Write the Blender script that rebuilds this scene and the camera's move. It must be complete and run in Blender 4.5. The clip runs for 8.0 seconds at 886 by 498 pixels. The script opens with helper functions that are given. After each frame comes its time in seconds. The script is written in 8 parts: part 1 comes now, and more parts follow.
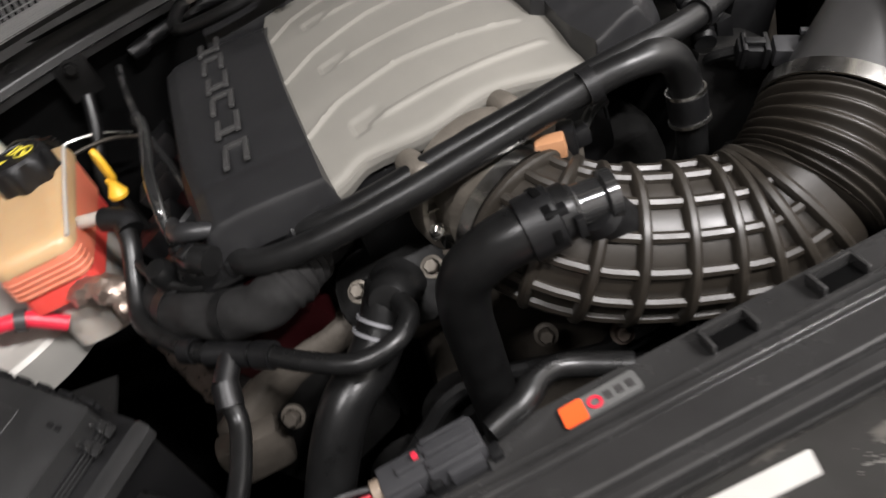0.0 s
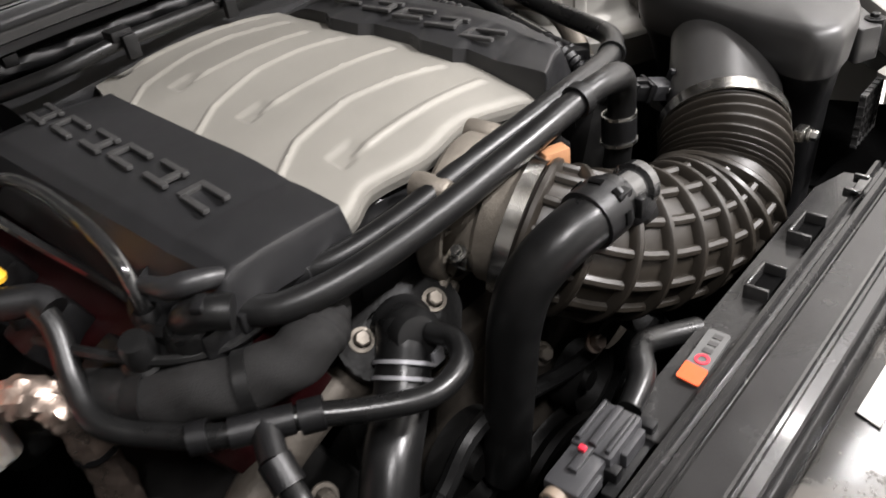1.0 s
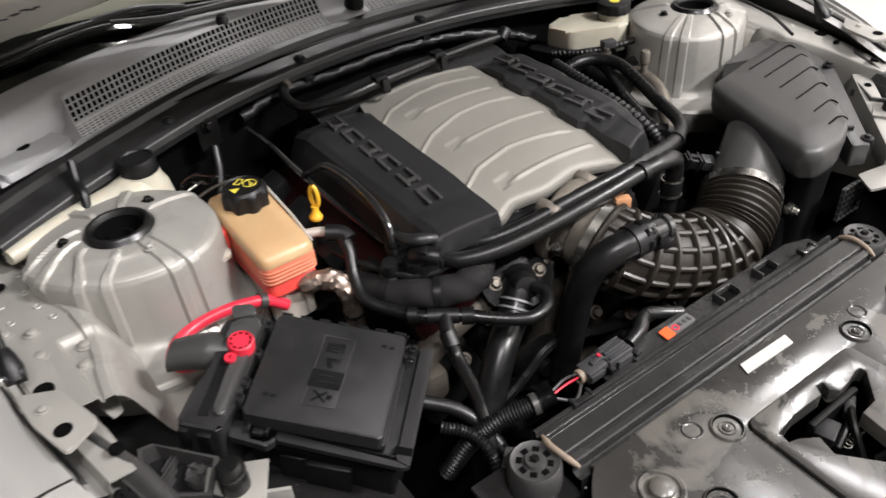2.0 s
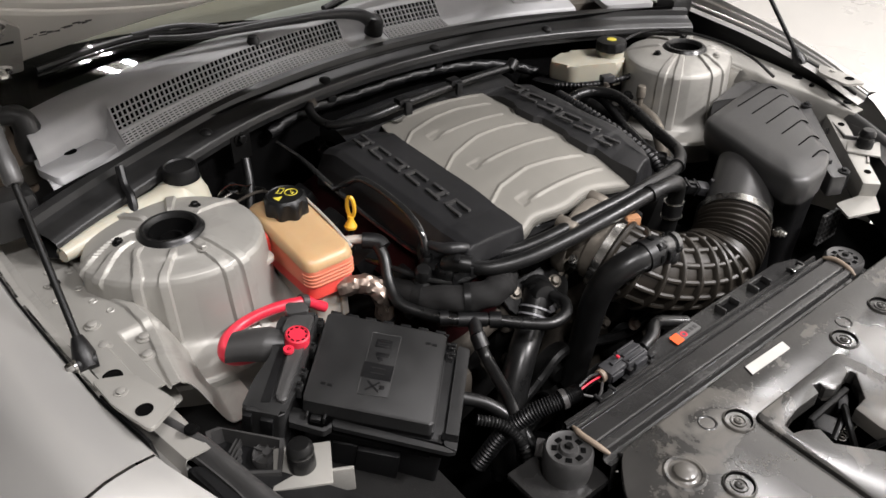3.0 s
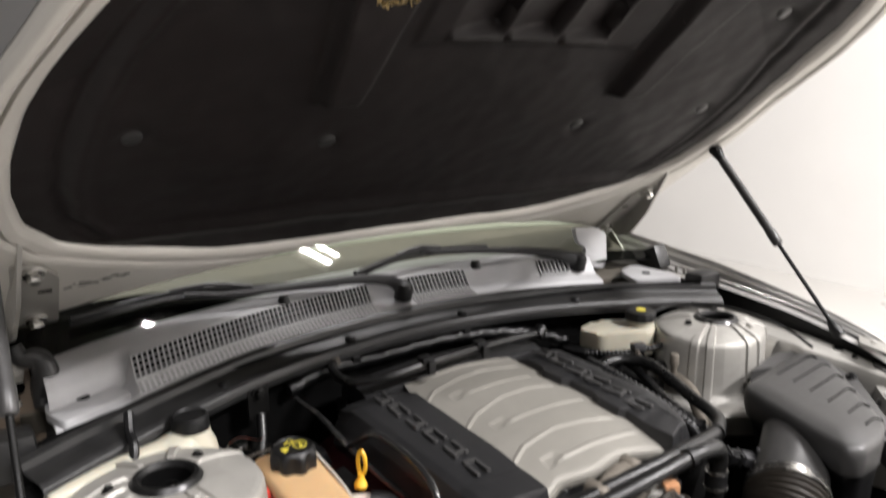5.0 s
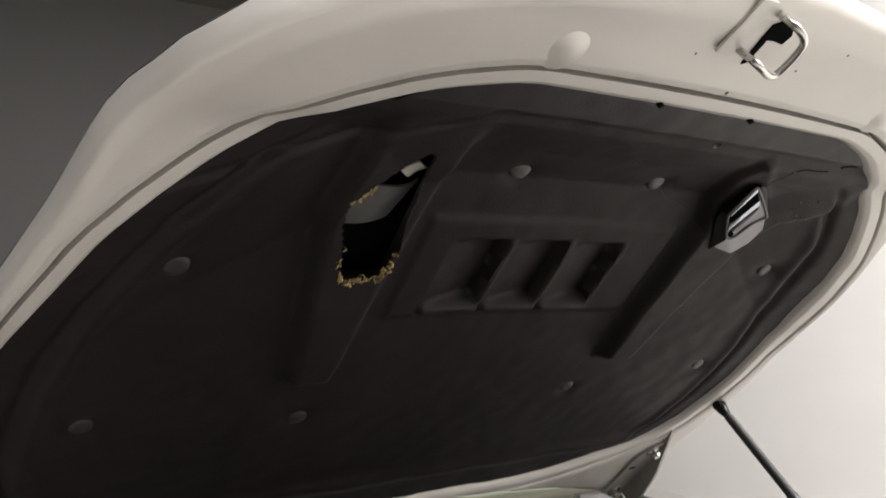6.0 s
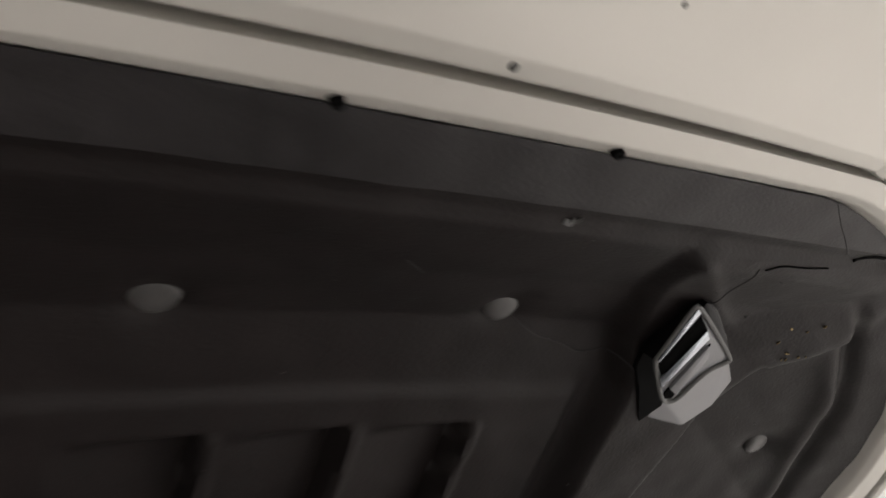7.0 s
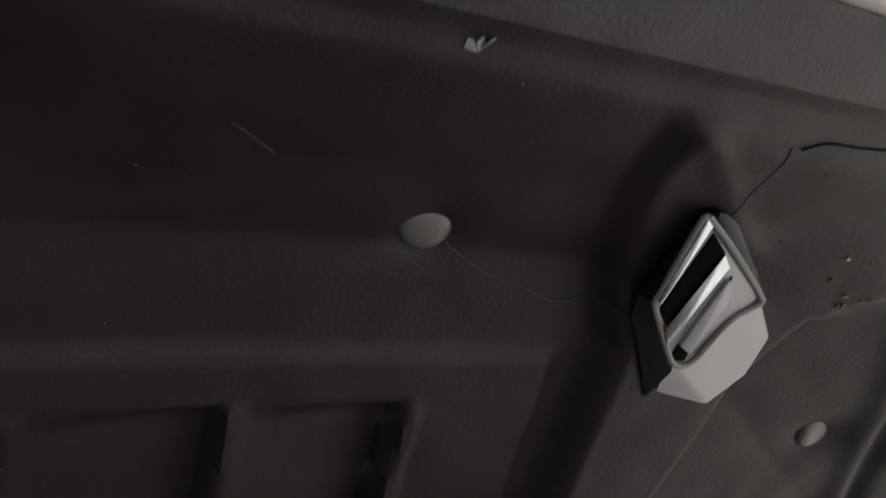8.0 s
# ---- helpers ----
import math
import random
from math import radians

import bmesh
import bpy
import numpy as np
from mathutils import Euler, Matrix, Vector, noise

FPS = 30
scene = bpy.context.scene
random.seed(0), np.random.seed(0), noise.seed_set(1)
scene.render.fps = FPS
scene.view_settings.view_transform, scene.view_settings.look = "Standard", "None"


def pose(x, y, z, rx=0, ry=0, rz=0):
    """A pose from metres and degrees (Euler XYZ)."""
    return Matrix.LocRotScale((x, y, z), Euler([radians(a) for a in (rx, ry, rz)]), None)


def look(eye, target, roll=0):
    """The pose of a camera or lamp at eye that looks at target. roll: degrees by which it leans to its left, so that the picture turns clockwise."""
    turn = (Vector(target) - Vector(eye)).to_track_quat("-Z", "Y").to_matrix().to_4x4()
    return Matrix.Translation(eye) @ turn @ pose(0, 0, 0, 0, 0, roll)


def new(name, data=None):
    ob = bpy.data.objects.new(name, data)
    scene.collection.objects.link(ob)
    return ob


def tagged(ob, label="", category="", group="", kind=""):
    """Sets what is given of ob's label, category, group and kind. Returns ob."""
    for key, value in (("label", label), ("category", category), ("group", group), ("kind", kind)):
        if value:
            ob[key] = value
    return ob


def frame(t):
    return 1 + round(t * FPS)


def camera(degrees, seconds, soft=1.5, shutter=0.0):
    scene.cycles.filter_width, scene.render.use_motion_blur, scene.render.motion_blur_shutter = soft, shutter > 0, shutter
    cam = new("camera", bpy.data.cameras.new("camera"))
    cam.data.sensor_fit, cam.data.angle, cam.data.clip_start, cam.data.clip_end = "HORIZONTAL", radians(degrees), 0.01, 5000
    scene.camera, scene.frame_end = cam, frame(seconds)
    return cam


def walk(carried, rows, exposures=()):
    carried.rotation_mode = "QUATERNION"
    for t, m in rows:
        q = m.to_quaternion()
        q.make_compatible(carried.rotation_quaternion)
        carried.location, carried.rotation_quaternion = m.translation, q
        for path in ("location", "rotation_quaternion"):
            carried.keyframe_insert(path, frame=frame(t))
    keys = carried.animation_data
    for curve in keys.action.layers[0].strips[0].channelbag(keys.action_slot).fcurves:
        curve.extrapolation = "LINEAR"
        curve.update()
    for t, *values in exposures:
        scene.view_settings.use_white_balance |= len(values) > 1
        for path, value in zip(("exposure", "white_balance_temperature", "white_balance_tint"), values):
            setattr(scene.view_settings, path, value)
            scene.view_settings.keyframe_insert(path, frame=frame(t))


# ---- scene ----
cam = camera(60.6, 8.0, shutter=0.35)
PATH = [
    (0, (-0.098, -0.741, 1.14), (0.018, 0.834, -0.087), -24.1),
    (0.5, (-0.288, -0.621, 1.113), (0.492, 0.809, -0.047), -15.8),
    (1, (-0.392, -0.595, 1.118), (0.741, 0.591, -0.026), -8.7),
    (1.5, (-0.485, -0.761, 1.305), (0.45, 0.513, 0.078), -9.3),
    (2, (-0.64, -0.865, 1.414), (0.236, 0.472, 0.212), -4.6),
    (2.2, (-0.691, -0.865, 1.43), (0.224, 0.457, 0.24), -2.9),
    (3.3, (-0.778, -0.868, 1.439), (0.251, 0.443, 0.334), -0.5),
    (3.5, (-0.779, -0.873, 1.432), (0.264, 0.458, 0.364), -0.4),
    (4, (-0.767, -0.878, 1.392), (0.317, 0.548, 0.503), -0.0),
    (4.5, (-0.752, -0.886, 1.359), (0.342, 0.625, 0.639), -0.1),
    (5, (-0.739, -0.883, 1.367), (0.363, 0.729, 0.935), -0.7),
    (5.2, (-0.714, -0.898, 1.403), (0.372, 0.76, 1.136), -1.1),
    (6.3, (-0.603, -0.831, 1.396), (0.504, 0.805, 1.712), -3.1),
    (6.5, (-0.506, -0.777, 1.395), (0.588, 0.854, 1.775), -3.7),
    (7, (-0.194, -0.63, 1.465), (0.832, 0.986, 2.043), -5.4),
    (7.5, (-0.072, -0.56, 1.458), (0.901, 1.043, 2.155), -6.7),
    (8, (-0.052, -0.523, 1.438), (0.865, 1.12, 2.116), -6.9),
]
walk(cam, [(t, look(eye, target, roll)) for t, eye, target, roll in PATH],
     exposures=[(0, 0.1), (0.8, 0.48), (1.1, 0.50), (1.6, 0.28), (2.2, 0.18), (3.3, 0.02), (4.2, 0.0), (4.7, 0.1), (5.0, 0.25), (5.4, 0.18), (6.3, -0.15), (7.0, -0.08), (7.5, 0.13), (8, 0.24)])

# ---------------------------------------------------------------- world and lights
world = bpy.data.worlds.new("world")
scene.world = world
world.use_nodes = True
world.node_tree.nodes["Background"].inputs[0].default_value = (0.9, 0.93, 1.0, 1)
world.node_tree.nodes["Background"].inputs[1].default_value = 0.15


def ceiling_lamp_light(x, y, z, power, rot=0.0, sx=1.2, sy=0.028):
    la = bpy.data.lights.new("tube_light", "AREA")
    la.shape, la.size, la.size_y, la.energy, la.color = "RECTANGLE", sx, sy, power, (1.0, 0.965, 0.972)
    ob = new("tube_light", la)
    ob.matrix_world = pose(x, y, z, 0, 0, rot)
    return ob


# x, y, watts, turn and length of each lamp on the ceiling
CEILING = 4.5
# third and fourth are unseen lamps, added to light the bay from the front
LAMPS = [(0.47, 1.58, 60, -45, 0.30), (1.62, 2.10, 30, -52, 0.27), (2.2, -3.2, 540, 0, 1.5), (-1.0, -2.5, 140, 0, 1.5), (3.3, -0.2, 70, 90, 1.5)]

# ---------------------------------------------------------------- materials
def nodes_of(m):
    m.use_nodes = True
    nt = m.node_tree
    return nt, nt.nodes["Principled BSDF"]


def mat(name, col, rough=0.5, metal=0.0, var=0.12, scale=30.0, bump=0.0, bscale=300.0, rvar=0.08, coat=0.0,
        emit=0.0, sss=0.0, trans=0.0, spec=0.5, detail=6.0, speck=0.0, stain=0.0, coat_rough=0.06):
    m = bpy.data.materials.new(name)
    nt, b = nodes_of(m)
    L = nt.links.new
    tc = nt.nodes.new("ShaderNodeTexCoord")
    n1 = nt.nodes.new("ShaderNodeTexNoise")
    n1.inputs["Scale"].default_value, n1.inputs["Detail"].default_value = scale, detail
    L(tc.outputs["Object"], n1.inputs["Vector"])
    n2 = nt.nodes.new("ShaderNodeTexNoise")
    n2.inputs["Scale"].default_value, n2.inputs["Detail"].default_value = scale * 0.17, 3.0
    L(tc.outputs["Object"], n2.inputs["Vector"])
    add = nt.nodes.new("ShaderNodeMath")
    add.operation = "ADD"
    L(n1.outputs["Fac"], add.inputs[0])
    L(n2.outputs["Fac"], add.inputs[1])
    mr = nt.nodes.new("ShaderNodeMapRange")
    mr.inputs["From Min"].default_value, mr.inputs["From Max"].default_value = 0.65, 1.35
    mr.inputs["To Min"].default_value, mr.inputs["To Max"].default_value = 1 - var, 1 + var
    L(add.outputs[0], mr.inputs["Value"])
    mul = nt.nodes.new("ShaderNodeVectorMath")
    mul.operation = "SCALE"
    mul.inputs[0].default_value = col[:3]
    L(mr.outputs[0], mul.inputs["Scale"])
    out = mul.outputs[0]
    if speck > 0:
        vn = nt.nodes.new("ShaderNodeTexNoise")
        vn.inputs["Scale"].default_value, vn.inputs["Detail"].default_value = 140.0, 2.0
        L(tc.outputs["Object"], vn.inputs["Vector"])
        sr = nt.nodes.new("ShaderNodeMapRange")
        sr.inputs["From Min"].default_value, sr.inputs["From Max"].default_value = 0.74, 0.80
        sr.inputs["To Max"].default_value = speck
        L(vn.outputs["Fac"], sr.inputs["Value"])
        mx = nt.nodes.new("ShaderNodeMix")
        mx.data_type = "RGBA"
        L(sr.outputs[0], mx.inputs["Factor"])
        L(out, mx.inputs[6])
        mx.inputs[7].default_value = (0.45, 0.40, 0.33, 1)
        out = mx.outputs[2]
    if stain > 0:
        vn = nt.nodes.new("ShaderNodeTexNoise")
        vn.inputs["Scale"].default_value, vn.inputs["Detail"].default_value = 11.0, 10.0
        vn.inputs["Roughness"].default_value, vn.inputs["Distortion"].default_value = 0.62, 0.6
        L(tc.outputs["Object"], vn.inputs["Vector"])
        sr = nt.nodes.new("ShaderNodeMapRange")
        sr.inputs["From Min"].default_value, sr.inputs["From Max"].default_value = 0.535, 0.60
        sr.inputs["To Max"].default_value = stain
        L(vn.outputs["Fac"], sr.inputs["Value"])
        mx = nt.nodes.new("ShaderNodeMix")
        mx.data_type = "RGBA"
        L(sr.outputs[0], mx.inputs["Factor"])
        L(out, mx.inputs[6])
        mx.inputs[7].default_value = (0.10, 0.092, 0.08, 1)
        out = mx.outputs[2]
    L(out, b.inputs["Base Color"])
    rr = nt.nodes.new("ShaderNodeMapRange")
    rr.inputs["From Min"].default_value, rr.inputs["From Max"].default_value = 0.65, 1.35
    rr.inputs["To Min"].default_value, rr.inputs["To Max"].default_value = max(0.02, rough - rvar), min(1, rough + rvar)
    L(add.outputs[0], rr.inputs["Value"])
    if stain > 0:
        ra = nt.nodes.new("ShaderNodeMath")
        ra.operation = "MULTIPLY_ADD"
        L(sr.outputs[0], ra.inputs[0])
        ra.inputs[1].default_value = 0.45
        L(rr.outputs[0], ra.inputs[2])
        L(ra.outputs[0], b.inputs["Roughness"])
    else:
        L(rr.outputs[0], b.inputs["Roughness"])
    b.inputs["Metallic"].default_value = metal
    b.inputs["Specular IOR Level"].default_value = spec
    if coat:
        b.inputs["Coat Weight"].default_value, b.inputs["Coat Roughness"].default_value = coat, coat_rough
    if sss:
        b.inputs["Subsurface Weight"].default_value = sss
        b.inputs["Subsurface Radius"].default_value = (0.02, 0.012, 0.008)
        b.inputs["Subsurface Scale"].default_value = 1.0
    if trans:
        b.inputs["Transmission Weight"].default_value = trans
    if bump:
        n3 = nt.nodes.new("ShaderNodeTexNoise")
        n3.inputs["Scale"].default_value, n3.inputs["Detail"].default_value = bscale, 3.0
        L(tc.outputs["Object"], n3.inputs["Vector"])
        bp = nt.nodes.new("ShaderNodeBump")
        bp.inputs["Strength"].default_value, bp.inputs["Distance"].default_value = bump, 0.001
        L(n3.outputs["Fac"], bp.inputs["Height"])
        L(bp.outputs[0], b.inputs["Normal"])
    if emit:
        b.inputs["Emission Color"].default_value = (*col[:3], 1)
        b.inputs["Emission Strength"].default_value = emit
    return m


SILVER_BAY = mat("satin_silver_body_paint", (0.335, 0.325, 0.30), 0.46, 0.35, 0.08, 14, 0.05, 500, 0.08, stain=0.12)
SILVER_EXT = mat("glossy_silver_white_paint", (0.54, 0.53, 0.51), 0.32, 0.55, 0.03, 8, 0.02, 900, 0.03, coat=1.0)
HOOD_PAINT = mat("light_silver_hood_paint", (0.56, 0.54, 0.50), 0.40, 0.25, 0.05, 10, 0.04, 600, 0.05)
BLACK_PLASTIC = mat("textured_black_plastic", (0.0055, 0.0055, 0.0058), 0.40, 0, 0.18, 60, 0.25, 900, 0.08, spec=0.35)
SATIN_PLASTIC = mat("satin_black_moulded_plastic", (0.040, 0.0392, 0.0385), 0.40, 0, 0.15, 40, 0.12, 1200, 0.06)
FUSE_PLASTIC = mat("dusty_charcoal_plastic", (0.015, 0.015, 0.015), 0.46, 0, 0.22, 25, 0.2, 900, 0.1)
RUBBER = mat("black_rubber_hose", (0.0065, 0.0065, 0.0065), 0.32, 0, 0.25, 50, 0.1, 600, 0.1, spec=0.4)
GLOSS_PIPE = mat("glossy_black_painted_pipe", (0.014, 0.014, 0.014), 0.14, 0, 0.15, 40, 0.03, 400, 0.05, coat=0.8)
SLEEVE = mat("woven_grey_sleeve", (0.011, 0.0107, 0.0105), 0.75, 0, 0.3, 120, 0.6, 900, 0.08, spec=0.2)
TUBE_RUBBER = mat("glossy_dark_intake_rubber", (0.021, 0.0175, 0.0135), 0.41, 0, 0.25, 45, 0.05, 500, 0.08)
GLOSS_BLACK = mat("waxed_black_cover", (0.034, 0.033, 0.031), 0.20, 0.0, 0.5, 12, 0.10, 120, 0.14, stain=0.8, coat=0.65, coat_rough=0.22)
COVER_BLACK = mat("satin_black_engine_cover", (0.0155, 0.0155, 0.0162), 0.38, 0, 0.15, 40, 0.12, 1200, 0.06)
RAIL_BLACK = mat("black_radiator_rail", (0.026, 0.0255, 0.025), 0.24, 0.0, 0.2, 25, 0.1, 500, 0.08, coat=0.25)
COVER_GREY = mat("warm_silver_cover_paint", (0.228, 0.218, 0.194), 0.50, 0.2, 0.05, 30, 0.08, 1500, 0.05)
ALU = mat("cast_aluminium", (0.16, 0.142, 0.118), 0.50, 0.55, 0.2, 60, 0.4, 500, 0.12)
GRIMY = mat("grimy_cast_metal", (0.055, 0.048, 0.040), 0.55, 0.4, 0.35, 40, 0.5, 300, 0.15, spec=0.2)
FOIL = mat("crinkled_pale_copper_foil", (0.40, 0.32, 0.27), 0.34, 0.9, 0.3, 60, 0.5, 200, 0.15)
STEEL = mat("bright_steel", (0.62, 0.61, 0.58), 0.25, 1.0, 0.1, 60, 0.05, 600, 0.08)
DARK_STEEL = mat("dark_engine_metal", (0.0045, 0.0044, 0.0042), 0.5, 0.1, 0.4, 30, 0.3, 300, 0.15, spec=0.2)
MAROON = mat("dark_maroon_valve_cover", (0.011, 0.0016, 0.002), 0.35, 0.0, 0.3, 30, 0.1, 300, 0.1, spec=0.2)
# near-black with hardly any sheen: shade of holes and gaps put into colour
VOID = mat("near_black_shade_and_trim", (0.0025, 0.0025, 0.0025), 0.95, 0, 0.4, 20, 0.4, 200, 0.05, spec=0.05)
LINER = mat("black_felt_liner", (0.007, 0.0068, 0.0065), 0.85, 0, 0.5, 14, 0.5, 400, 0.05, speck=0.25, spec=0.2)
TAN = mat("frosted_tan_tank_plastic", (0.47, 0.31, 0.165), 0.36, 0, 0.10, 22, 0.05, 300, 0.06, sss=0.5)
COOLANT = mat("red_orange_coolant_in_tank", (0.74, 0.075, 0.06), 0.34, 0, 0.10, 18, 0.05, 300, 0.06, sss=0.4)
CLEAR_TANK = mat("frosted_clear_tank_foot", (0.40, 0.36, 0.32), 0.35, 0, 0.08, 22, 0.05, 300, 0.06, sss=0.4)
CREAM = mat("yellowed_cream_tank_plastic", (0.45, 0.425, 0.345), 0.42, 0, 0.14, 16, 0.05, 300, 0.06, sss=0.3)
PINK = mat("pink_translucent_tank_plastic", (0.74, 0.20, 0.12), 0.34, 0, 0.10, 18, 0.05, 300, 0.06, sss=0.5)
YELLOW = mat("yellow_dipstick_plastic", (0.72, 0.40, 0.03), 0.4, 0, 0.08, 40)
YELLOW_MARK = mat("yellow_print", (0.65, 0.55, 0.06), 0.5, 0, 0.08, 80)
RED = mat("pinkish_red_plastic", (0.60, 0.025, 0.05), 0.38, 0, 0.08, 40)
ORANGE = mat("orange_label_print", (0.80, 0.10, 0.02), 0.45, 0, 0.05, 40)
WHITE_LABEL = mat("white_paper_label", (0.44, 0.43, 0.405), 0.55, 0, 0.06, 40)
GREY_PLASTIC = mat("grey_connector_plastic", (0.032, 0.032, 0.034), 0.42, 0, 0.1, 60, 0.1, 800)
GREY_LABEL = mat("grey_label_print", (0.10, 0.10, 0.097), 0.45, 0, 0.1, 60)
PRIMER = mat("brownish_grey_primer", (0.20, 0.155, 0.115), 0.6, 0, 0.2, 30, 0.2, 300, 0.1)
DUST = mat("dried_dusty_film", (0.10, 0.095, 0.085), 0.55, 0, 0.2, 60)
SCUFF = mat("black_scuff", (0.05, 0.048, 0.045), 0.6, 0, 0.4, 90)
COWL = mat("dull_grey_cowl_plastic", (0.40, 0.40, 0.405), 0.42, 0, 0.14, 16, 0.1, 700, 0.08)
SEAL = mat("black_cowl_seal_rubber", (0.010, 0.010, 0.010), 0.38, 0, 0.2, 30, 0.1, 500, 0.1)
PAD = mat("black_hood_insulation_felt", (0.0066, 0.0044, 0.0043), 0.60, 0, 0.30, 45, 0.35, 350, 0.06, spec=0.27)
# lighter than the pad: the band's brighter light is put into its colour
PAD_BAND = mat("worn_and_lit_grey_black_pad_edge", (0.016, 0.0142, 0.0150), 0.56, 0, 0.35, 60, 0.28, 420, 0.08, speck=0.06, spec=0.35)
PIN = mat("grey_push_pin_plastic", (0.045, 0.043, 0.042), 0.40, 0, 0.12, 80, 0.1, 500)
VENT_GREY = mat("silver_grey_vent_plastic", (0.21, 0.21, 0.22), 0.36, 0.15, 0.08, 50, 0.1, 700)
CHROME = mat("chromed_vent_blade", (0.42, 0.44, 0.48), 0.18, 1.0, 0.05, 40)
FOAM = mat("torn_yellow_fibre", (0.30, 0.22, 0.10), 0.9, 0, 0.4, 90, 0.6, 300)
COPPER = mat("tan_sensor_plastic", (0.40, 0.20, 0.10), 0.45, 0, 0.1, 50)
WALL = mat("white_painted_wall", (0.84, 0.825, 0.795), 0.7, 0, 0.03, 2.0, 0.05, 120, 0.05)
FLOOR = mat("pale_cream_epoxy_floor", (0.50, 0.485, 0.455), 0.30, 0, 0.05, 1.5, 0.03, 80, 0.08)
PALE_WALL = mat("mid_grey_painted_wall", (0.30, 0.295, 0.287), 0.7, 0, 0.05, 2.0, 0.05, 120, 0.05)
GREY_WALL = mat("grey_painted_wall", (0.10, 0.098, 0.095), 0.7, 0, 0.05, 2.0, 0.05, 120, 0.05)
CEIL = mat("grey_ceiling_board", (0.10, 0.095, 0.082), 0.8, 0, 0.03, 2.0)
TUBE_GLOW = mat("glowing_lamp_tube", (1.0, 0.96, 0.9), 0.4, 0, 0.0, 5, emit=14.0)
DASH_FRONT = mat("olive_brown_dash_vinyl", (0.085, 0.075, 0.060), 0.6, 0, 0.2, 20, 0.2, 300)
DASH_PAD = mat("pale_green_dash_cover", (0.22, 0.225, 0.185), 0.6, 0, 0.1, 12, 0.1, 300)
DASH = mat("black_dashboard_vinyl", (0.020, 0.019, 0.018), 0.7, 0, 0.3, 20, 0.3, 300)


def glass_material():
    m = bpy.data.materials.new("tinted_windshield_glass")
    m.use_nodes = True
    nt = m.node_tree
    nt.nodes.clear()
    out = nt.nodes.new("ShaderNodeOutputMaterial")
    mix = nt.nodes.new("ShaderNodeMixShader")
    clear = nt.nodes.new("ShaderNodeBsdfTransparent")
    clear.inputs["Color"].default_value = (0.78, 0.83, 0.74, 1)
    gloss = nt.nodes.new("ShaderNodeBsdfGlossy")
    gloss.inputs["Roughness"].default_value = 0.015
    fres = nt.nodes.new("ShaderNodeFresnel")
    fres.inputs["IOR"].default_value = 1.52
    nt.links.new(fres.outputs[0], mix.inputs[0])
    nt.links.new(clear.outputs[0], mix.inputs[1])
    nt.links.new(gloss.outputs[0], mix.inputs[2])
    nt.links.new(mix.outputs[0], out.inputs["Surface"])
    return m


GLASS = glass_material()

# ---------------------------------------------------------------- building helpers
ORIG = {}


def thing(name, loc, label, category, group="", kind=""):
    ob = new(name)
    ob.location = loc
    ob.empty_display_size = 0.05
    ORIG[ob] = Vector(loc)
    return tagged(ob, label, category, group, kind)


def finish(bm, name, material, angle=38.0):
    bmesh.ops.recalc_face_normals(bm, faces=bm.faces)
    me = bpy.data.meshes.new(name)
    bm.to_mesh(me)
    bm.free()
    me.materials.append(material)
    me.polygons.foreach_set("use_smooth", [True] * len(me.polygons))
    me.set_sharp_from_angle(angle=radians(angle))
    return me


def part(name, bm, material, parent=None, label="", angle=38.0):
    """One mesh under a thing or a part; the bmesh is in world metres."""
    o = ORIG[parent] if parent is not None else Vector((0, 0, 0))
    bm.transform(Matrix.Translation(-o))
    ob = new(name, finish(bm, name, material, angle))
    if parent is not None:
        ob.parent = parent
    ORIG[ob] = o
    if label:
        ob["label"] = label
    return ob


def setting(name, bm, material, label, category, angle=38.0):
    ob = part(name, bm, material, None, "", angle)
    return tagged(ob, label, category, "", "structure")


def box(c, size, bev=0.0, m=None, seg=2):
    bm = bmesh.new()
    bmesh.ops.create_cube(bm, size=1.0)
    bmesh.ops.scale(bm, vec=size, verts=bm.verts)
    if bev > 0:
        bmesh.ops.bevel(bm, geom=list(bm.edges), offset=min(bev, 0.45 * min(size)), segments=seg, profile=0.6, affect="EDGES")
    if m is not None:
        bm.transform(m.to_4x4())
    bm.transform(Matrix.Translation(c))
    return bm


def join(*bms):
    out = bms[0]
    for b in bms[1:]:
        me = bpy.data.meshes.new("tmp")
        b.to_mesh(me)
        b.free()
        out.from_mesh(me)
        bpy.data.meshes.remove(me)
    return out


def spline(pts, per=10):
    P = [Vector(p) for p in pts]
    P = [P[0] * 2 - P[1]] + P + [P[-1] * 2 - P[-2]]
    out = []
    for i in range(1, len(P) - 2):
        a, b, c, d = P[i - 1:i + 3]
        for k in range(per):
            t = k / per
            out.append(0.5 * ((2 * b) + (c - a) * t + (2 * a - 5 * b + 4 * c - d) * t * t + (3 * b - a - 3 * c + d) * t ** 3))
    out.append(P[-2].copy())
    return out


def frames_along(C):
    T = [(C[min(i + 1, len(C) - 1)] - C[max(i - 1, 0)]).normalized() for i in range(len(C))]
    up = Vector((0, 0, 1)) if abs(T[0].z) < 0.9 else Vector((0, 1, 0))
    N = (up - T[0] * up.dot(T[0])).normalized()
    out = []
    for t in T:
        N = (N - t * N.dot(t)).normalized()
        out.append((N, t.cross(N)))
    return T, out


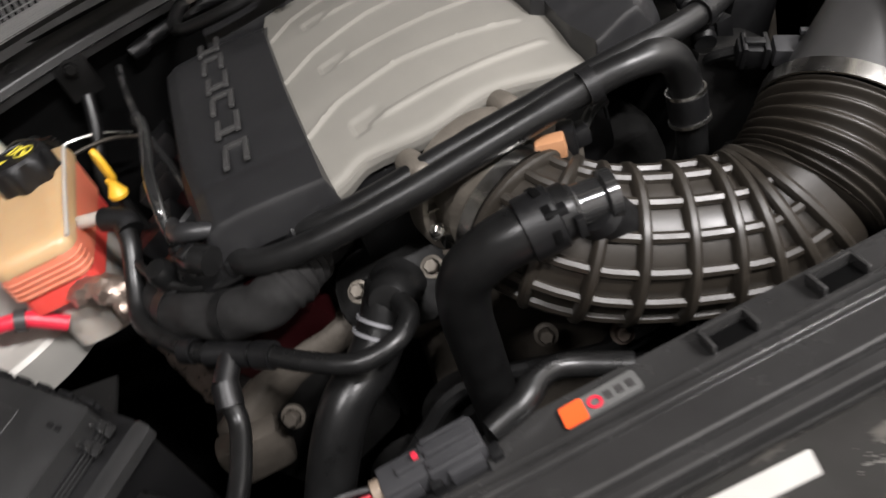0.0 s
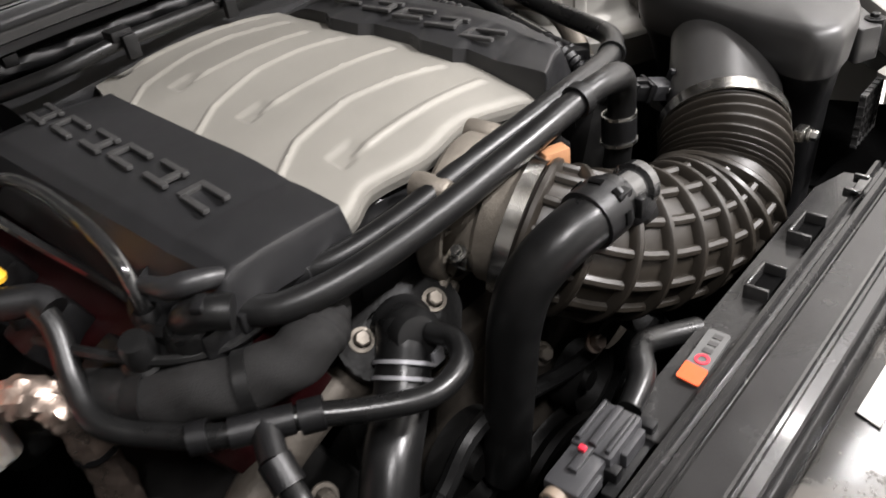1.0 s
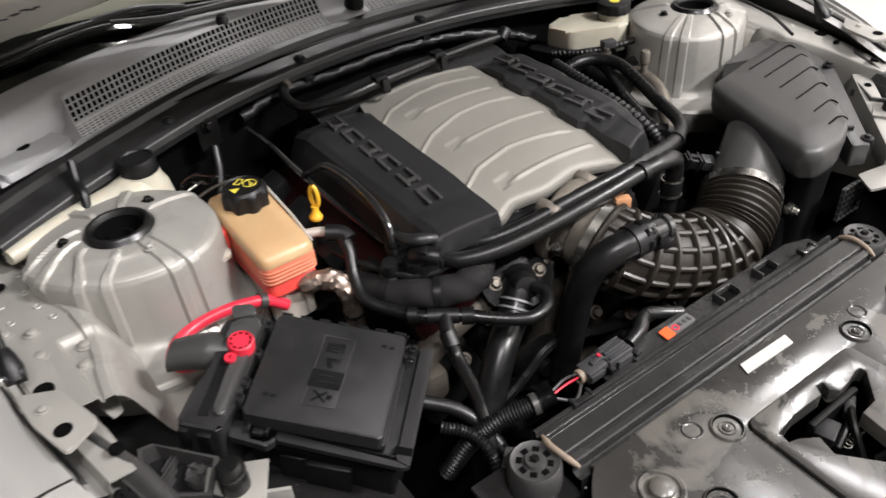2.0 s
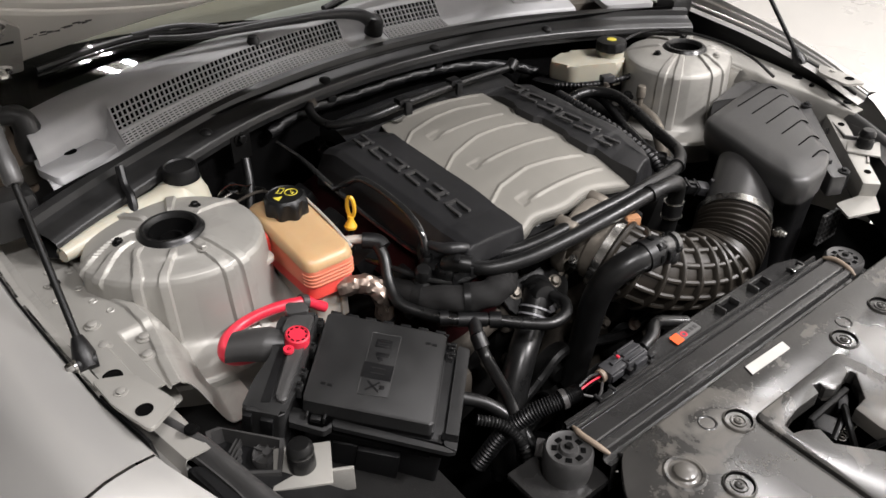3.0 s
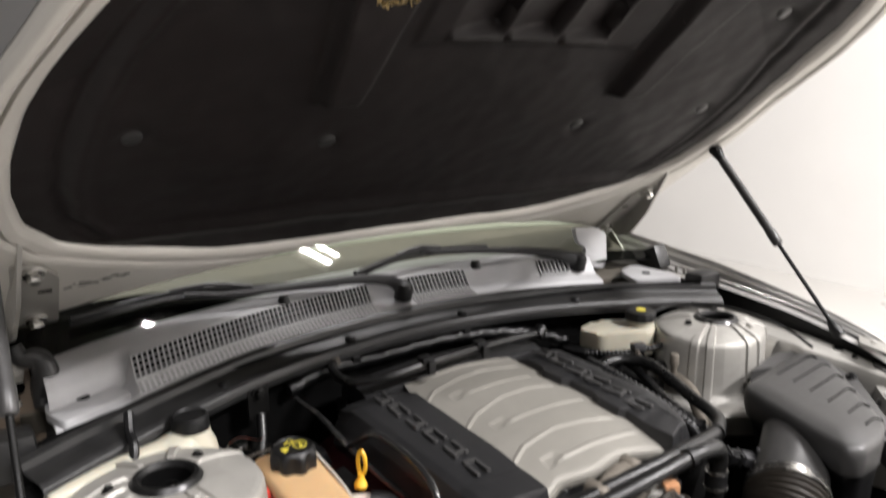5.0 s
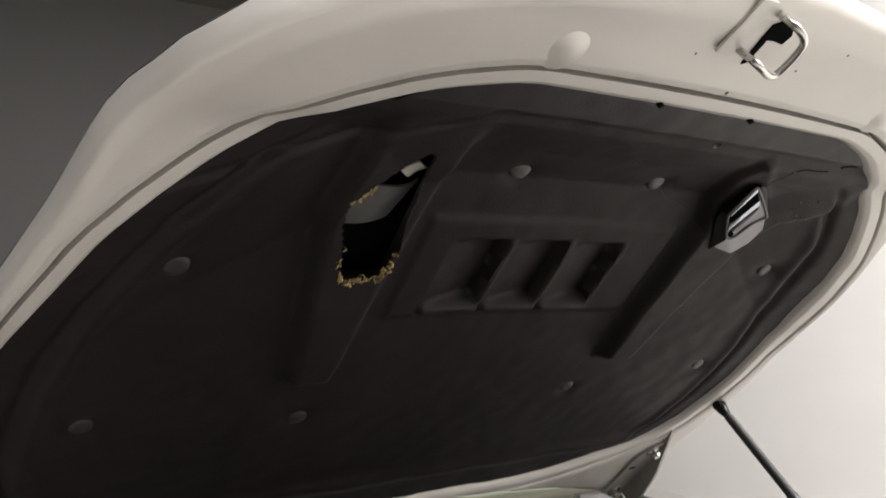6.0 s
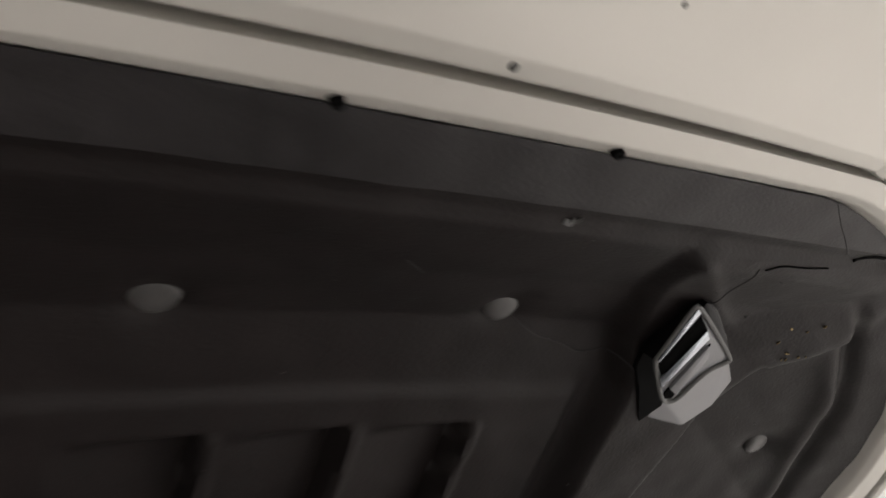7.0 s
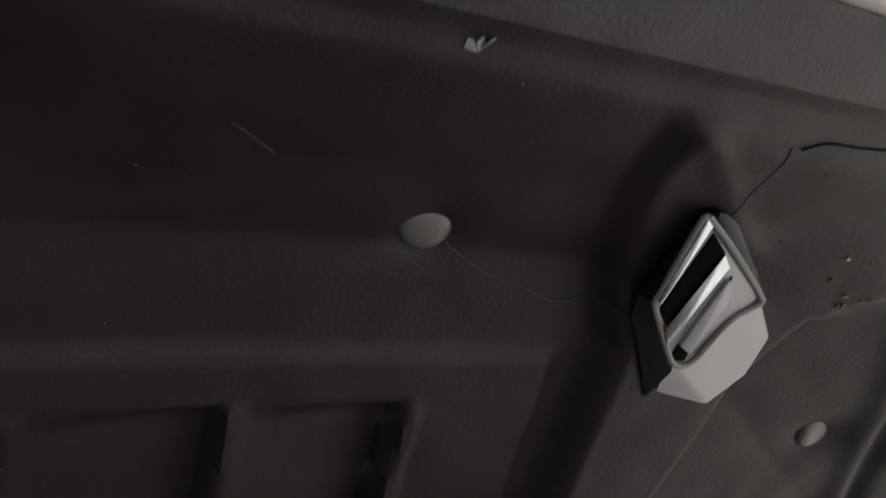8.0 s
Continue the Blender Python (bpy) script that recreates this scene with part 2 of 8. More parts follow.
def hose(pts, r, n=14, per=10, wave=None, caps=True, squash=None, smooth_path=True):
    """A tube along a smooth line. wave(s, angle): metres added to the radius; s runs from 0 to 1."""
    C = spline(pts, per) if smooth_path else [Vector(p) for p in pts]
    T, F = frames_along(C)
    bm = bmesh.new()
    rings = []
    last = len(C) - 1
    for i, (c, (a, b)) in enumerate(zip(C, F)):
        rr = r(i / last) if callable(r) else r
        ring = []
        for k in range(n):
            g = 2 * math.pi * k / n
            q = rr + (wave(i / last, g) if wave else 0.0)
            ca, sa = math.cos(g), math.sin(g)
            ring.append(bm.verts.new(c + (a * ca + b * sa) * q))
        rings.append(ring)
    for p, q in zip(rings, rings[1:]):
        for k in range(n):
            bm.faces.new((p[k], p[(k + 1) % n], q[(k + 1) % n], q[k]))
    if caps:
        bm.faces.new(rings[0][::-1])
        bm.faces.new(rings[-1])
    return bm


def lathe(prof, c, axis=(0, 0, 1), n=32, wobble=None):
    """prof: (radius, height along the axis). Open profiles with radius 0 ends close by themselves."""
    bm = bmesh.new()
    rings = []
    for r, h in prof:
        if r < 1e-6:
            rings.append([bm.verts.new((0, 0, h))])
        else:
            rings.append([bm.verts.new(((r + (wobble(2 * math.pi * k / n, h) if wobble else 0)) * math.cos(2 * math.pi * k / n),
                                        (r + (wobble(2 * math.pi * k / n, h) if wobble else 0)) * math.sin(2 * math.pi * k / n), h)) for k in range(n)])
    for p, q in zip(rings, rings[1:]):
        for k in range(n):
            k2 = (k + 1) % n
            if len(p) == 1 and len(q) == 1:
                continue
            if len(p) == 1:
                bm.faces.new((p[0], q[k], q[k2]))
            elif len(q) == 1:
                bm.faces.new((p[k], p[k2], q[0]))
            else:
                bm.faces.new((p[k], p[k2], q[k2], q[k]))
    turn = Vector(axis).to_track_quat("Z", "Y").to_matrix().to_4x4()
    bm.transform(Matrix.Translation(c) @ turn)
    return bm


def grid(nu, nv, fn, thick=None, keep=None):
    """A sheet of fn(u, v), u and v from 0 to 1; thick: an offset vector that gives it a back and edges; keep(u, v): faces to keep."""
    bm = bmesh.new()
    V = [[bm.verts.new(fn(i / nu, j / nv)) for j in range(nv + 1)] for i in range(nu + 1)]
    faces = []
    for i in range(nu):
        for j in range(nv):
            if keep is None or keep((i + 0.5) / nu, (j + 0.5) / nv):
                faces.append(bm.faces.new((V[i][j], V[i + 1][j], V[i + 1][j + 1], V[i][j + 1])))
    if thick is not None:
        got = bmesh.ops.extrude_face_region(bm, geom=faces)
        bmesh.ops.translate(bm, verts=[g for g in got["geom"] if isinstance(g, bmesh.types.BMVert)], vec=thick)
    loose = [v for v in bm.verts if not v.link_faces]
    if loose:
        bmesh.ops.delete(bm, geom=loose, context="VERTS")
    return bm


def slab(pts, z0, z1, bev=0.0, m=None, top=None, seg=2):
    """An extruded outline. top(x, y): the height of its upper side."""
    bm = bmesh.new()
    lo = [bm.verts.new((x, y, z0)) for x, y in pts]
    hi = [bm.verts.new((x, y, top(x, y) if top else z1)) for x, y in pts]
    k = len(pts)
    bm.faces.new(lo[::-1])
    f = bm.faces.new(hi)
    for i in range(k):
        bm.faces.new((lo[i], lo[(i + 1) % k], hi[(i + 1) % k], hi[i]))
    if bev > 0:
        bmesh.ops.bevel(bm, geom=list(f.edges), offset=bev, segments=seg, profile=0.6, affect="EDGES")
    if m is not None:
        bm.transform(m.to_4x4())
    return bm


def rounded(pts, r, seg=4):
    """Rounds the corners of an outline."""
    out = []
    P = [Vector(p) for p in pts]
    for i, p in enumerate(P):
        a, b = P[i - 1] - p, P[(i + 1) % len(P)] - p
        q = min(r, 0.45 * a.length, 0.45 * b.length)
        s, e = p + a.normalized() * q, p + b.normalized() * q
        for k in range(seg + 1):
            t = k / seg
            out.append(tuple((1 - t) ** 2 * s + 2 * t * (1 - t) * p + t * t * e))
    return out


def ring_band(c, axis, r, w, t, n=40):
    """A flat metal band round an axis."""
    return lathe([(r, -w / 2), (r + t, -w / 2), (r + t, w / 2), (r, w / 2), (r, -w / 2)], c, axis, n)


def bolt(c, axis=(0, 0, 1), r=0.007, h=0.008):
    return join(lathe([(0, 0), (r * 1.5, 0), (r * 1.5, h * 0.25), (r * 1.05, h * 0.3)], c, axis, 16),
                lathe([(r, h * 0.25), (r, h * 0.85), (r * 0.8, h), (0, h)], c, axis, 6))


def lerp(xs, ys, x):
    return float(np.interp(x, xs, ys))


# ---------------------------------------------------------------- the room
def build_room():
    x0, x1, y0, y1, h = -4.6, 4.25, -5.0, 6.0, CEILING
    setting("floor", box((0, 0.5, -0.05), (x1 - x0 + 0.4, y1 - y0 + 0.4, 0.1)), FLOOR, "pale cream smooth garage floor", "floor")
    setting("ceiling", box((0, 0.5, h + 0.05), (x1 - x0 + 0.4, y1 - y0 + 0.4, 0.1)), CEIL, "plain grey garage ceiling", "ceiling")
    setting("wall_east", box((x1 + 0.1, 0.5, h / 2 - 0.002), (0.2, y1 - y0, h)), WALL, "white painted garage wall beside the car", "wall")
    # west, north and south walls are unseen, greyed to hold back fill light
    setting("wall_west", box((x0 - 0.1, 0.5, h / 2 - 0.002), (0.2, y1 - y0, h)), GREY_WALL, "unseen grey wall closing the room", "wall")
    setting("wall_north", box((0, y1 + 0.1, h / 2 - 0.002), (x1 - x0 + 0.4, 0.2, h)), GREY_WALL, "unseen grey wall closing the room", "wall")
    setting("wall_south", box((0, y0 - 0.1, h / 2 - 0.002), (x1 - x0 + 0.4, 0.2, h)), PALE_WALL, "unseen mid grey wall closing the room", "wall")
    # reflected lamps, and the two added ones, share this fixture
    for x, y, watts, rot, long in LAMPS:
        lamp = thing("ceiling_lamp", (x, y, h), "white twin tube lamp fixed to the ceiling", "ceiling lamp", "ceiling lamps")
        m = Matrix.Rotation(radians(rot), 3, "Z")
        part("housing", box((x, y, h - 0.02), (long + 0.06, 0.2, 0.038), 0.006, m), WALL, lamp)
        for s in (-0.05, 0.05):
            d = m @ Vector((0, s, 0))
            e = m @ Vector((long / 2, 0, 0))
            c = Vector((x, y, h - 0.06)) + d
            if watts:
                ceiling_lamp_light(c.x, c.y, h - 0.085, watts / 2, rot, long)
            part("tube", hose([c - e, c + e], 0.013, 10, 1, smooth_path=False), TUBE_GLOW, lamp, "glowing lamp tube")


build_room()


# ---------------------------------------------------------------- the hood
HA = radians(40.75)
HO = Vector((0, 0.36, 1.082))
HU = Vector((0, -math.cos(HA), math.sin(HA)))
HN = Vector((0, -math.sin(HA), -math.cos(HA)))
NOSE_S = [-0.3, 0.7, 0.75, 0.8, 0.857, 0.905, 0.98, 1.1]
CORNER_D = [-0.3, -0.2, -0.09, -0.017, 0.031, 0.088, 0.138, 0.2]
CORNER_N = [0.19, 0.15, 0.115, 0.096, 0.072, 0.030, 0.003, 0]
NOSE_N = [0, 0, 0.003, 0.03, 0.071, 0.085, 0.102, 0.14]


def step(a, b, v):
    t = min(1.0, max(0.0, (v - a) / (b - a)))
    return t * t * (3 - 2 * t)


def hood_n(x, s):
    d = (0.29 - abs(x)) * 0.6 + (0.885 - s) * 0.8
    return 0.07 * x * x * step(0.0, 0.5, s) + max(lerp(NOSE_S, NOSE_N, s), 0.5 * lerp(CORNER_D, CORNER_N, d))


def hood_point(x, s, off=0.0):
    """A place on the underside of the hood: across, along from the hinge line, and off it towards the ground."""
    return HO + Vector((x, 0, 0)) + HU * s + HN * (hood_n(x, s) + off)


PAD_S = [0.030, 0.036, 0.048, 0.062, 0.084, 0.12, 0.18, 0.26, 0.34, 0.43, 0.50, 0.56, 0.62, 0.69, 0.70, 0.745, 0.79, 0.828, 0.858, 0.878, 0.890, 0.898, 0.905, 0.908]
PAD_W = [0.30, 0.355, 0.410, 0.460, 0.525, 0.598, 0.642, 0.657, 0.657, 0.645, 0.628, 0.608, 0.585, 0.555, 0.550, 0.518, 0.480, 0.435, 0.388, 0.350, 0.320, 0.290, 0.262, 0.235]
HOLE = [(-0.302, 0.612), (-0.310, 0.630), (-0.311, 0.649), (-0.321, 0.675), (-0.331, 0.707), (-0.333, 0.727), (-0.324, 0.733), (-0.314, 0.750), (-0.299, 0.769), (-0.292, 0.789), (-0.282, 0.803),
        (-0.273, 0.798), (-0.265, 0.771), (-0.252, 0.726), (-0.253, 0.711), (-0.250, 0.685), (-0.240, 0.651), (-0.237, 0.615), (-0.242, 0.611), (-0.259, 0.604), (-0.278, 0.602), (-0.293, 0.599)]


def inside(poly, x, y):
    hit = False
    for (x1, y1), (x2, y2) in zip(poly, poly[1:] + poly[:1]):
        if (y1 > y) != (y2 > y) and x < (x2 - x1) * (y - y1) / (y2 - y1) + x1:
            hit = not hit
    return hit


def pad_relief(x, s):
    """How far the pad stands proud of the hood's inner surface."""
    o = 0.0
    ax = abs(x)
    # long moulded ducts to the two vents: a steep inner wall, a flat top and a softer outer side
    along = step(0.395, 0.425, s) * (1 - step(0.838, 0.868, s) if x > 0 else 1 - step(0.78, 0.87, s))
    if x > 0:
        foot = lerp([0.40, 0.52, 0.70, 0.76, 0.82, 0.845, 0.86], [0.234, 0.230, 0.232, 0.206, 0.178, 0.170, 0.180], s)
        outer = lerp([0.40, 0.55, 0.70, 0.74, 0.78, 0.86], [0.290, 0.314, 0.338, 0.355, 0.40, 0.43], s)
        across = step(foot, foot + 0.018, ax) * (1 - step(outer, outer + (0.012 if s < 0.74 else 0.05), ax))
        # soft crease running out from the vent
        o += 0.003 * math.exp(-(((x - 0.215) * 0.55 + (s - 0.828) * 0.835) / 0.006) ** 2) * step(0.765, 0.785, s) * step(0.855, 0.84, s)
    else:
        foot = lerp([0.40, 0.55, 0.70, 0.75, 0.86], [0.228, 0.222, 0.212, 0.210, 0.228], s)
        outer = lerp([0.40, 0.55, 0.70, 0.86], [0.290, 0.312, 0.335, 0.330], s)
        across = step(foot, foot + 0.030, ax) * (1 - step(outer, outer + 0.022, ax))
    o += lerp([0.70, 0.76, 0.80, 0.86], [0.0262, 0.020, 0.012, 0.012], s) * along * across if x > 0 else 0.0262 * along * across
    # low raised field with three louvre cells
    if -0.21 < x < 0.235 and 0.5 < s < 0.70:
        o += 0.0045 * step(-0.205, -0.195, x) * step(0.223, 0.211, x) * step(0.505, 0.525, s) * step(0.690, 0.677, s)
    if -0.158 < x < 0.140 and 0.515 < s < 0.66:
        cell = ((x + 0.158) / 0.0993) % 1.0
        depth = 0.024 * cell * step(0.0, 0.05, cell) * (1 - step(0.86, 0.89, cell))
        o -= depth * step(0.536, 0.546, s) * step(0.654, 0.640, s)
        o += 0.008 * math.exp(-((s - 0.531) / 0.007) ** 2) * step(0.0, 0.06, cell) * (1 - step(0.90, 0.96, cell))
        o += 0.003 * step(0.88, 0.90, cell) * (1 - step(0.97, 1.0, cell)) * step(0.53, 0.545, s) * step(0.655, 0.645, s)
    # a sunken line inside the edge and a soft welt along the rear
    w = lerp(PAD_S, PAD_W, s)
    o -= 0.009 * math.exp(-((w - ax - 0.052) / 0.010) ** 2) * (1 - step(0.78, 0.84, s)) * step(0.10, 0.16, s)
    o += 0.006 * math.exp(-((w - ax - 0.074) / 0.012) ** 2) * (1 - step(0.70, 0.80, s)) * step(0.10, 0.16, s)
    o += 0.010 * math.exp(-((s - 0.115) / 0.02) ** 2) * step(0.60, 0.5, ax)
    # dimples round the push pins and gentle sag
    for px, ps in PINS:
        d = math.hypot(x - px, s - ps)
        if d < 0.045:
            o -= 0.007 * math.exp(-(d / 0.018) ** 2)
    o += 0.0025 * noise.noise(Vector((x * 9, s * 9, 0.3))) + 0.0012 * noise.noise(Vector((x * 30, s * 30, 1.3)))
    # crease along the front, with the taped band beyond it
    o -= 0.004 * math.exp(-((s - 0.863 + 0.42 * max(0.0, -x - 0.24)) / 0.006) ** 2)
    return o


PINS = [(-0.116, 0.759), (0.1105, 0.761), (0.473, 0.6215), (0.540, 0.362), (0.242, 0.316), (-0.250, 0.308), (-0.529, 0.355), (-0.475, 0.619)]


def pad_xy(u, v):
    s = PAD_S[0] + (PAD_S[-1] - PAD_S[0]) * (u if u < 0.93 else 0.93 + 0.07 * (1 - (1 - (u - 0.93) / 0.07) ** 1.6))
    w = lerp(PAD_S, PAD_W, s)
    return w * (2 * v - 1), s


def outline_loops(k=200):
    """Matching points of the pad's outline and of the hood's edge."""
    inner = []
    n = 60
    for i in range(n + 1):
        s = PAD_S[0] + (PAD_S[-1] - PAD_S[0]) * (1 - math.cos(math.pi * i / n)) / 2
        inner.append((lerp(PAD_S, PAD_W, s), s))
    for i in range(1, 20):
        inner.append((PAD_W[-1] * (1 - i / 10), PAD_S[-1]))
    inner += [(-x, s) for x, s in inner[n::-1]]
    for i in range(1, 30):
        inner.append((PAD_W[0] * (i / 15 - 1), PAD_S[0]))
    return inner


EDGE_A = [(0.0, 0.014), (0.10, 0.014), (0.20, 0.006), (0.28, -0.006), (0.40, -0.030), (0.50, -0.062), (0.60, -0.102), (0.665, -0.126), (0.72, -0.08), (0.745, 0.05), (0.742, 0.20), (0.725, 0.32), (0.697, 0.43), (0.662, 0.54), (0.628, 0.64),
          (0.595, 0.735), (0.572, 0.82), (0.535, 0.89), (0.49, 0.94), (0.42, 0.985), (0.28, 1.03), (0.14, 1.058), (0.0, 1.066)]


def edge_at(direction):
    """The hood's edge in a direction from its middle."""
    c = Vector((0, 0.5))
    pts = [Vector(p) for p in EDGE_A]
    best = None
    dx = Vector((abs(direction.x), direction.y))
    for a, b in zip(pts, pts[1:]):
        A, B = a - c, b - c
        e = B - A
        den = dx.x * e.y - dx.y * e.x
        if abs(den) < 1e-9:
            continue
        t = (A.x * e.y - A.y * e.x) / den
        q = (A.x * dx.y - A.y * dx.x) / den
        if t > 0 and -1e-6 <= q <= 1 + 1e-6:
            best = t
    return c + direction * (best or 1.0)


def frame_relief(d, k):
    """Cross-section of the pressed inner frame: d metres from the pad, k from the pad (0) to the rim (1)."""
    near = lerp([0, 0.004, 0.010, 0.0247, 0.0258, 0.0288, 0.0300, 0.040], [-0.002, 0.007, 0.012, 0.0135, -0.014, -0.014, 0.0140, 0.017], d)
    return min(near, lerp([0, 0.75, 0.93, 1.0], [0.02, 0.017, 0.010, -0.004], k))


def hood_dir(x, s):
    """The direction out of the hood's underside."""
    a = hood_point(x + 0.01, s) - hood_point(x - 0.01, s)
    b = hood_point(x, s + 0.01) - hood_point(x, s - 0.01)
    n = a.cross(b)
    return n.normalized() * (1 if n.dot(HN) > 0 else -1)


def build_hood():
    hood = thing("hood", tuple(HO), "open silver car hood with a black insulation pad underneath", "car hood")
    inner = outline_loops()
    n = len(inner)
    rings = 52
    bm = bmesh.new()
    V = []
    for (x, s) in inner:
        d = Vector((x, s - 0.5))
        e = edge_at(d)
        long = math.hypot(e.x - x, e.y - s)
        row = []
        for j in range(rings + 1):
            k = min(1.0, 0.0013 * j / long) if j <= 36 else lerp([36, rings], [min(1.0, 0.0468 / long), 1.0], j)
            px, ps = x + (e.x - x) * k, s + (e.y - s) * k
            row.append(bm.verts.new(hood_point(px, ps, frame_relief(k * long, k))))
        row.append(bm.verts.new(hood_point(e.x, e.y, -0.014)))
        V.append(row)
    for i in range(n):
        a, b = V[i], V[(i + 1) % n]
        for j in range(len(a) - 1):
            bm.faces.new((a[j], b[j], b[j + 1], a[j + 1]))
    frame_ob = part("inner_frame", bm, HOOD_PAINT, hood, "pressed silver inner frame", 60)
    # outer skin
    bm = bmesh.new()
    V = []
    for (x, s) in inner:
        e = edge_at(Vector((x, s - 0.5)))
        V.append([bm.verts.new(hood_point(0 + e.x * k, 0.5 + (e.y - 0.5) * k, -0.016 - 0.035 * (1 - k ** 4))) for k in (0.05, 0.3, 0.6, 0.8, 0.93, 1.0)])
    for i in range(n):
        a, b = V[i], V[(i + 1) % n]
        for j in range(5):
            bm.faces.new((a[j], b[j], b[j + 1], a[j + 1]))
    bm.faces.new([r[0] for r in V])
    part("outer_panel", bm, SILVER_EXT, hood, "glossy silver outer panel", 60)

    def hole_side(u, v):
        x, s = pad_xy(u, v)
        return not inside(HOLE, x, s)

    split = (0.864 - PAD_S[0]) / (PAD_S[-1] - PAD_S[0])
    nu, nv = 230, 330

    def pad_point(u, v):
        x, s = pad_xy(u, v)
        return hood_point(x, s, pad_relief(x, s))

    pad = part("insulation_pad", grid(nu, nv, lambda u, v: pad_point(u * split, v), keep=lambda u, v: hole_side(u * split, v)), PAD, hood,
               "black felt insulation pad with a torn hole", 70)
    part("edge_band", grid(24, 200, lambda u, v: pad_point(split + (1 - split) * u, v)), PAD_BAND, hood, "scuffed grey-black pad edge, lit tone put into its colour", 70)
    # push pins; left and rear ones get a darker colour for the shade there
    for px, ps in PINS:
        c = hood_point(px, ps, pad_relief(px, ps) + 0.001)
        part("push_pin", lathe([(0.0, 0.0046), (0.006, 0.0046), (0.0105, 0.0038), (0.0135, 0.002), (0.0145, 0.0), (0.0145, -0.004)], c, HN, 28), PIN if ps > 0.34 and px > -0.2 else FUSE_PLASTIC, hood, "grey plastic push pin" if ps > 0.34 and px > -0.2 else "plastic push pin coloured darker for the dim side")
    for px, ps in ((-0.086, 0.9130), (0.057, 0.9135)):
        c = hood_point(px, ps, 0.0115)
        part("drain_hole", lathe([(0, 0.0012), (0.0022, 0.0013), (0.0029, 0.0014), (0.0033, -0.004)], c, hood_dir(px, ps), 20), VOID, hood, "small dark round hole")
    # rubber stop dome and its neighbour
    for sx in (-0.246, 0.246):
        c = hood_point(sx, 0.956, 0.016)
        part("stop_pad", lathe([(0, 0.0060), (0.006, 0.0056), (0.011, 0.0042), (0.016, 0.0018), (0.020, 0.0005), (0.025, -0.002)], c, hood_dir(sx, 0.956), 32), HOOD_PAINT, hood, "round pressed dome")
    # striker loop in its dark slot
    part("striker_slot", vent_panel([(-0.047, 0.979), (-0.042, 0.982), (-0.048, 1.008), (-0.057, 1.012)], 0.0185), VOID, hood, "dark striker slot")
    part("striker_slot", vent_panel([(-0.056, 1.008), (-0.060, 1.024), (-0.050, 1.031), (-0.037, 1.030), (-0.026, 1.020), (-0.026, 1.009), (-0.041, 1.010)], 0.0187), VOID, hood, "dark striker slot")
    part("striker", hose([hood_point(-0.064, 0.992, 0.014), hood_point(-0.068, 0.993, 0.034), hood_point(-0.062, 0.991, 0.044), hood_point(-0.043, 0.986, 0.046), hood_point(-0.036, 0.992, 0.046), hood_point(-0.042, 1.016, 0.046), hood_point(-0.050, 1.028, 0.044), hood_point(-0.060, 1.034, 0.034),
                          hood_point(-0.062, 1.035, 0.014)], 0.0036, 10, 8), STEEL, hood, "bent steel striker loop")
    part("striker_plate", box(tuple(hood_point(-0.088, 1.016, 0.018)), (0.02, 0.06, 0.004), 0.0015, Matrix.Rotation(-HA + radians(12), 3, "X")), HOOD_PAINT, hood)
    # vent duct that is whole
    vent = part("vent_duct", vent_body(), VENT_GREY, hood, "silver-grey plastic vent duct")
    part("rim", vent_rim(), BLACK_PLASTIC, vent, "black gasket round the duct")
    part("rim_wedge", local_panel([(-0.0197, 0.069), (0.0126, 0.0466), (0.0423, 0.0265), (0.0302, 0.0366), (0.0132, 0.0531), (-0.0053, 0.0694), (-0.0155, 0.074), (-0.02, 0.0744)], 0.0100), BLACK_PLASTIC, vent, "black gasket edge")
    part("opening", local_panel([(-0.0234, 0.0116), (-0.012, 0.0003), (-0.006, 0.0541), (-0.019, 0.0636)], 0.0135), VOID, vent, "dark slot")
    part("blade", local_panel([(-0.0145, 0.0007), (-0.0072, -0.009), (0.0001, 0.0469), (-0.0075, 0.0543)], 0.0155), CHROME, vent, "chromed blade")
    part("blade", local_panel([(-0.0286, 0.0178), (-0.0255, 0.0159), (-0.0232, 0.0681), (-0.0285, 0.0713)], 0.0150), CHROME, vent, "chromed blade")
    part("tab_gap", local_panel([(0.0115, -0.0203), (0.0033, -0.022), (0.0013, -0.0162), (0.0047, 0.034), (0.0074, 0.0408)], 0.0134), VOID, vent)
    part("tab", local_panel([(0.0015, -0.0091), (0.0111, -0.0143), (0.0129, 0.0282), (0.0069, 0.0384), (0.0048, 0.0382)], 0.0150), VENT_GREY, vent)
    ring = [(-0.0271, 0.0718), (-0.0109, 0.062), (0.0072, 0.0498), (0.0337, 0.0304), (0.0334, 0.0252), (0.0254, 0.0153), (0.0215, 0.0023), (0.0185, -0.0169), (0.0134, -0.0244), (0.0044, -0.0226), (-0.0117, -0.005), (-0.027, 0.0139), (-0.0283, 0.0224), (-0.0292, 0.0495), (-0.0294, 0.0686)]
    part("frame_edge", hose([vent_at(x, s, 0.0125) for x, s in ring + ring[:1]], 0.0019, 8, 4), GREY_LABEL, vent, "rounded grey frame edge")
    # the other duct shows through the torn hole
    # the hollow's shade is painted as a near-black sheet
    part("vent_backing", grid(14, 18, lambda u, v: hood_point(-0.375 + 0.16 * u, 0.57 + 0.26 * v, -0.028)), VOID, hood, "near-black sheet for the shade behind the torn pad")
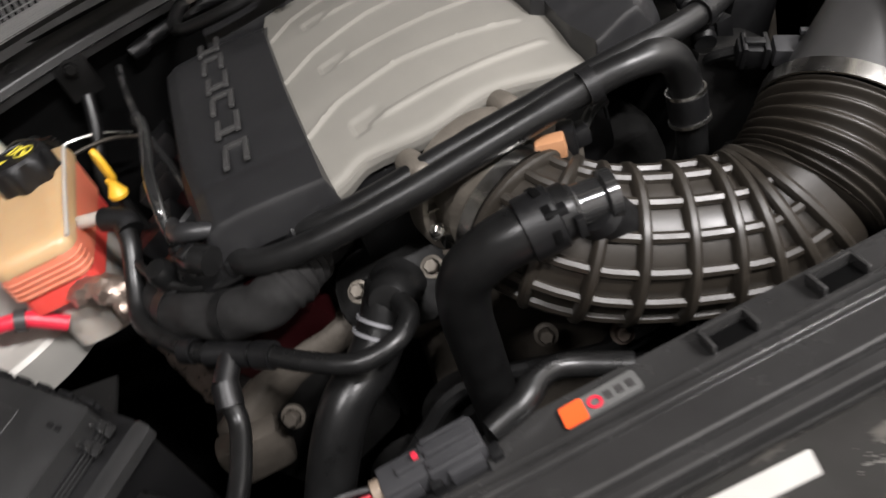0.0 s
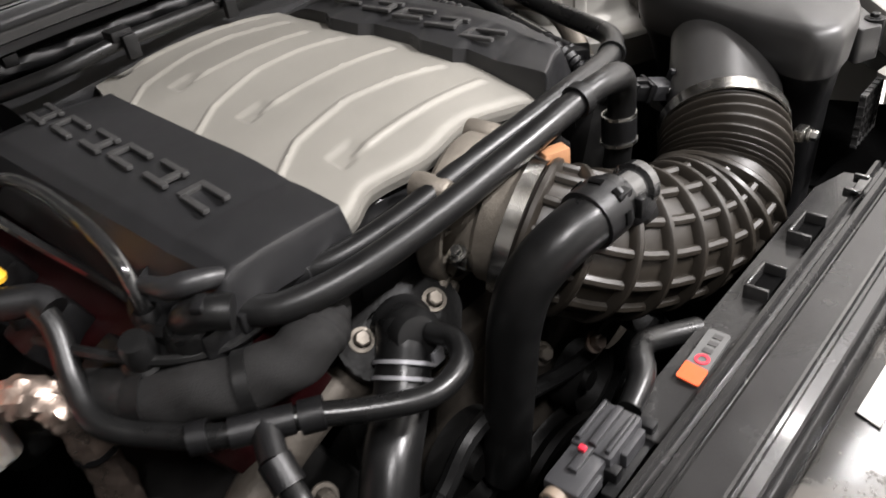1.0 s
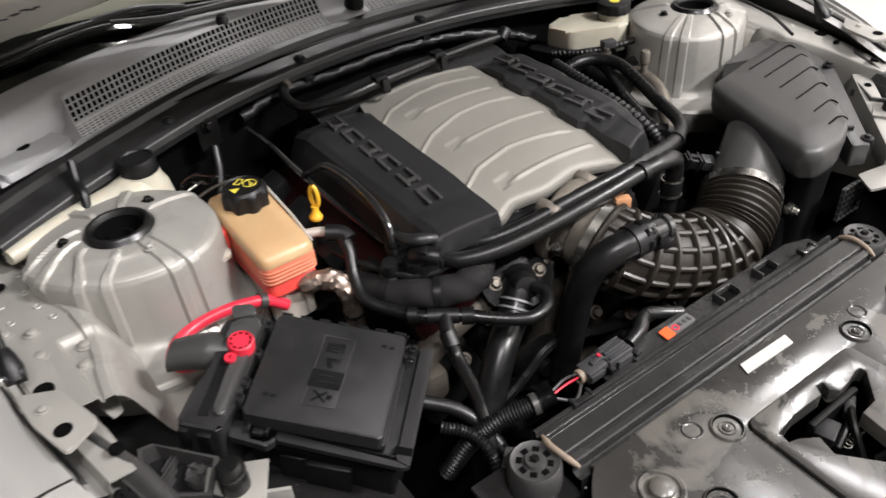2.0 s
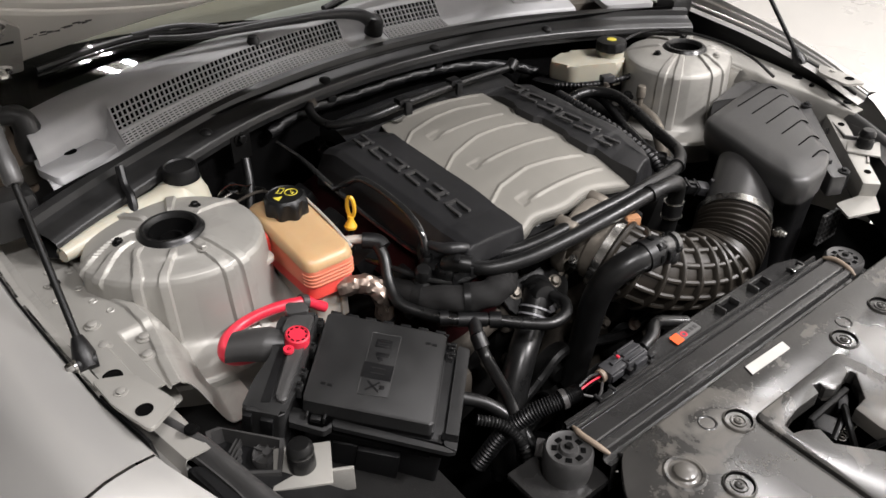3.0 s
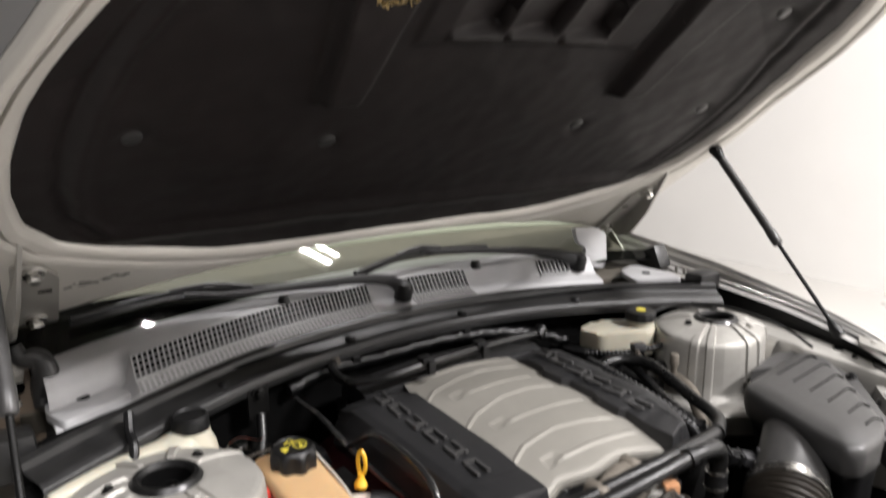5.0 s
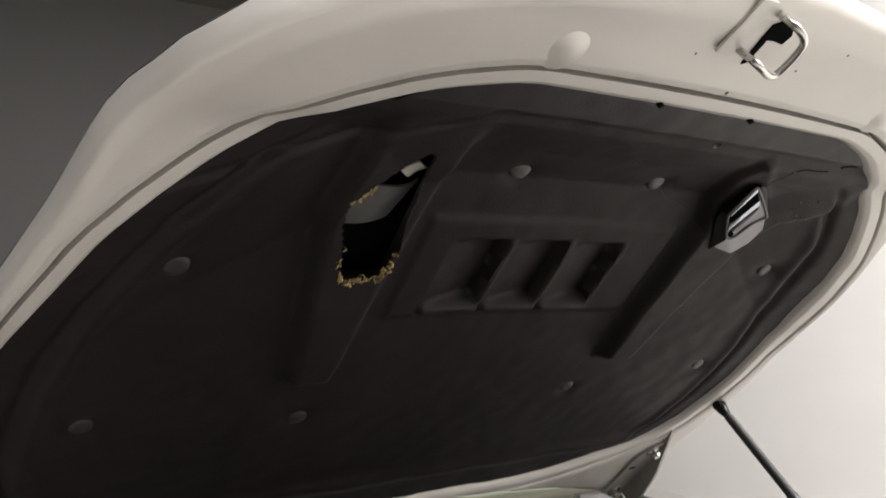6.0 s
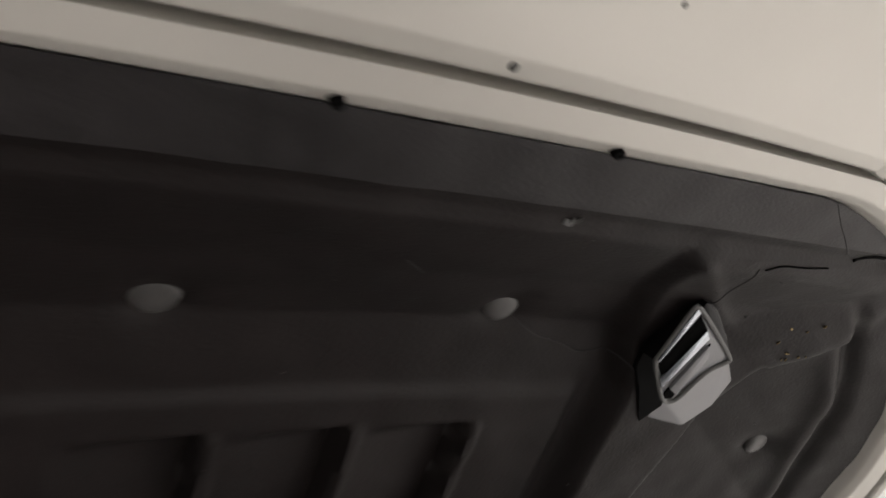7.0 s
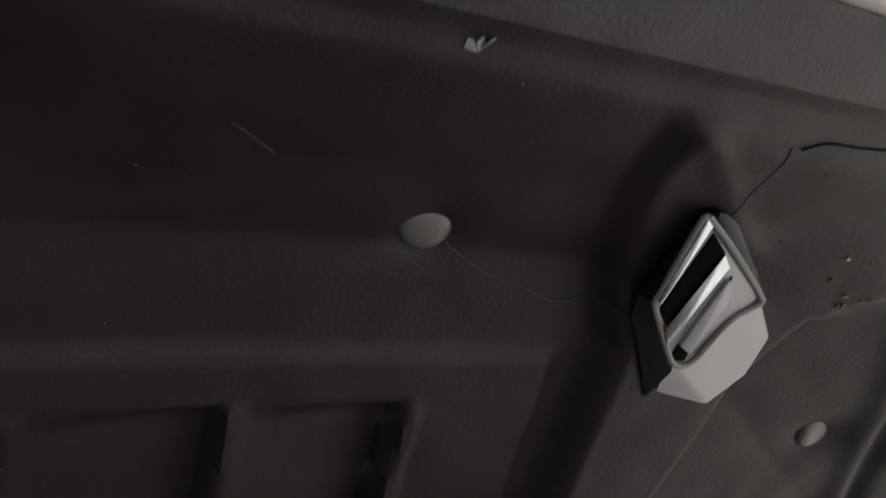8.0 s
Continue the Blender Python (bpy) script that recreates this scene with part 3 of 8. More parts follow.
    part("broken_duct", grid(14, 16, lambda u, v: hood_point(-0.312 + 0.062 * u + 0.010 * v, 0.655 + 0.062 * v + 0.014 * u * u, -0.020 + 0.022 * math.sin(2.2 * u) * (0.4 + 0.6 * v)), thick=HN * -0.004),
         GREY_LABEL, hood, "dull grey plastic duct remnant")
    # light hood paint puts this piece's brightness into its colour
    part("broken_duct", grid(6, 10, lambda u, v: hood_point(-0.277 + 0.015 * u + 0.010 * v, 0.752 + 0.020 * v - 0.010 * u, 0.010 + 0.004 * math.sin(3 * u) - 0.004 * (1 - v)), thick=HN * -0.003), HOOD_PAINT, hood, "duct remnant coloured pale to read as lit")
    rnd = random.Random(4)
    edge = HOLE + HOLE[:1]
    for i, ((x1, s1), (x2, s2)) in enumerate(zip(edge, edge[1:])):
        tuft = []
        thick_here = 5 if i in (5, 6, 18, 19, 20, 21) else (2 if i in (0, 1, 16, 17) else 0)
        for _ in range(thick_here * 3):
            t = rnd.random()
            x, s = x1 + (x2 - x1) * t, s1 + (s2 - s1) * t
            a = hood_point(x, s, pad_relief(x, s) - rnd.uniform(0.0, 0.005))
            d1 = Vector((rnd.uniform(-1, 1), rnd.uniform(-1, 1), rnd.uniform(-1, 1))) * rnd.uniform(0.002, 0.0055)
            d2 = Vector((rnd.uniform(-1, 1), rnd.uniform(-1, 1), rnd.uniform(-1, 1))) * rnd.uniform(0.003, 0.007)
            tuft.append(hose([a - d1, a, a + d1 * 0.6 + d2 * 0.5, a + d2], lambda q, w=rnd.uniform(0.0006, 0.0021): w * (1.1 - q), 5, 2))
        if tuft:
            ob = part("torn_fibre", join(*tuft), FOAM, hood, "torn yellow-brown fibre")
            ob["kind"] = "stuff"
    # cracks, seam and stuck flecks on the felt
    def line(pts, r, m, name, label):
        P = spline([(x, s, 0) for x, s in pts], 6)
        part(name, hose([hood_point(p.x, p.y, pad_relief(p.x, p.y) + 0.0002) for p in P], r, 6, 1, smooth_path=False), m, hood, label)
    line([(0.124, 0.752), (0.130, 0.747), (0.153, 0.735), (0.179, 0.728), (0.204, 0.720), (0.227, 0.726), (0.240, 0.722)], 0.0007, PAD_BAND, "crack", "fine crack in the felt")
    line([(0.003, 0.812), (0.013, 0.805), (0.023, 0.798)], 0.0005, PAD_BAND, "crack", "fine crack in the felt")
    line([(0.253, 0.796), (0.247, 0.819), (0.242, 0.835), (0.237, 0.847)], 0.00035, DASH, "seam", "dark seam line")
    line([(0.243, 0.847), (0.255, 0.852), (0.275, 0.853), (0.30, 0.855)], 0.0007, VOID, "seam", "dark tape edge")
    line([(0.327, 0.862), (0.340, 0.868), (0.356, 0.868)], 0.0016, VOID, "seam", "dark tape edge")
    line([(0.250, 0.906), (0.285, 0.884), (0.318, 0.866), (0.345, 0.872)], 0.00035, DASH, "seam", "dark tape edge")
    line([(-0.356, 0.868), (-0.341, 0.880), (-0.325, 0.889), (-0.308, 0.898)], 0.0016, VOID, "lifted_edge", "lifted pad edge")
    for k in range(26):
        x, s = (rnd.uniform(0.345, 0.385), rnd.uniform(0.745, 0.80)) if k < 9 else (rnd.uniform(-0.1, 0.45), rnd.uniform(0.45, 0.86))
        w = rnd.uniform(0.0009, 0.0024) if k < 9 else rnd.uniform(0.0005, 0.0012)
        part("fleck", box(tuple(hood_point(x, s, pad_relief(x, s) + 0.0005)), (w * 1.6, w, 0.0006), 0.0, Euler((-0.7, rnd.uniform(-.3, .3), rnd.uniform(0, 3))).to_matrix()), FOAM if k < 9 else PIN, hood)
    part("fleck", join(*[box(tuple(hood_point(0.072 + 0.003 * i, 0.861 + 0.001 * i, pad_relief(0.075, 0.861) + 0.0008)), (0.005, 0.004, 0.001), 0.0004, Euler((-0.7, 0.2, i)).to_matrix()) for i in range(3)]), GREY_LABEL, hood, "pale stuck fleck")
    # scuffs near the hinge and stone chips on the front frame
    for k in range(16):
        x = -0.584 + 0.0058 * k + rnd.uniform(-.004, .004)
        if 0.0 < x + 0.528 < 0.008:
            continue
        c = hood_point(x, 0.004 + 0.22 * (x + 0.584) + rnd.uniform(-.006, .006), 0.0172)
        part("scuff", box(tuple(c), (rnd.uniform(.005, .014), rnd.uniform(.0015, .005), 0.0010), 0.0, Euler((-HA, 0, rnd.uniform(-.3, .3))).to_matrix()), SCUFF, hood, "dark scuff on the paint")
    for x, s in ((-0.110, 0.978), (-0.025, 0.944), (0.033, 0.986), (0.075, 1.017)):
        c = hood_point(x, s, 0.0170)
        part("stone_chip", lathe([(0, 0.0004), (0.0012, 0.0003), (0.0016 + rnd.uniform(0, .0008), -0.0006)], c, hood_dir(x, s), 8), SCUFF, hood)
    # hinges
    for side in (-1, 1):
        hinge_arm(hood, side)
    return hood


def vent_panel(pts, off):
    bm = bmesh.new()
    lo = [bm.verts.new(hood_point(x, s, off - 0.004)) for x, s in pts]
    hi = [bm.verts.new(hood_point(x, s, off)) for x, s in pts]
    k = len(pts)
    bm.faces.new(hi)
    bm.faces.new(lo[::-1])
    for i in range(k):
        bm.faces.new((lo[i], lo[(i + 1) % k], hi[(i + 1) % k], hi[i]))
    return bm


VENT_AT = Vector((0.2589, -0.2203, 1.5315))
VENT_X = Vector((0.96119, -0.08881, -0.14988))
VENT_S = Vector((0.00591, -0.82328, 0.52575))
VENT_H = Vector((-0.17412, -0.51823, -0.80954))


def vent_at(x, s, h):
    """A place on the vent, in its own flat frame."""
    return VENT_AT + VENT_X * x + VENT_S * s + VENT_H * h


def local_panel(pts, h, deep=0.003):
    bm = bmesh.new()
    lo = [bm.verts.new(vent_at(x, s, h - deep)) for x, s in pts]
    hi = [bm.verts.new(vent_at(x, s, h)) for x, s in pts]
    k = len(pts)
    bm.faces.new(hi)
    bm.faces.new(lo[::-1])
    for i in range(k):
        bm.faces.new((lo[i], lo[(i + 1) % k], hi[(i + 1) % k], hi[i]))
    bmesh.ops.bevel(bm, geom=list(bm.edges), offset=0.0007, segments=2, profile=0.6, affect="EDGES")
    return bm


def vent_body():
    bm = bmesh.new()
    T = [bm.verts.new(vent_at(x, s, 0.012)) for x, s in ((-0.027, 0.015), (0.006, -0.024), (0.032, 0.033), (-0.026, 0.069))]
    F = [bm.verts.new(vent_at(x, s, -0.004 if s < 0.0 else -0.014)) for x, s in ((0.0240, -0.065), (0.0648, -0.066), (0.074, -0.036), (0.075, -0.006), (-0.009, 0.0697))]
    bm.faces.new(T)
    bm.faces.new((T[1], F[0], F[1]))
    bm.faces.new((T[1], F[1], F[2]))
    bm.faces.new((T[1], F[2], T[2]))
    bm.faces.new((T[2], F[2], F[3]))
    bm.faces.new((T[2], F[3], F[4], T[3]))
    bmesh.ops.bevel(bm, geom=[e for e in bm.edges if len(e.link_faces) == 2], offset=0.0022, segments=3, profile=0.6, affect="EDGES")
    return bm


def vent_rim():
    """Black rubber wall along the inner side and a lip round the foot."""
    bm = bmesh.new()
    top = [(-0.024, 0.071), (-0.0262, 0.045), (-0.0275, 0.015), (-0.018, 0.003), (-0.008, -0.010), (0.006, -0.0245), (0.008, -0.030)]
    mid = [(-0.018, 0.076), (-0.026, 0.045), (-0.032, 0.012), (-0.028, -0.004), (-0.014, -0.022), (-0.002, -0.040), (0.012, -0.062)]
    low = [(-0.006, 0.078), (-0.0175, 0.045), (-0.0235, 0.004), (-0.0185, -0.0187), (-0.001, -0.038), (0.0035, -0.060), (0.0240, -0.067)]
    R = [[bm.verts.new(vent_at(x, s, h)) for x, s in line] for line, h in ((top, 0.013), (mid, 0.002), (low, -0.018))]
    for p, q in zip(R, R[1:]):
        for i in range(6):
            bm.faces.new((p[i], p[i + 1], q[i + 1], q[i]))
    foot = hose([vent_at(x, s, -0.012) for x, s in ((0.0200, -0.066), (0.0655, -0.068), (0.076, -0.036), (0.077, -0.004), (0.045, 0.030), (-0.006, 0.073))], 0.0016, 8, 1, smooth_path=False)
    return join(bm, foot)


def hinge_arm(hood, side):
    x = 0.655 * side
    arm = part("hinge", slab(rounded([(0.40, 0.985), (0.355, 1.00), (0.30, 1.06), (0.235, 1.165), (0.262, 1.175), (0.335, 1.115), (0.385, 1.06), (0.43, 1.01)], 0.012),
                             -0.003, 0.003), SILVER_BAY, hood, "pressed steel hood hinge")
    me = arm.data
    for v in me.vertices:
        w = v.co + ORIG[hood]
        v.co = Vector((x + w.z + side * 0.4 * (w.x - 0.30) * 0.3, w.x, w.y)) - ORIG[hood]
    for bx, s in ((0.632, 0.077), (0.626, -0.076)):
        part("hinge_bolt", bolt(tuple(hood_point(bx * side, s, 0.024)), HN, 0.010, 0.016), STEEL, arm, "steel hinge bolt")
        part("hinge_washer", lathe([(0, 0.003), (0.015, 0.003), (0.017, 0.0), (0.017, -0.002)], hood_point(bx * side, s, 0.024), HN, 24), SILVER_BAY, arm, "painted washer")
    fl = part("flange", slab(rounded([(0.593, -0.095), (0.655, -0.108), (0.662, 0.096), (0.645, 0.104), (0.619, 0.084), (0.598, 0.055)], 0.006), -0.0025, 0.0025), SILVER_BAY, arm, "bolted hinge plate")
    for v in fl.data.vertices:
        w = v.co + ORIG[hood]
        v.co = hood_point(side * w.x, w.y, 0.021 + w.z) - ORIG[hood]
    if side < 0:
        part("hinge_leg", box((x + 0.034 * side, 0.262, 0.985), (0.004, 0.028, 0.080), 0.001, Matrix.Rotation(radians(12), 3, "X")), SILVER_BAY, arm, "pressed hinge leg")
    if side < 0:
        part("hinge_leg_foot", box((x + 0.028 * side, 0.245, 0.946), (0.026, 0.030, 0.003), 0.001), STEEL, arm, "bright folded foot")
    part("link", box((x + 0.020 * side, 0.385, 0.938), (0.006, 0.018, 0.140), 0.002, Matrix.Rotation(radians(-44), 3, "X")), SILVER_BAY, arm, "pale hinge link")
    for s in (0.015,):
        c = hood_point(0.618 * side, s, 0.0238)
        part("hinge_slot", box(tuple(c), (0.024, 0.009, 0.002), 0.0008, Matrix.Rotation(-HA, 3, "X")), VOID, arm, "dark slot in the hinge plate")


build_hood()


def gas_strut(side):
    a, b = Vector((0.706 * side, -0.148, 0.872)), hood_point(0.690 * side, 0.245, 0.022)
    st = thing("gas_strut", tuple(a), "slim black gas strut holding the hood open", "gas strut", "hood gas struts")
    m = a + (b - a) * 0.46
    ax = (b - a).normalized()
    part("rod", hose([a + ax * 0.02, m], 0.0042, 12, 1, smooth_path=False), DARK_STEEL, st, "polished dark rod")
    part("cylinder", lathe([(0.0, 0), (0.0085, 0.0), (0.0105, 0.004), (0.0105, 0.030), (0.0092, 0.036), (0.0092, (b - m).length - 0.03), (0.006, (b - m).length - 0.012), (0, (b - m).length - 0.01)],
                           m, ax, 20), SATIN_PLASTIC, st)
    for p, d in ((a, ax), (b, -ax)):
        part("end_socket", join(lathe([(0, -0.008), (0.011, -0.006), (0.0125, 0.008), (0.009, 0.022), (0.006, 0.03), (0, 0.03)], p, d, 16),
                                lathe([(0, -0.012), (0.010, -0.010), (0.010, 0.010), (0, 0.012)], p, (1, 0, 0), 16)), BLACK_PLASTIC, st, "black ball socket")
    part("ball_stud", bolt(tuple(a + Vector((0.010 * side, 0, 0))), (side, 0, 0), 0.006, 0.012), STEEL, st)


gas_strut(-1)
gas_strut(1)


# ---------------------------------------------------------------- the car's body
EDGE_Y = [-0.80, -0.72, -0.62, -0.52, -0.42, -0.31, -0.20, 0.0, 0.2, 0.5, 0.9]
RIM_X = [0.10, 0.33, 0.47, 0.56, 0.632, 0.690, 0.718, 0.745, 0.760, 0.775, 0.79]
RIM_Z = [0.705, 0.715, 0.735, 0.765, 0.805, 0.850, 0.868, 0.886, 0.900, 0.925, 0.95]


def flank_point(side, y, v):
    """The outer skin: v from the gap at the hood (0) over the shoulder down to the sill (1)."""
    x, z = lerp(EDGE_Y, RIM_X, y), lerp(EDGE_Y, RIM_Z, y)
    wide = lerp([-0.80, -0.6, -0.4, -0.2, 0.2], [0.10, 0.15, 0.185, 0.195, 0.185], y)
    fwd = lerp([-0.80, -0.6, -0.4, -0.2], [0.14, 0.12, 0.06, 0.0], y)
    k = lerp([0, 0.06, 0.13, 0.2, 0.35, 0.5, 1.0], [0, 0.11, 0.25, 0.38, 0.66, 0.92, 1.0], v)
    dz = lerp([0, 0.06, 0.13, 0.2, 0.35, 0.45, 0.6, 1.0], [0, -0.004, -0.012, -0.020, -0.055, -0.10, -0.22, -0.95], v)
    if side > 0 and y > -0.30:
        # this fender stands higher: a stepped flange, a narrow crown and a steep fall
        q = step(-0.30, -0.05, y)
        c = lerp([-0.30, -0.25, 0.0, 0.18, 0.5], [0.006, 0.008, 0.020, 0.034, 0.036], y)
        k = lerp([0, 0.06, 0.09, 0.14, 0.22, 0.30, 0.40, 0.55, 0.7, 1.0], [0, 0.006, 0.018, 0.024, 0.032, 0.07, 0.30, 0.60, 0.9, 1.0], v)
        far = lerp([0, 0.06, 0.09, 0.14, 0.22, 0.30, 0.40, 0.55, 0.7, 1.0], [0, 0.45 * c, 0.52 * c, 0.55 * c, 0.98 * c, 0.85 * c, -0.006, -0.060, -0.20, -0.95], v)
        return Vector((side * (x + wide * k), y - fwd * k, max(0.001, z + 0.014 * q + far)))
    dz += step(-0.42, -0.22, y) * lerp([0, 0.06, 0.13, 0.2, 0.35, 0.6], [0, 0.012, 0.026, 0.030, 0.018, 0.0], v)
    return Vector((side * (x + wide * k), y - fwd * k, max(0.001, z + dz)))


def hinge_pocket(car, side):
    pk = part("hinge_pocket", slab(rounded([(0.640, 0.860), (0.712, 0.860), (0.712, 0.985), (0.690, 1.000), (0.655, 0.990)], 0.010), 0, 0.004, 0.001, Matrix(((side, 0, 0), (0, 0, -1), (0, 1, 0)))), PRIMER, car, "primer-coloured body panel by the hinge")
    for v in pk.data.vertices:
        v.co.y += 0.300
    part("pocket_hole", lathe([(0, 0), (0.008, 0.0), (0.010, 0.001), (0.011, -0.001)], (side * 0.671, 0.2945, 0.948), (0, -1, 0), 20), VOID, pk, "round hole")
    part("pocket_fitting", join(box((side * 0.676, 0.290, 0.972), (0.030, 0.010, 0.030), 0.004), bolt((side * 0.668, 0.284, 0.975), (0, -1, 0), 0.006, 0.006)), SILVER_BAY, pk, "pale bolted fitting")
    part("pocket_trim", hose([(side * 0.668, 0.285, 1.012), (side * 0.660, 0.280, 0.995), (side * 0.640, 0.275, 0.990), (side * 0.634, 0.270, 0.968), (side * 0.640, 0.265, 0.940), (side * 0.646, 0.255, 0.926)], lambda s: lerp([0, .4, .7, 1], [0.010, 0.016, 0.020, 0.010], s), 10, 8), SEAL, pk, "black rubber trim")


def build_body():
    car = thing("car_body", (0, 0.2, 0.5), "silver car body with an open engine bay", "car")
    for side in (-1, 1):
        part("fender", grid(40, 36, lambda u, v: flank_point(side, -0.298 + 1.15 * u, v)), SILVER_EXT, car, "glossy silver front fender", 50)
        part("bumper_cover", grid(30, 36, lambda u, v: flank_point(side, -0.80 + 0.499 * u, v)), SILVER_EXT, car, "glossy silver-white bumper cover", 50)
        # rolled lip and inner gutter
        def lip(u, v, side=side):
            y = -0.30 + 1.15 * u
            x, z = lerp(EDGE_Y, RIM_X, y), lerp(EDGE_Y, RIM_Z, y)
            q = lerp([0, 0.15, 0.4, 0.6, 1], [0, 0.004, 0.006, 0.016, 0.030], v)
            w = lerp([0, 0.15, 0.4, 0.6, 1], [0.0, -0.006, -0.035, -0.040, -0.042], v)
            if side > 0:
                z, w = z + 0.014 * step(-0.30, -0.05, y), w * 0.22
            return Vector((side * (x - q), y, z + w))
        part("fender_lip", grid(40, 10, lip), SILVER_EXT, car, "folded fender lip", 50)
        # black strip that paints the shadow inside the fender gutter
        def gutter(u, v, side=side):
            y = 0.60 - 0.88 * u
            x, z = lerp(EDGE_Y, RIM_X, y), lerp(EDGE_Y, RIM_Z, y)
            z += 0.010 * step(-0.30, -0.05, y) if side > 0 else 0
            return Vector((side * (x - 0.006 - 0.008 * v), y, z - 0.003 - 0.095 * v))
        part("gutter_shade", grid(40, 4, gutter, thick=(-0.003 * side, 0, 0)), BLACK_PLASTIC, car, "black strip for the shade in the fender gutter")
        if side < 0:
            part("pinch_seam", grid(40, 3, lambda u, v, side=side: Vector((side * (lerp(EDGE_Y, RIM_X, 0.40 - 0.60 * u) - 0.006 - 0.010 * v), 0.40 - 0.60 * u, lerp(EDGE_Y, RIM_Z, 0.40 - 0.60 * u) - 0.003)), thick=(0, 0, -0.003)), SILVER_BAY, car, "pinched fender seam")
        # rubber block, tabbed bracket and hinge pocket beside the cowl
        part("gutter_block", box((side * 0.700, 0.170, 0.905), (0.070, 0.052, 0.062), 0.012), SEAL, car, "black rubber block in the gutter")
        tb = part("tab_bracket", box((side * 0.722, 0.262, 0.905), (0.030, 0.075, 0.004), 0.001), SILVER_BAY, car, "small silver tabbed bracket")
        for q in (-0.018, 0.004):
            part("tab", box((side * 0.730, 0.262 + q, 0.914), (0.003, 0.008, 0.018), 0.001), SILVER_BAY, tb)
        if side > 0:
            part("end_trim", box((0.702, 0.312, 0.938), (0.045, 0.060, 0.060), 0.012, Matrix.Rotation(radians(-25), 3, "X")), SEAL, car, "black rubber end trim")
        else:
            hinge_pocket(car, side)
        # upper rail of the apron
        def rail(u, v, side=side):
            y = 0.34 - 0.65 * u
            xo = lerp(EDGE_Y, RIM_X, y) - 0.018
            z = lerp([-0.32, -0.1, 0.2, 0.4], [0.835, 0.852, 0.858, 0.860], y)
            wide = lerp([-0.31, -0.22, -0.12, 0.1], [0.42, 0.62, 0.95, 1.0], y)
            if side < 0:
                wide = lerp([-0.31, -0.247, -0.095, -0.06, 0.1], [0.36, 0.44, 0.42, 0.20, 0.16], y)
            w = wide * lerp([0, 0.08, 0.14, 0.86, 0.93, 1.0], [0.0, 0.004, 0.010, 0.085, 0.092, 0.094], v)
            d = lerp([0, 0.08, 0.14, 0.86, 0.93, 1.0], [-0.05, -0.01, 0.0, 0.0, -0.008, -0.10], v)
            return Vector((side * (xo - w), y, z + d))
        rl = part("apron_rail", grid(48, 18, rail, thick=(0, 0, -0.002)), SILVER_BAY, car, "silver inner fender rail", 50)
        for (hx, hy, r) in ((0.688, -0.159, 0.009), (0.672, -0.200, 0.004), (0.650, -0.285, 0.006), (0.690, 0.05, 0.005), (0.66, 0.19, 0.006)):
            z = rail((0.34 - hy) / 0.65, 0.5).z
            part("rail_hole", lathe([(0, 0.0010), (r * 0.9, 0.0012), (r, 0.0018), (r * 1.2, 0.0010), (r * 1.3, -0.002)], (hx * side, hy, max(z, 0.8475)), (0, 0, 1), 20), VOID, rl, "round hole in the rail")
        # bracket plate on the fender lip
        br = part("fender_bracket", slab(rounded([(0.712, -0.185), (0.672, -0.205), (0.652, -0.270), (0.688, -0.292), (0.706, -0.235)], 0.008), 0.872, 0.877, 0.001,
                                         None if side > 0 else Matrix.Diagonal((-1, 1, 1))), SILVER_BAY, car, "flat silver fender bracket")
        part("bracket_hole", lathe([(0, 0), (0.0065, 0.0), (0.0078, 0.0012), (0.009, 0.0004)], (side * 0.683, -0.262, 0.8774), (0, 0, 1), 18), VOID, br)
        part("bracket_bolt", bolt((side * 0.693, -0.222, 0.877), (0, 0, 1), 0.005, 0.003), SILVER_BAY, br)
        # inner wall of the bay
        def wall(u, v, side=side):
            y = 0.34 - 0.47 * u
            x = lerp(EDGE_Y, RIM_X, y) - 0.112 + 0.01 * math.sin(9 * y)
            z = lerp([-0.5, -0.30, -0.1, 0.2, 0.4], [0.72, 0.80, 0.82, 0.83, 0.83], y)
            return Vector((side * (x - 0.05 * v), y, z - (z - 0.40) * v))
        part("inner_fender", grid(30, 14, wall, thick=(0.003 * side, 0, 0)), SILVER_BAY, car, "silver inner fender panel", 50)
        tower(car, side)
    # box-section beam running forward from the rail, and a tab plate below it
    turn = Euler((0, 0.111, -2.337)).to_matrix()
    beam = part("headlight_beam", box((0.562, -0.352, 0.787), (0.226, 0.030, 0.044), 0.004, turn), SILVER_BAY, car, "silver box-section beam")
    for k in (-0.32, 0.05, 0.36):
        part("beam_hole", lathe([(0, 0.0), (0.0042, 0.0002), (0.0052, 0.0012), (0.0062, 0.0)], Vector((0.562, -0.352, 0.809)) + turn @ Vector((0.226 * k, 0.002, 0.0006)), turn @ Vector((0, 0, 1)), 16), VOID, beam, "dark hole")
    part("tab_plate", slab(rounded([(0.421, -0.412), (0.513, -0.43), (0.457, -0.469), (0.396, -0.447)], 0.004), 0.766, 0.770, 0.001), SILVER_BAY, car, "flat silver tab plate")
    # firewall and undertray, with the deep bay's shade put into their colour
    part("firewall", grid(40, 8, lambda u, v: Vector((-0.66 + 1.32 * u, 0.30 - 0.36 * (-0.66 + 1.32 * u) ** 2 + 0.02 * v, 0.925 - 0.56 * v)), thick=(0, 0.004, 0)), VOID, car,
         "near-black firewall with shade in its colour", 50)
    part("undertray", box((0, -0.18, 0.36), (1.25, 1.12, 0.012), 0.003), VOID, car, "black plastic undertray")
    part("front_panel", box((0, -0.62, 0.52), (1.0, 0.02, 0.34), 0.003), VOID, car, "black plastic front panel")
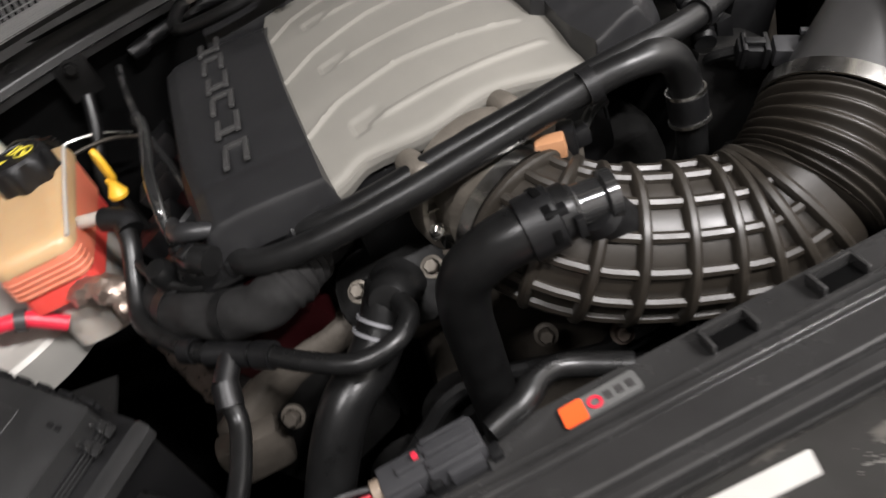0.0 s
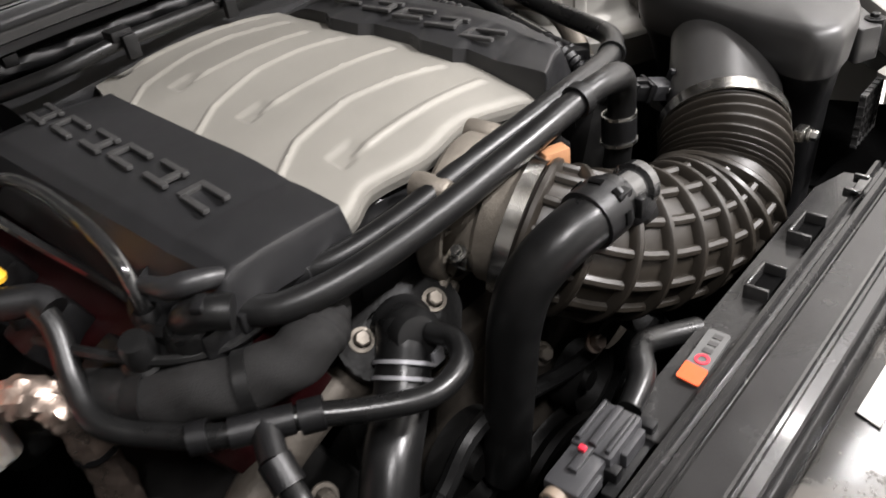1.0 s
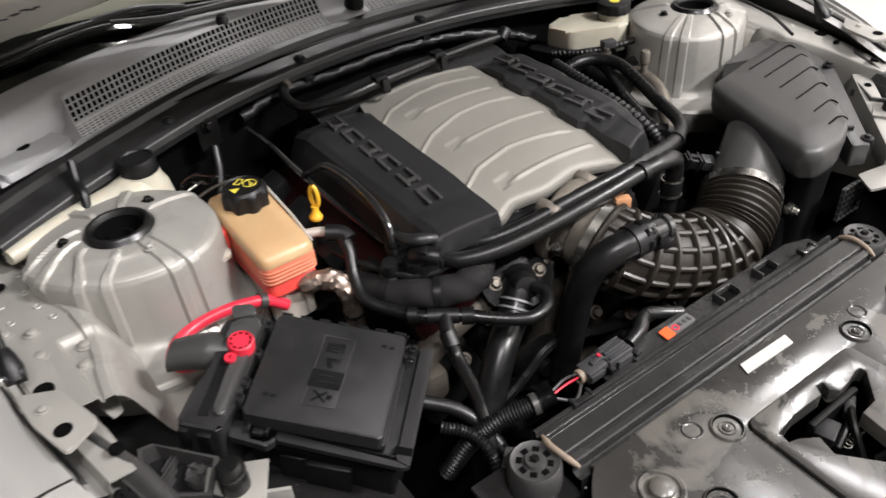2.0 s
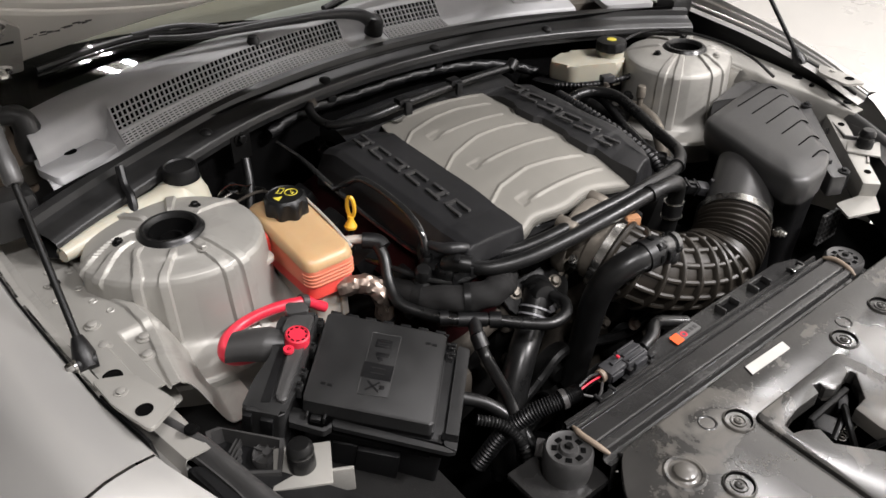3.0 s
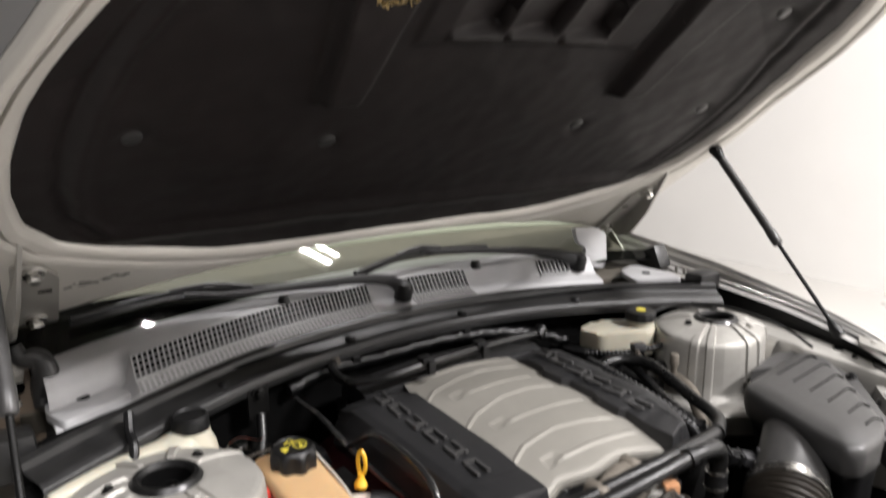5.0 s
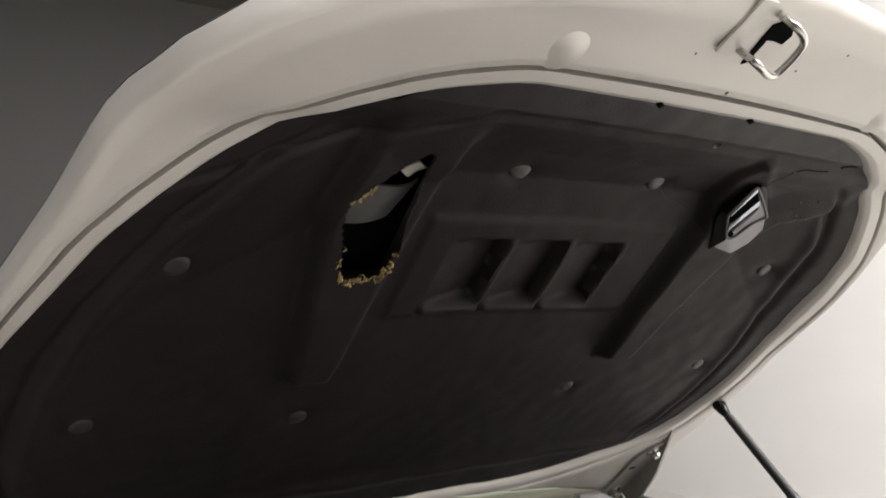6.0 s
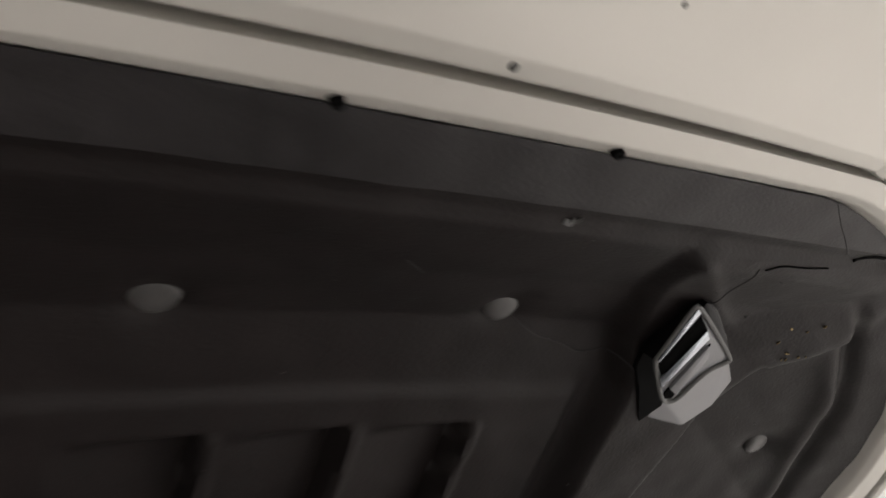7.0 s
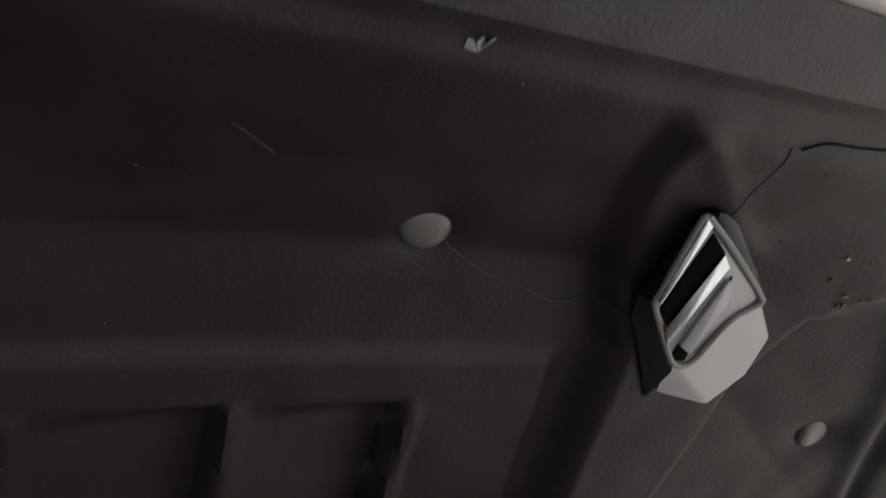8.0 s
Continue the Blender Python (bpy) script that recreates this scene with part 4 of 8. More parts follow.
    part("valance", grid(24, 8, lambda u, v: Vector((-0.24 + 0.48 * u, -0.94 - 0.02 * math.cos(3 * (u - .5)) - 0.02 * v, 0.70 - 0.58 * v)), thick=(0, 0.004, 0)), SILVER_EXT, car, "silver nose panel")
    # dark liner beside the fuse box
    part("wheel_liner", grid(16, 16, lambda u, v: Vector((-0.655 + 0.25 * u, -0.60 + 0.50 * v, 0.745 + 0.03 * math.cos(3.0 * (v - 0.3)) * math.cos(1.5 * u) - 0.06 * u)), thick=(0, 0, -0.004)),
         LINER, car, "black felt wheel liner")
    # the far liner is near-black too, its shade painted in
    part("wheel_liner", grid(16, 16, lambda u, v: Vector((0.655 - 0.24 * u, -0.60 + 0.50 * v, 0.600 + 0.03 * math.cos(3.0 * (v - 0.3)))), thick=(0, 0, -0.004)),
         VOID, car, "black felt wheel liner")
    return car


def tower(car, side):
    """A strut tower: a flat ribbed deck round the open mount, steep walls and a flared foot."""
    c = Vector((0.542 * side, 0.016, 0))
    n, top, low = 480, 0.893, 0.715
    prof = [(0.036, top - 0.010), (0.039, top - 0.002), (0.046, top), (0.060, top - 0.002), (0.080, top - 0.006), (0.098, top - 0.011), (0.108, top - 0.014), (0.114, top - 0.017), (0.1175, top - 0.023), (0.119, top - 0.034),
            (0.121, top - 0.070), (0.123, top - 0.100), (0.126, top - 0.116), (0.131, top - 0.126), (0.139, top - 0.132), (0.151, top - 0.136), (0.155, top - 0.141), (0.156, low)]
    fine = []
    for (r0, h0), (r1, h1) in zip(prof, prof[1:]):
        for k in range(4):
            fine.append((r0 + (r1 - r0) * k / 4, h0 + (h1 - h0) * k / 4))
    fine.append(prof[-1])
    # each bead: its angle at the mount, at the fold and the height where it runs out
    if side < 0:
        ribs = [(-162, -139, 0.838), (-107, -119, 0.79), (-76, -73, 0.775), (-58, -60, 0.775), (143, 174, 0.868), (173, 192, 0.868), (24, 24, 0.80), (70, 70, 0.80), (112, 112, 0.80)]
    else:
        ribs = [(a, a, 0.775) for a in (-162, -148, -108, -90, -35, 30, 75, 125)]
    bm = bmesh.new()
    rows = []
    for r, h in fine:
        row = []
        for k in range(n):
            a = 2 * math.pi * k / n
            rib = 0.0
            for g0, g1, end in ribs:
                g = radians(lerp([0.046, 0.108], [g0, g1], r))
                d = abs((a - g + math.pi) % (2 * math.pi) - math.pi) * max(r, 0.06) * 0.92
                wide = 0.0035 + 0.0025 * step(0.06, 0.12, r)
                rib = max(rib, step(wide + 0.0018, wide, d) * step(end - 0.012, end + 0.004, h))
            lift = 0.0044 * rib * step(0.046, 0.052, r)
            # flat front: the fold lies nearer the mount there
            deg = math.degrees(math.atan2(math.sin(a), -side * math.cos(a)))
            fold = lerp([-180, -175, -155, -136, -117, -99, -74, -60, -45, -20], [0.118, 0.114, 0.104, 0.096, 0.0935, 0.096, 0.103, 0.110, 0.116, 0.118], deg) if deg < -20 else 0.118
            sq = (abs(math.cos(a)) ** 4 + abs(math.sin(a)) ** 4) ** -0.25
            near = 1 - (1 - fold / 0.118) * step(0.055, 0.085, r) * step(0.756, 0.785, h)
            rr = r * near * (1 + (sq - 1) * 0.25 * step(0.12, 0.16, r))
            out = lift * step(0.095, 0.116, r)
            up = lift * step(0.116, 0.100, r)
            row.append(bm.verts.new((c.x + math.cos(a) * (rr + out), c.y + math.sin(a) * (rr + out), h + up)))
        rows.append(row)
    for p, q in zip(rows, rows[1:]):
        for k in range(n):
            bm.faces.new((p[k], p[(k + 1) % n], q[(k + 1) % n], q[k]))
    tw = part("strut_tower", bm, SILVER_BAY, car, "ribbed silver strut tower", 35)
    part("mount_ring", lathe([(0.027, 0.874), (0.030, 0.892), (0.034, 0.8990), (0.0385, 0.8990), (0.0415, 0.8960), (0.043, 0.893), (0.045, 0.8915)], c, (0, 0, 1), 48), RUBBER, tw, "glossy black rubber mount ring")
    part("mount_cup", lathe([(0.0, 0.868), (0.010, 0.868), (0.012, 0.882), (0.016, 0.882), (0.018, 0.866), (0.024, 0.862), (0.029, 0.893)], c, (0, 0, 1), 40), VOID, tw, "black mount cup")
    for a in (40, 165, 285):
        p = c + Vector((math.cos(radians(a)) * 0.066, math.sin(radians(a)) * 0.066, top - 0.004))
        part("mount_nut", bolt(tuple(p), (0, 0, 1), 0.0055, 0.007), DARK_STEEL if a != 285 else SILVER_BAY, tw)
    # pressed apron sheet between tower and fender, with a long bead, spot welds and studs
    def bead_x(y):
        return lerp([-0.20, -0.16, -0.129, -0.093, -0.047, 0.002, 0.046, 0.13, 0.3], [0.640, 0.637, 0.632, 0.629, 0.634, 0.650, 0.656, 0.660, 0.660], y)

    def shelf(u, v):
        y = 0.27 - (0.475 if side < 0 else 0.34) * u
        xo = lerp(EDGE_Y, RIM_X, y) - 0.020
        x = xo + (0.545 - xo) * v
        b = bead_x(y) - x
        z = 0.8465 + 0.0040 * step(-0.002, 0.0, b) * step(0.012, 0.010, b)
        z -= 0.095 * step(0.012, 0.060, b) * step(0.04, -0.05, y) + 0.05 * step(0.0, 0.05, b) * step(-0.05, 0.04, y)
        # the rail stands a step above the sheet at its front end
        edge = lerp([-0.25, -0.095], [0.641, 0.659], y)
        z -= 0.009 * step(0.0, 0.004, edge - x) * step(-0.085, -0.098, y)
        return Vector((side * x, y, z))
    sh = part("apron_shelf", grid(120, 110, shelf, thick=(0, 0, -0.002)), SILVER_BAY, car, "pressed silver apron sheet", 40)
    for x, y in ((0.660, 0.11), (0.667, 0.075), (0.669, 0.03), (0.662, -0.008), (0.651, -0.040), (0.690, 0.09), (0.698, 0.06), (0.698, 0.02), (0.694, -0.02)):
        p = Vector((side * x, y, shelf((0.27 - y) / (0.475 if side < 0 else 0.34), 0.12).z))
        part("spot_weld", lathe([(0, -0.0004), (0.003, 0.0002), (0.0044, 0.0012), (0.0054, 0.0)], p + Vector((0, 0, 0.0004)), (0, 0, 1), 14), SILVER_BAY, sh)
    for x, y, z in ((0.635, -0.106, 0.838), (0.643, -0.139, 0.838), (0.679, -0.104, 0.847), (0.678, -0.057, 0.847), (0.704, -0.041, 0.847), (0.672, 0.128, 0.847)):
        part("stud", lathe([(0.0095, 0), (0.0095, 0.0015), (0.006, 0.002), (0.006, 0.005), (0.0045, 0.006), (0, 0.006)], Vector((side * x, y, z)), (0, 0, 1), 18), SILVER_BAY, sh, "painted bolt head")
    if side < 0:
        part("tab_plate", slab(rounded([(-0.646, -0.135), (-0.629, -0.130), (-0.6285, -0.188), (-0.641, -0.193), (-0.648, -0.170)], 0.004), 0.797, 0.800, 0.001), SILVER_BAY, sh, "small silver tab")


# ---------------------------------------------------------------- cowl, windshield, wipers
def cowl_y(x):
    return 0.313 - 0.39 * x * x


COWL_OFF = [0.0, 0.006, 0.028, 0.034, 0.052, 0.060, 0.086, 0.12, 0.165]
COWL_Z = [0.926, 0.940, 0.947, 0.951, 0.981, 0.985, 0.990, 0.991, 0.988]


def cowl_point(x, k):
    """k: 0 at the seal to 1 under the glass."""
    q = k * (len(COWL_OFF) - 1)
    i = list(range(len(COWL_OFF)))
    z = lerp(i, COWL_Z, q) - 0.05 * x * x
    plain = step(0.18, 0.30, x)
    z += plain * 0.012 * math.sin(math.pi * min(1, k * 1.2))
    z -= max(0.0, z - 0.922) * step(-0.522, -0.534, x) * (1 - step(0.50, 0.72, k))
    return Vector((x, cowl_y(x) + 0.012 + lerp(i, COWL_OFF, q), z))


def build_cowl():
    cowl = thing("cowl_grille", (0, 0.33, 0.95), "dusty grey plastic cowl grille with fine mesh", "cowl grille")
    part("panel", grid(120, 40, lambda u, v: cowl_point(-0.64 + 1.10 * u, v), thick=(0, 0, -0.004)), COWL, cowl, "", 50)
    for x0, x1, k0, k1, rows in ((-0.520, -0.060, 0.10, 0.285, 6), (-0.520, -0.060, 0.29, 0.50, 6), (0.030, 0.165, 0.29, 0.50, 6), (0.030, 0.165, 0.10, 0.285, 6), (0.335, 0.402, 0.30, 0.47, 5)):
        # near-black sheet paints the shade seen through the mesh
        g = part("mesh_backing", grid(60, 6, lambda u, v: cowl_point(x0 + (x1 - x0) * u, k0 + (k1 - k0) * v) + Vector((0, -0.0012, 0.0012))), VOID, cowl, "near-black sheet for the shade behind the mesh")
        bm = bmesh.new()
        n = int((x1 - x0) / 0.0085)
        for i in range(n + 1):
            x = x0 + (x1 - x0) * i / n
            a, b = cowl_point(x, k0), cowl_point(x, k1)
            d = Vector((0.0013, 0, 0))
            o = Vector((0, -0.0026, 0.0026))
            q = [bm.verts.new(p) for p in (a - d + o, a + d + o, b + d + o, b - d + o)]
            bm.faces.new(q)
            w = [bm.verts.new(p) for p in (a - d + o * .3, a + d + o * .3, b + d + o * .3, b - d + o * .3)]
            bm.faces.new((q[0], q[3], w[3], w[0]))
            bm.faces.new((q[1], q[2], w[2], w[1]))
        for j in range(rows + 1):
            k = k0 + (k1 - k0) * j / rows
            pts = [cowl_point(x0 + (x1 - x0) * i / 24, k) + Vector((0, -0.0027, 0.0027)) for i in range(25)]
            for a, b in zip(pts, pts[1:]):
                d = (cowl_point(0, k0 + 0.02) - cowl_point(0, k0)).normalized() * 0.0013
                bm.faces.new([bm.verts.new(p) for p in (a - d, b - d, b + d, a + d)])
        mesh_ob = part("mesh", bm, COWL, cowl, "fine plastic mesh grille")
        mesh_ob["kind"] = "stuff"
    part("hinge_trim", slab(rounded([(0.452, 1.040), (0.520, 1.034), (0.552, 1.018), (0.558, 0.950), (0.549, 0.935), (0.476, 0.949), (0.492, 0.988), (0.464, 1.004)], 0.006), -0.344, -0.332, 0.003, Matrix(((1, 0, 0), (0, 0, -1), (0, 1, 0)))), COWL, cowl,
         "pale grey corner trim beside the hinge")
    for x in (-0.235, 0.20):
        p = cowl_point(x, 0.62)
        part("rest_stop", lathe([(0, 0.012), (0.008, 0.011), (0.011, 0.004), (0.012, -0.004)], p, (0, 0, 1), 16), RUBBER, cowl, "black rubber stop")
    for sx in (-1, 1):
        part("corner_cover", slab(rounded([(0.53, 0.222), (0.630, 0.170), (0.646, 0.22), (0.634, 0.32), (0.57, 0.30)], 0.012), 0.920, 0.932, 0.003, None if sx > 0 else Matrix.Diagonal((-1, 1, 1))), COWL, cowl,
             "grey plastic corner cover")
        part("clip_hole", lathe([(0, 0.002), (0.008, 0.002), (0.011, 0.0)], (sx * 0.595, 0.245, 0.9322), (0, 0, 1), 16), VOID, cowl)
    seal = thing("cowl_seal", (0, 0.28, 0.93), "long black rubber seal along the cowl edge", "weather seal")
    prof = [(0.016, 0.012), (0.006, 0.018), (-0.004, 0.014), (-0.006, 0.004), (-0.014, 0.000), (-0.034, -0.006), (-0.042, -0.012), (-0.044, -0.022), (-0.038, -0.025), (-0.038, -0.034), (-0.02, -0.038), (0.016, -0.03), (0.016, 0.012)]

    def seal_point(u, v):
        x = -0.69 + 1.38 * u
        q = v * (len(prof) - 1)
        i = list(range(len(prof)))
        s = -0.76 * x
        nrm = Vector((s, -1, 0)).normalized() * -1
        py, pz = lerp(i, [p[0] for p in prof], q), lerp(i, [p[1] for p in prof], q)
        return Vector((x, cowl_y(x) - 0.010 * step(-0.30, -0.50, x), 0.924 - 0.05 * x * x)) + nrm * py + Vector((0, 0, pz))
    part("strip", grid(110, 48, seal_point), SEAL, seal, "", 45)
    for x in (-0.40, -0.15, 0.10, 0.36):
        p = Vector((x, cowl_y(x) - 0.030, 0.920 - 0.05 * x * x))
        part("clip", lathe([(0, 0.006), (0.006, 0.005), (0.010, 0.002), (0.011, -0.003)], p, (0, -0.2, 1), 16), BLACK_PLASTIC, seal, "round black clip")
    # windshield
    ws = thing("windshield", (0, 0.6, 1.0), "tinted curved windshield with reflections", "windshield")

    def ws_point(u, v):
        x = -0.70 + 1.40 * u
        y0 = 0.372 - 0.16 * x * x
        return Vector((x, y0 + 0.62 * v, 0.968 - 0.05 * x * x + 0.62 * v * 0.50 - 0.03 * v * v))
    gl = part("glass", grid(80, 32, ws_point), GLASS, ws)
    gl.visible_shadow = False
    part("black_border", grid(80, 6, lambda u, v: ws_point(u, v * lerp([0, 0.18, 0.34, 0.42, 1.0], [0.24, 0.19, 0.12, 0.07, 0.06], u)) - Vector((0, -0.001, 0.0030))), VOID, ws, "black printed glass border")
    dash = thing("dashboard", (0, 0.8, 0.95), "olive and pale green dashboard under the windshield", "dashboard")
    part("top", grid(40, 10, lambda u, v: ws_point(0.02 + 0.96 * u, -0.02 + 0.335 * v) + Vector((0, 0, -0.035)), thick=(0, 0, -0.03)), DASH_FRONT, dash, "olive-brown dashboard front edge")
    part("pad", grid(40, 14, lambda u, v: ws_point(0.02 + 0.96 * u, 0.30 + 0.62 * v) + Vector((0, 0, -0.030 - 0.05 * v)), thick=(0, 0, -0.03)), DASH_PAD, dash, "pale greenish dashboard pad")
    # added panel, no part of the car: its black stands for the unlit cabin
    part("cabin_dark_panel", box((0, 1.10, 0.72), (1.36, 0.04, 1.42), 0.02), DASH, dash, "added dark panel for the unlit cabin behind the dashboard")
    wiper("wiper", [(0.004, 0.340, 0.972), (-0.022, 0.356, 0.990), (-0.088, 0.366, 1.000), (-0.20, 0.372, 1.004), (-0.32, 0.378, 1.008), (-0.400, 0.398, 1.016)],
          [(-0.580, 0.392, 1.004), (-0.42, 0.418, 1.012), (-0.28, 0.398, 1.003), (-0.12, 0.372, 0.998)], 1)
    wiper("wiper", [(0.425, 0.290, 0.978), (0.376, 0.318, 0.994), (0.315, 0.349, 1.004), (0.23, 0.375, 1.012), (0.135, 0.400, 1.018), (0.09, 0.412, 1.022)],
          [(-0.085, 0.372, 1.006), (0.03, 0.408, 1.016), (0.14, 0.414, 1.016), (0.25, 0.395, 1.010)], 2)


def wiper(name, arm, blade, k):
    w = thing(name, arm[0], "grey-black wiper resting on the windshield", "wiper", "windshield wipers")
    part("arm", hose(arm, lambda s: lerp([0, 0.12, 0.3, 0.7, 1], [0.016, 0.013, 0.010, 0.006, 0.004], s), 10, 8), GREY_PLASTIC, w, "matt grey wiper arm")
    part("pivot_cap", lathe([(0, 0.016), (0.012, 0.014), (0.017, 0.006), (0.018, -0.02)], arm[0], (0, -0.3, 1), 20), BLACK_PLASTIC, w)
    part("blade", hose([Vector(p) + Vector((0, 0, 0.004)) for p in blade], 0.0055, 8, 8), BLACK_PLASTIC, w, "black blade frame")
    part("rubber", hose([Vector(p) + Vector((0, 0.004, -0.006)) for p in blade], 0.0028, 6, 8), RUBBER, w)
    m = [Vector(p) for p in blade]
    part("bridge", hose([m[1] + Vector((0, 0, 0.008)), (m[1] + m[2]) / 2 + Vector((0, 0, 0.016)), m[2] + Vector((0, 0, 0.008))], 0.0045, 8, 8), GREY_PLASTIC, w)


# ---------------------------------------------------------------- radiator support
def holed_plate(outline, hole_pts, z, deep, bev=0.0):
    """A flat plate with an opening in it; outlines run round it in x and y."""
    bm = bmesh.new()
    edges = []
    for ring in (outline, hole_pts):
        vs = [bm.verts.new((x, y, z)) for x, y in ring]
        edges += [bm.edges.new((a, b)) for a, b in zip(vs, vs[1:] + vs[:1])]
    bmesh.ops.triangle_fill(bm, use_beauty=True, use_dissolve=False, edges=edges)
    rim = [e for e in bm.edges if len(e.link_faces) == 1]
    got = bmesh.ops.extrude_edge_only(bm, edges=rim)
    low = [g for g in got["geom"] if isinstance(g, bmesh.types.BMVert)]
    bmesh.ops.translate(bm, verts=low, vec=(0, 0, -deep))
    if bev:
        bmesh.ops.bevel(bm, geom=rim, offset=bev, segments=2, profile=0.6, affect="EDGES")
    return bm


COVER_TOP = 0.757
LATCH_HOLE = [(0.0029, -0.6149), (0.0119, -0.6177), (0.0085, -0.6277), (0.0165, -0.6355), (0.0330, -0.6346), (0.0560, -0.6295), (0.0625, -0.6305), (0.0637, -0.6365), (0.0313, -0.6654), (0.0060, -0.6670), (0.0000, -0.700), (0.0040, -0.772),
              (-0.0340, -0.772), (-0.0308, -0.7203), (-0.0643, -0.6789), (-0.0570, -0.6576), (-0.0741, -0.6460), (-0.0868, -0.6420), (-0.0836, -0.6291), (-0.0495, -0.6243), (-0.0043, -0.6260)]


def push_fastener(sup, x, y, r):
    """A dished washer with a ringed button in it."""
    z = COVER_TOP
    well = part("fastener_well", lathe([(r * 1.12, 0.0002), (r * 1.04, 0.0026), (r * 0.98, 0.0030), (r * 0.92, 0.0012), (r * 0.86, -0.0040), (r * 0.60, -0.0052), (0, -0.0052)], (x, y, z), (0, 0, 1), 40), VOID, sup, "dark dished fastener well")
    part("button", join(lathe([(r * 0.62, -0.0050), (r * 0.62, -0.0005), (r * 0.56, 0.0016), (r * 0.48, 0.0016), (r * 0.43, -0.0010), (r * 0.34, -0.0010), (r * 0.30, 0.0022), (r * 0.14, 0.0030), (0, 0.0012)], (x, y, z), (0, 0, 1), 36)),
         GLOSS_BLACK, well, "ringed black push fastener")
    part("rim", lathe([(r * 1.16, 0.0002), (r * 1.08, 0.0030), (r * 1.00, 0.0034), (r * 0.95, 0.0014)], (x, y, z), (0, 0, 1), 40), GLOSS_BLACK, well)


def build_front():
    sup = thing("radiator_cover", (0, -0.62, 0.75), "glossy black radiator support cover with dried water marks and dust", "radiator cover")
    z0 = COVER_TOP
    field = rounded([(-0.100, -0.598), (0.088, -0.600), (0.094, -0.79), (-0.106, -0.79)], 0.012, 5)
    outer = rounded([(-0.258, -0.534), (-0.276, -0.548), (-0.302, -0.576), (-0.336, -0.645), (-0.345, -0.80), (0.45, -0.80), (0.45, -0.534)], 0.012, 4)
    part("sheet", holed_plate(outer, field, z0, 0.010, 0.0016), GLOSS_BLACK, sup, "", 30)
    part("raised_field", holed_plate([(x * 0.985 - 0.0005, -0.69 + (y + 0.69) * 0.985) for x, y in field], LATCH_HOLE, z0 + 0.0045, 0.020, 0.0022), GLOSS_BLACK, sup, "raised field round the latch opening", 30)
    part("field_groove", holed_plate([(x, y) for x, y in field], [(x * 0.95, -0.69 + (y + 0.69) * 0.95) for x, y in field], z0 - 0.0065, 0.003), VOID, sup, "dark groove round the field")
    part("rear_lip", grid(40, 6, lambda u, v: Vector((-0.262 + 0.71 * u, -0.5365 + 0.0060 * math.sin(v * 3.0), z0 - 0.001 + 0.0035 * math.sin(v * math.pi) - 0.014 * v)), thick=(0, 0, -0.004)), GLOSS_BLACK, sup, "rolled rear edge")
    part("front_roll", grid(40, 8, lambda u, v: Vector((-0.345 + 0.795 * u, -0.798 - 0.10 * math.sin(v * 1.4), z0 - 0.10 * (1 - math.cos(v * 1.4)))), thick=(0, 0, -0.004)), GLOSS_BLACK, sup, "front edge rolling down")
    for x, y, r in ((-0.117, -0.590, 0.0165), (0.119, -0.593, 0.0165), (0.228, -0.589, 0.0165), (-0.196, -0.645, 0.0165)):
        push_fastener(sup, x, y, r)
    part("dome", lathe([(0, 0.0085), (0.008, 0.0080), (0.0125, 0.0050), (0.0135, 0.0010), (0.0170, -0.0010), (0.0190, 0.0020), (0.0225, 0.0024), (0.0250, 0.0002)], (-0.229, -0.598, z0), (0, 0, 1), 40), GLOSS_BLACK, sup, "raised dome in a ring")
    for x, y in ((-0.148, -0.569), (0.153, -0.574), (-0.255, -0.66)):
        part("dimple", lathe([(0, -0.0016), (0.0075, -0.0014), (0.0096, 0.0006), (0.0108, 0.0008), (0.0118, 0.0001)], (x, y, z0 + 0.0004), (0, 0, 1), 28), RAIL_BLACK, sup, "round blind hole")
    part("paper_label", slab(rounded([(-0.036, -0.5555), (0.046, -0.5580), (0.050, -0.5440), (-0.031, -0.5415)], 0.001, 2), z0 - 0.001, z0 + 0.0014), WHITE_LABEL, sup, "blank white paper label")
    part("label_edge", hose([(-0.0365, -0.5560, z0 + 0.0008), (-0.0315, -0.5412, z0 + 0.0008)], 0.0007, 6, 1, smooth_path=False), VOID, sup, "dark lifted label edge")
    # dried drops and grit
    rnd = random.Random(9)
    bm = bmesh.new()
    for k in range(420):
        g = k % 6
        if g == 0:
            x, y = rnd.uniform(0.06, 0.20), -0.562 + rnd.gauss(0, 0.003)
        elif g == 1:
            x, y = rnd.gauss(-0.075, 0.016), rnd.gauss(-0.570, 0.007)
        elif g == 2:
            x, y = rnd.gauss(-0.115, 0.020), rnd.gauss(-0.556, 0.006)
        elif g == 3:
            x = rnd.uniform(-0.24, -0.14)
            y = -0.622 - 0.30 * (x + 0.24) + rnd.gauss(0, 0.004)
        elif g == 4:
            x = rnd.uniform(-0.19, -0.11)
            y = -0.618 - 0.55 * (x + 0.19) + rnd.gauss(0, 0.004)
        else:
            x, y = rnd.uniform(-0.30, 0.40), rnd.uniform(-0.74, -0.54)
        if abs(x) < 0.112 and y < -0.592:
            continue
        r = rnd.uniform(0.0004, 0.0016)
        top = bm.verts.new((x, y, z0 + r * 0.45))
        a0 = rnd.uniform(0, 1)
        ring = [bm.verts.new((x + r * rnd.uniform(0.7, 1.2) * math.cos(a0 + 1.047 * i), y + r * rnd.uniform(0.7, 1.2) * math.sin(a0 + 1.047 * i), z0 + 0.0001)) for i in range(6)]
        for i in range(6):
            bm.faces.new((top, ring[i], ring[(i + 1) % 6]))
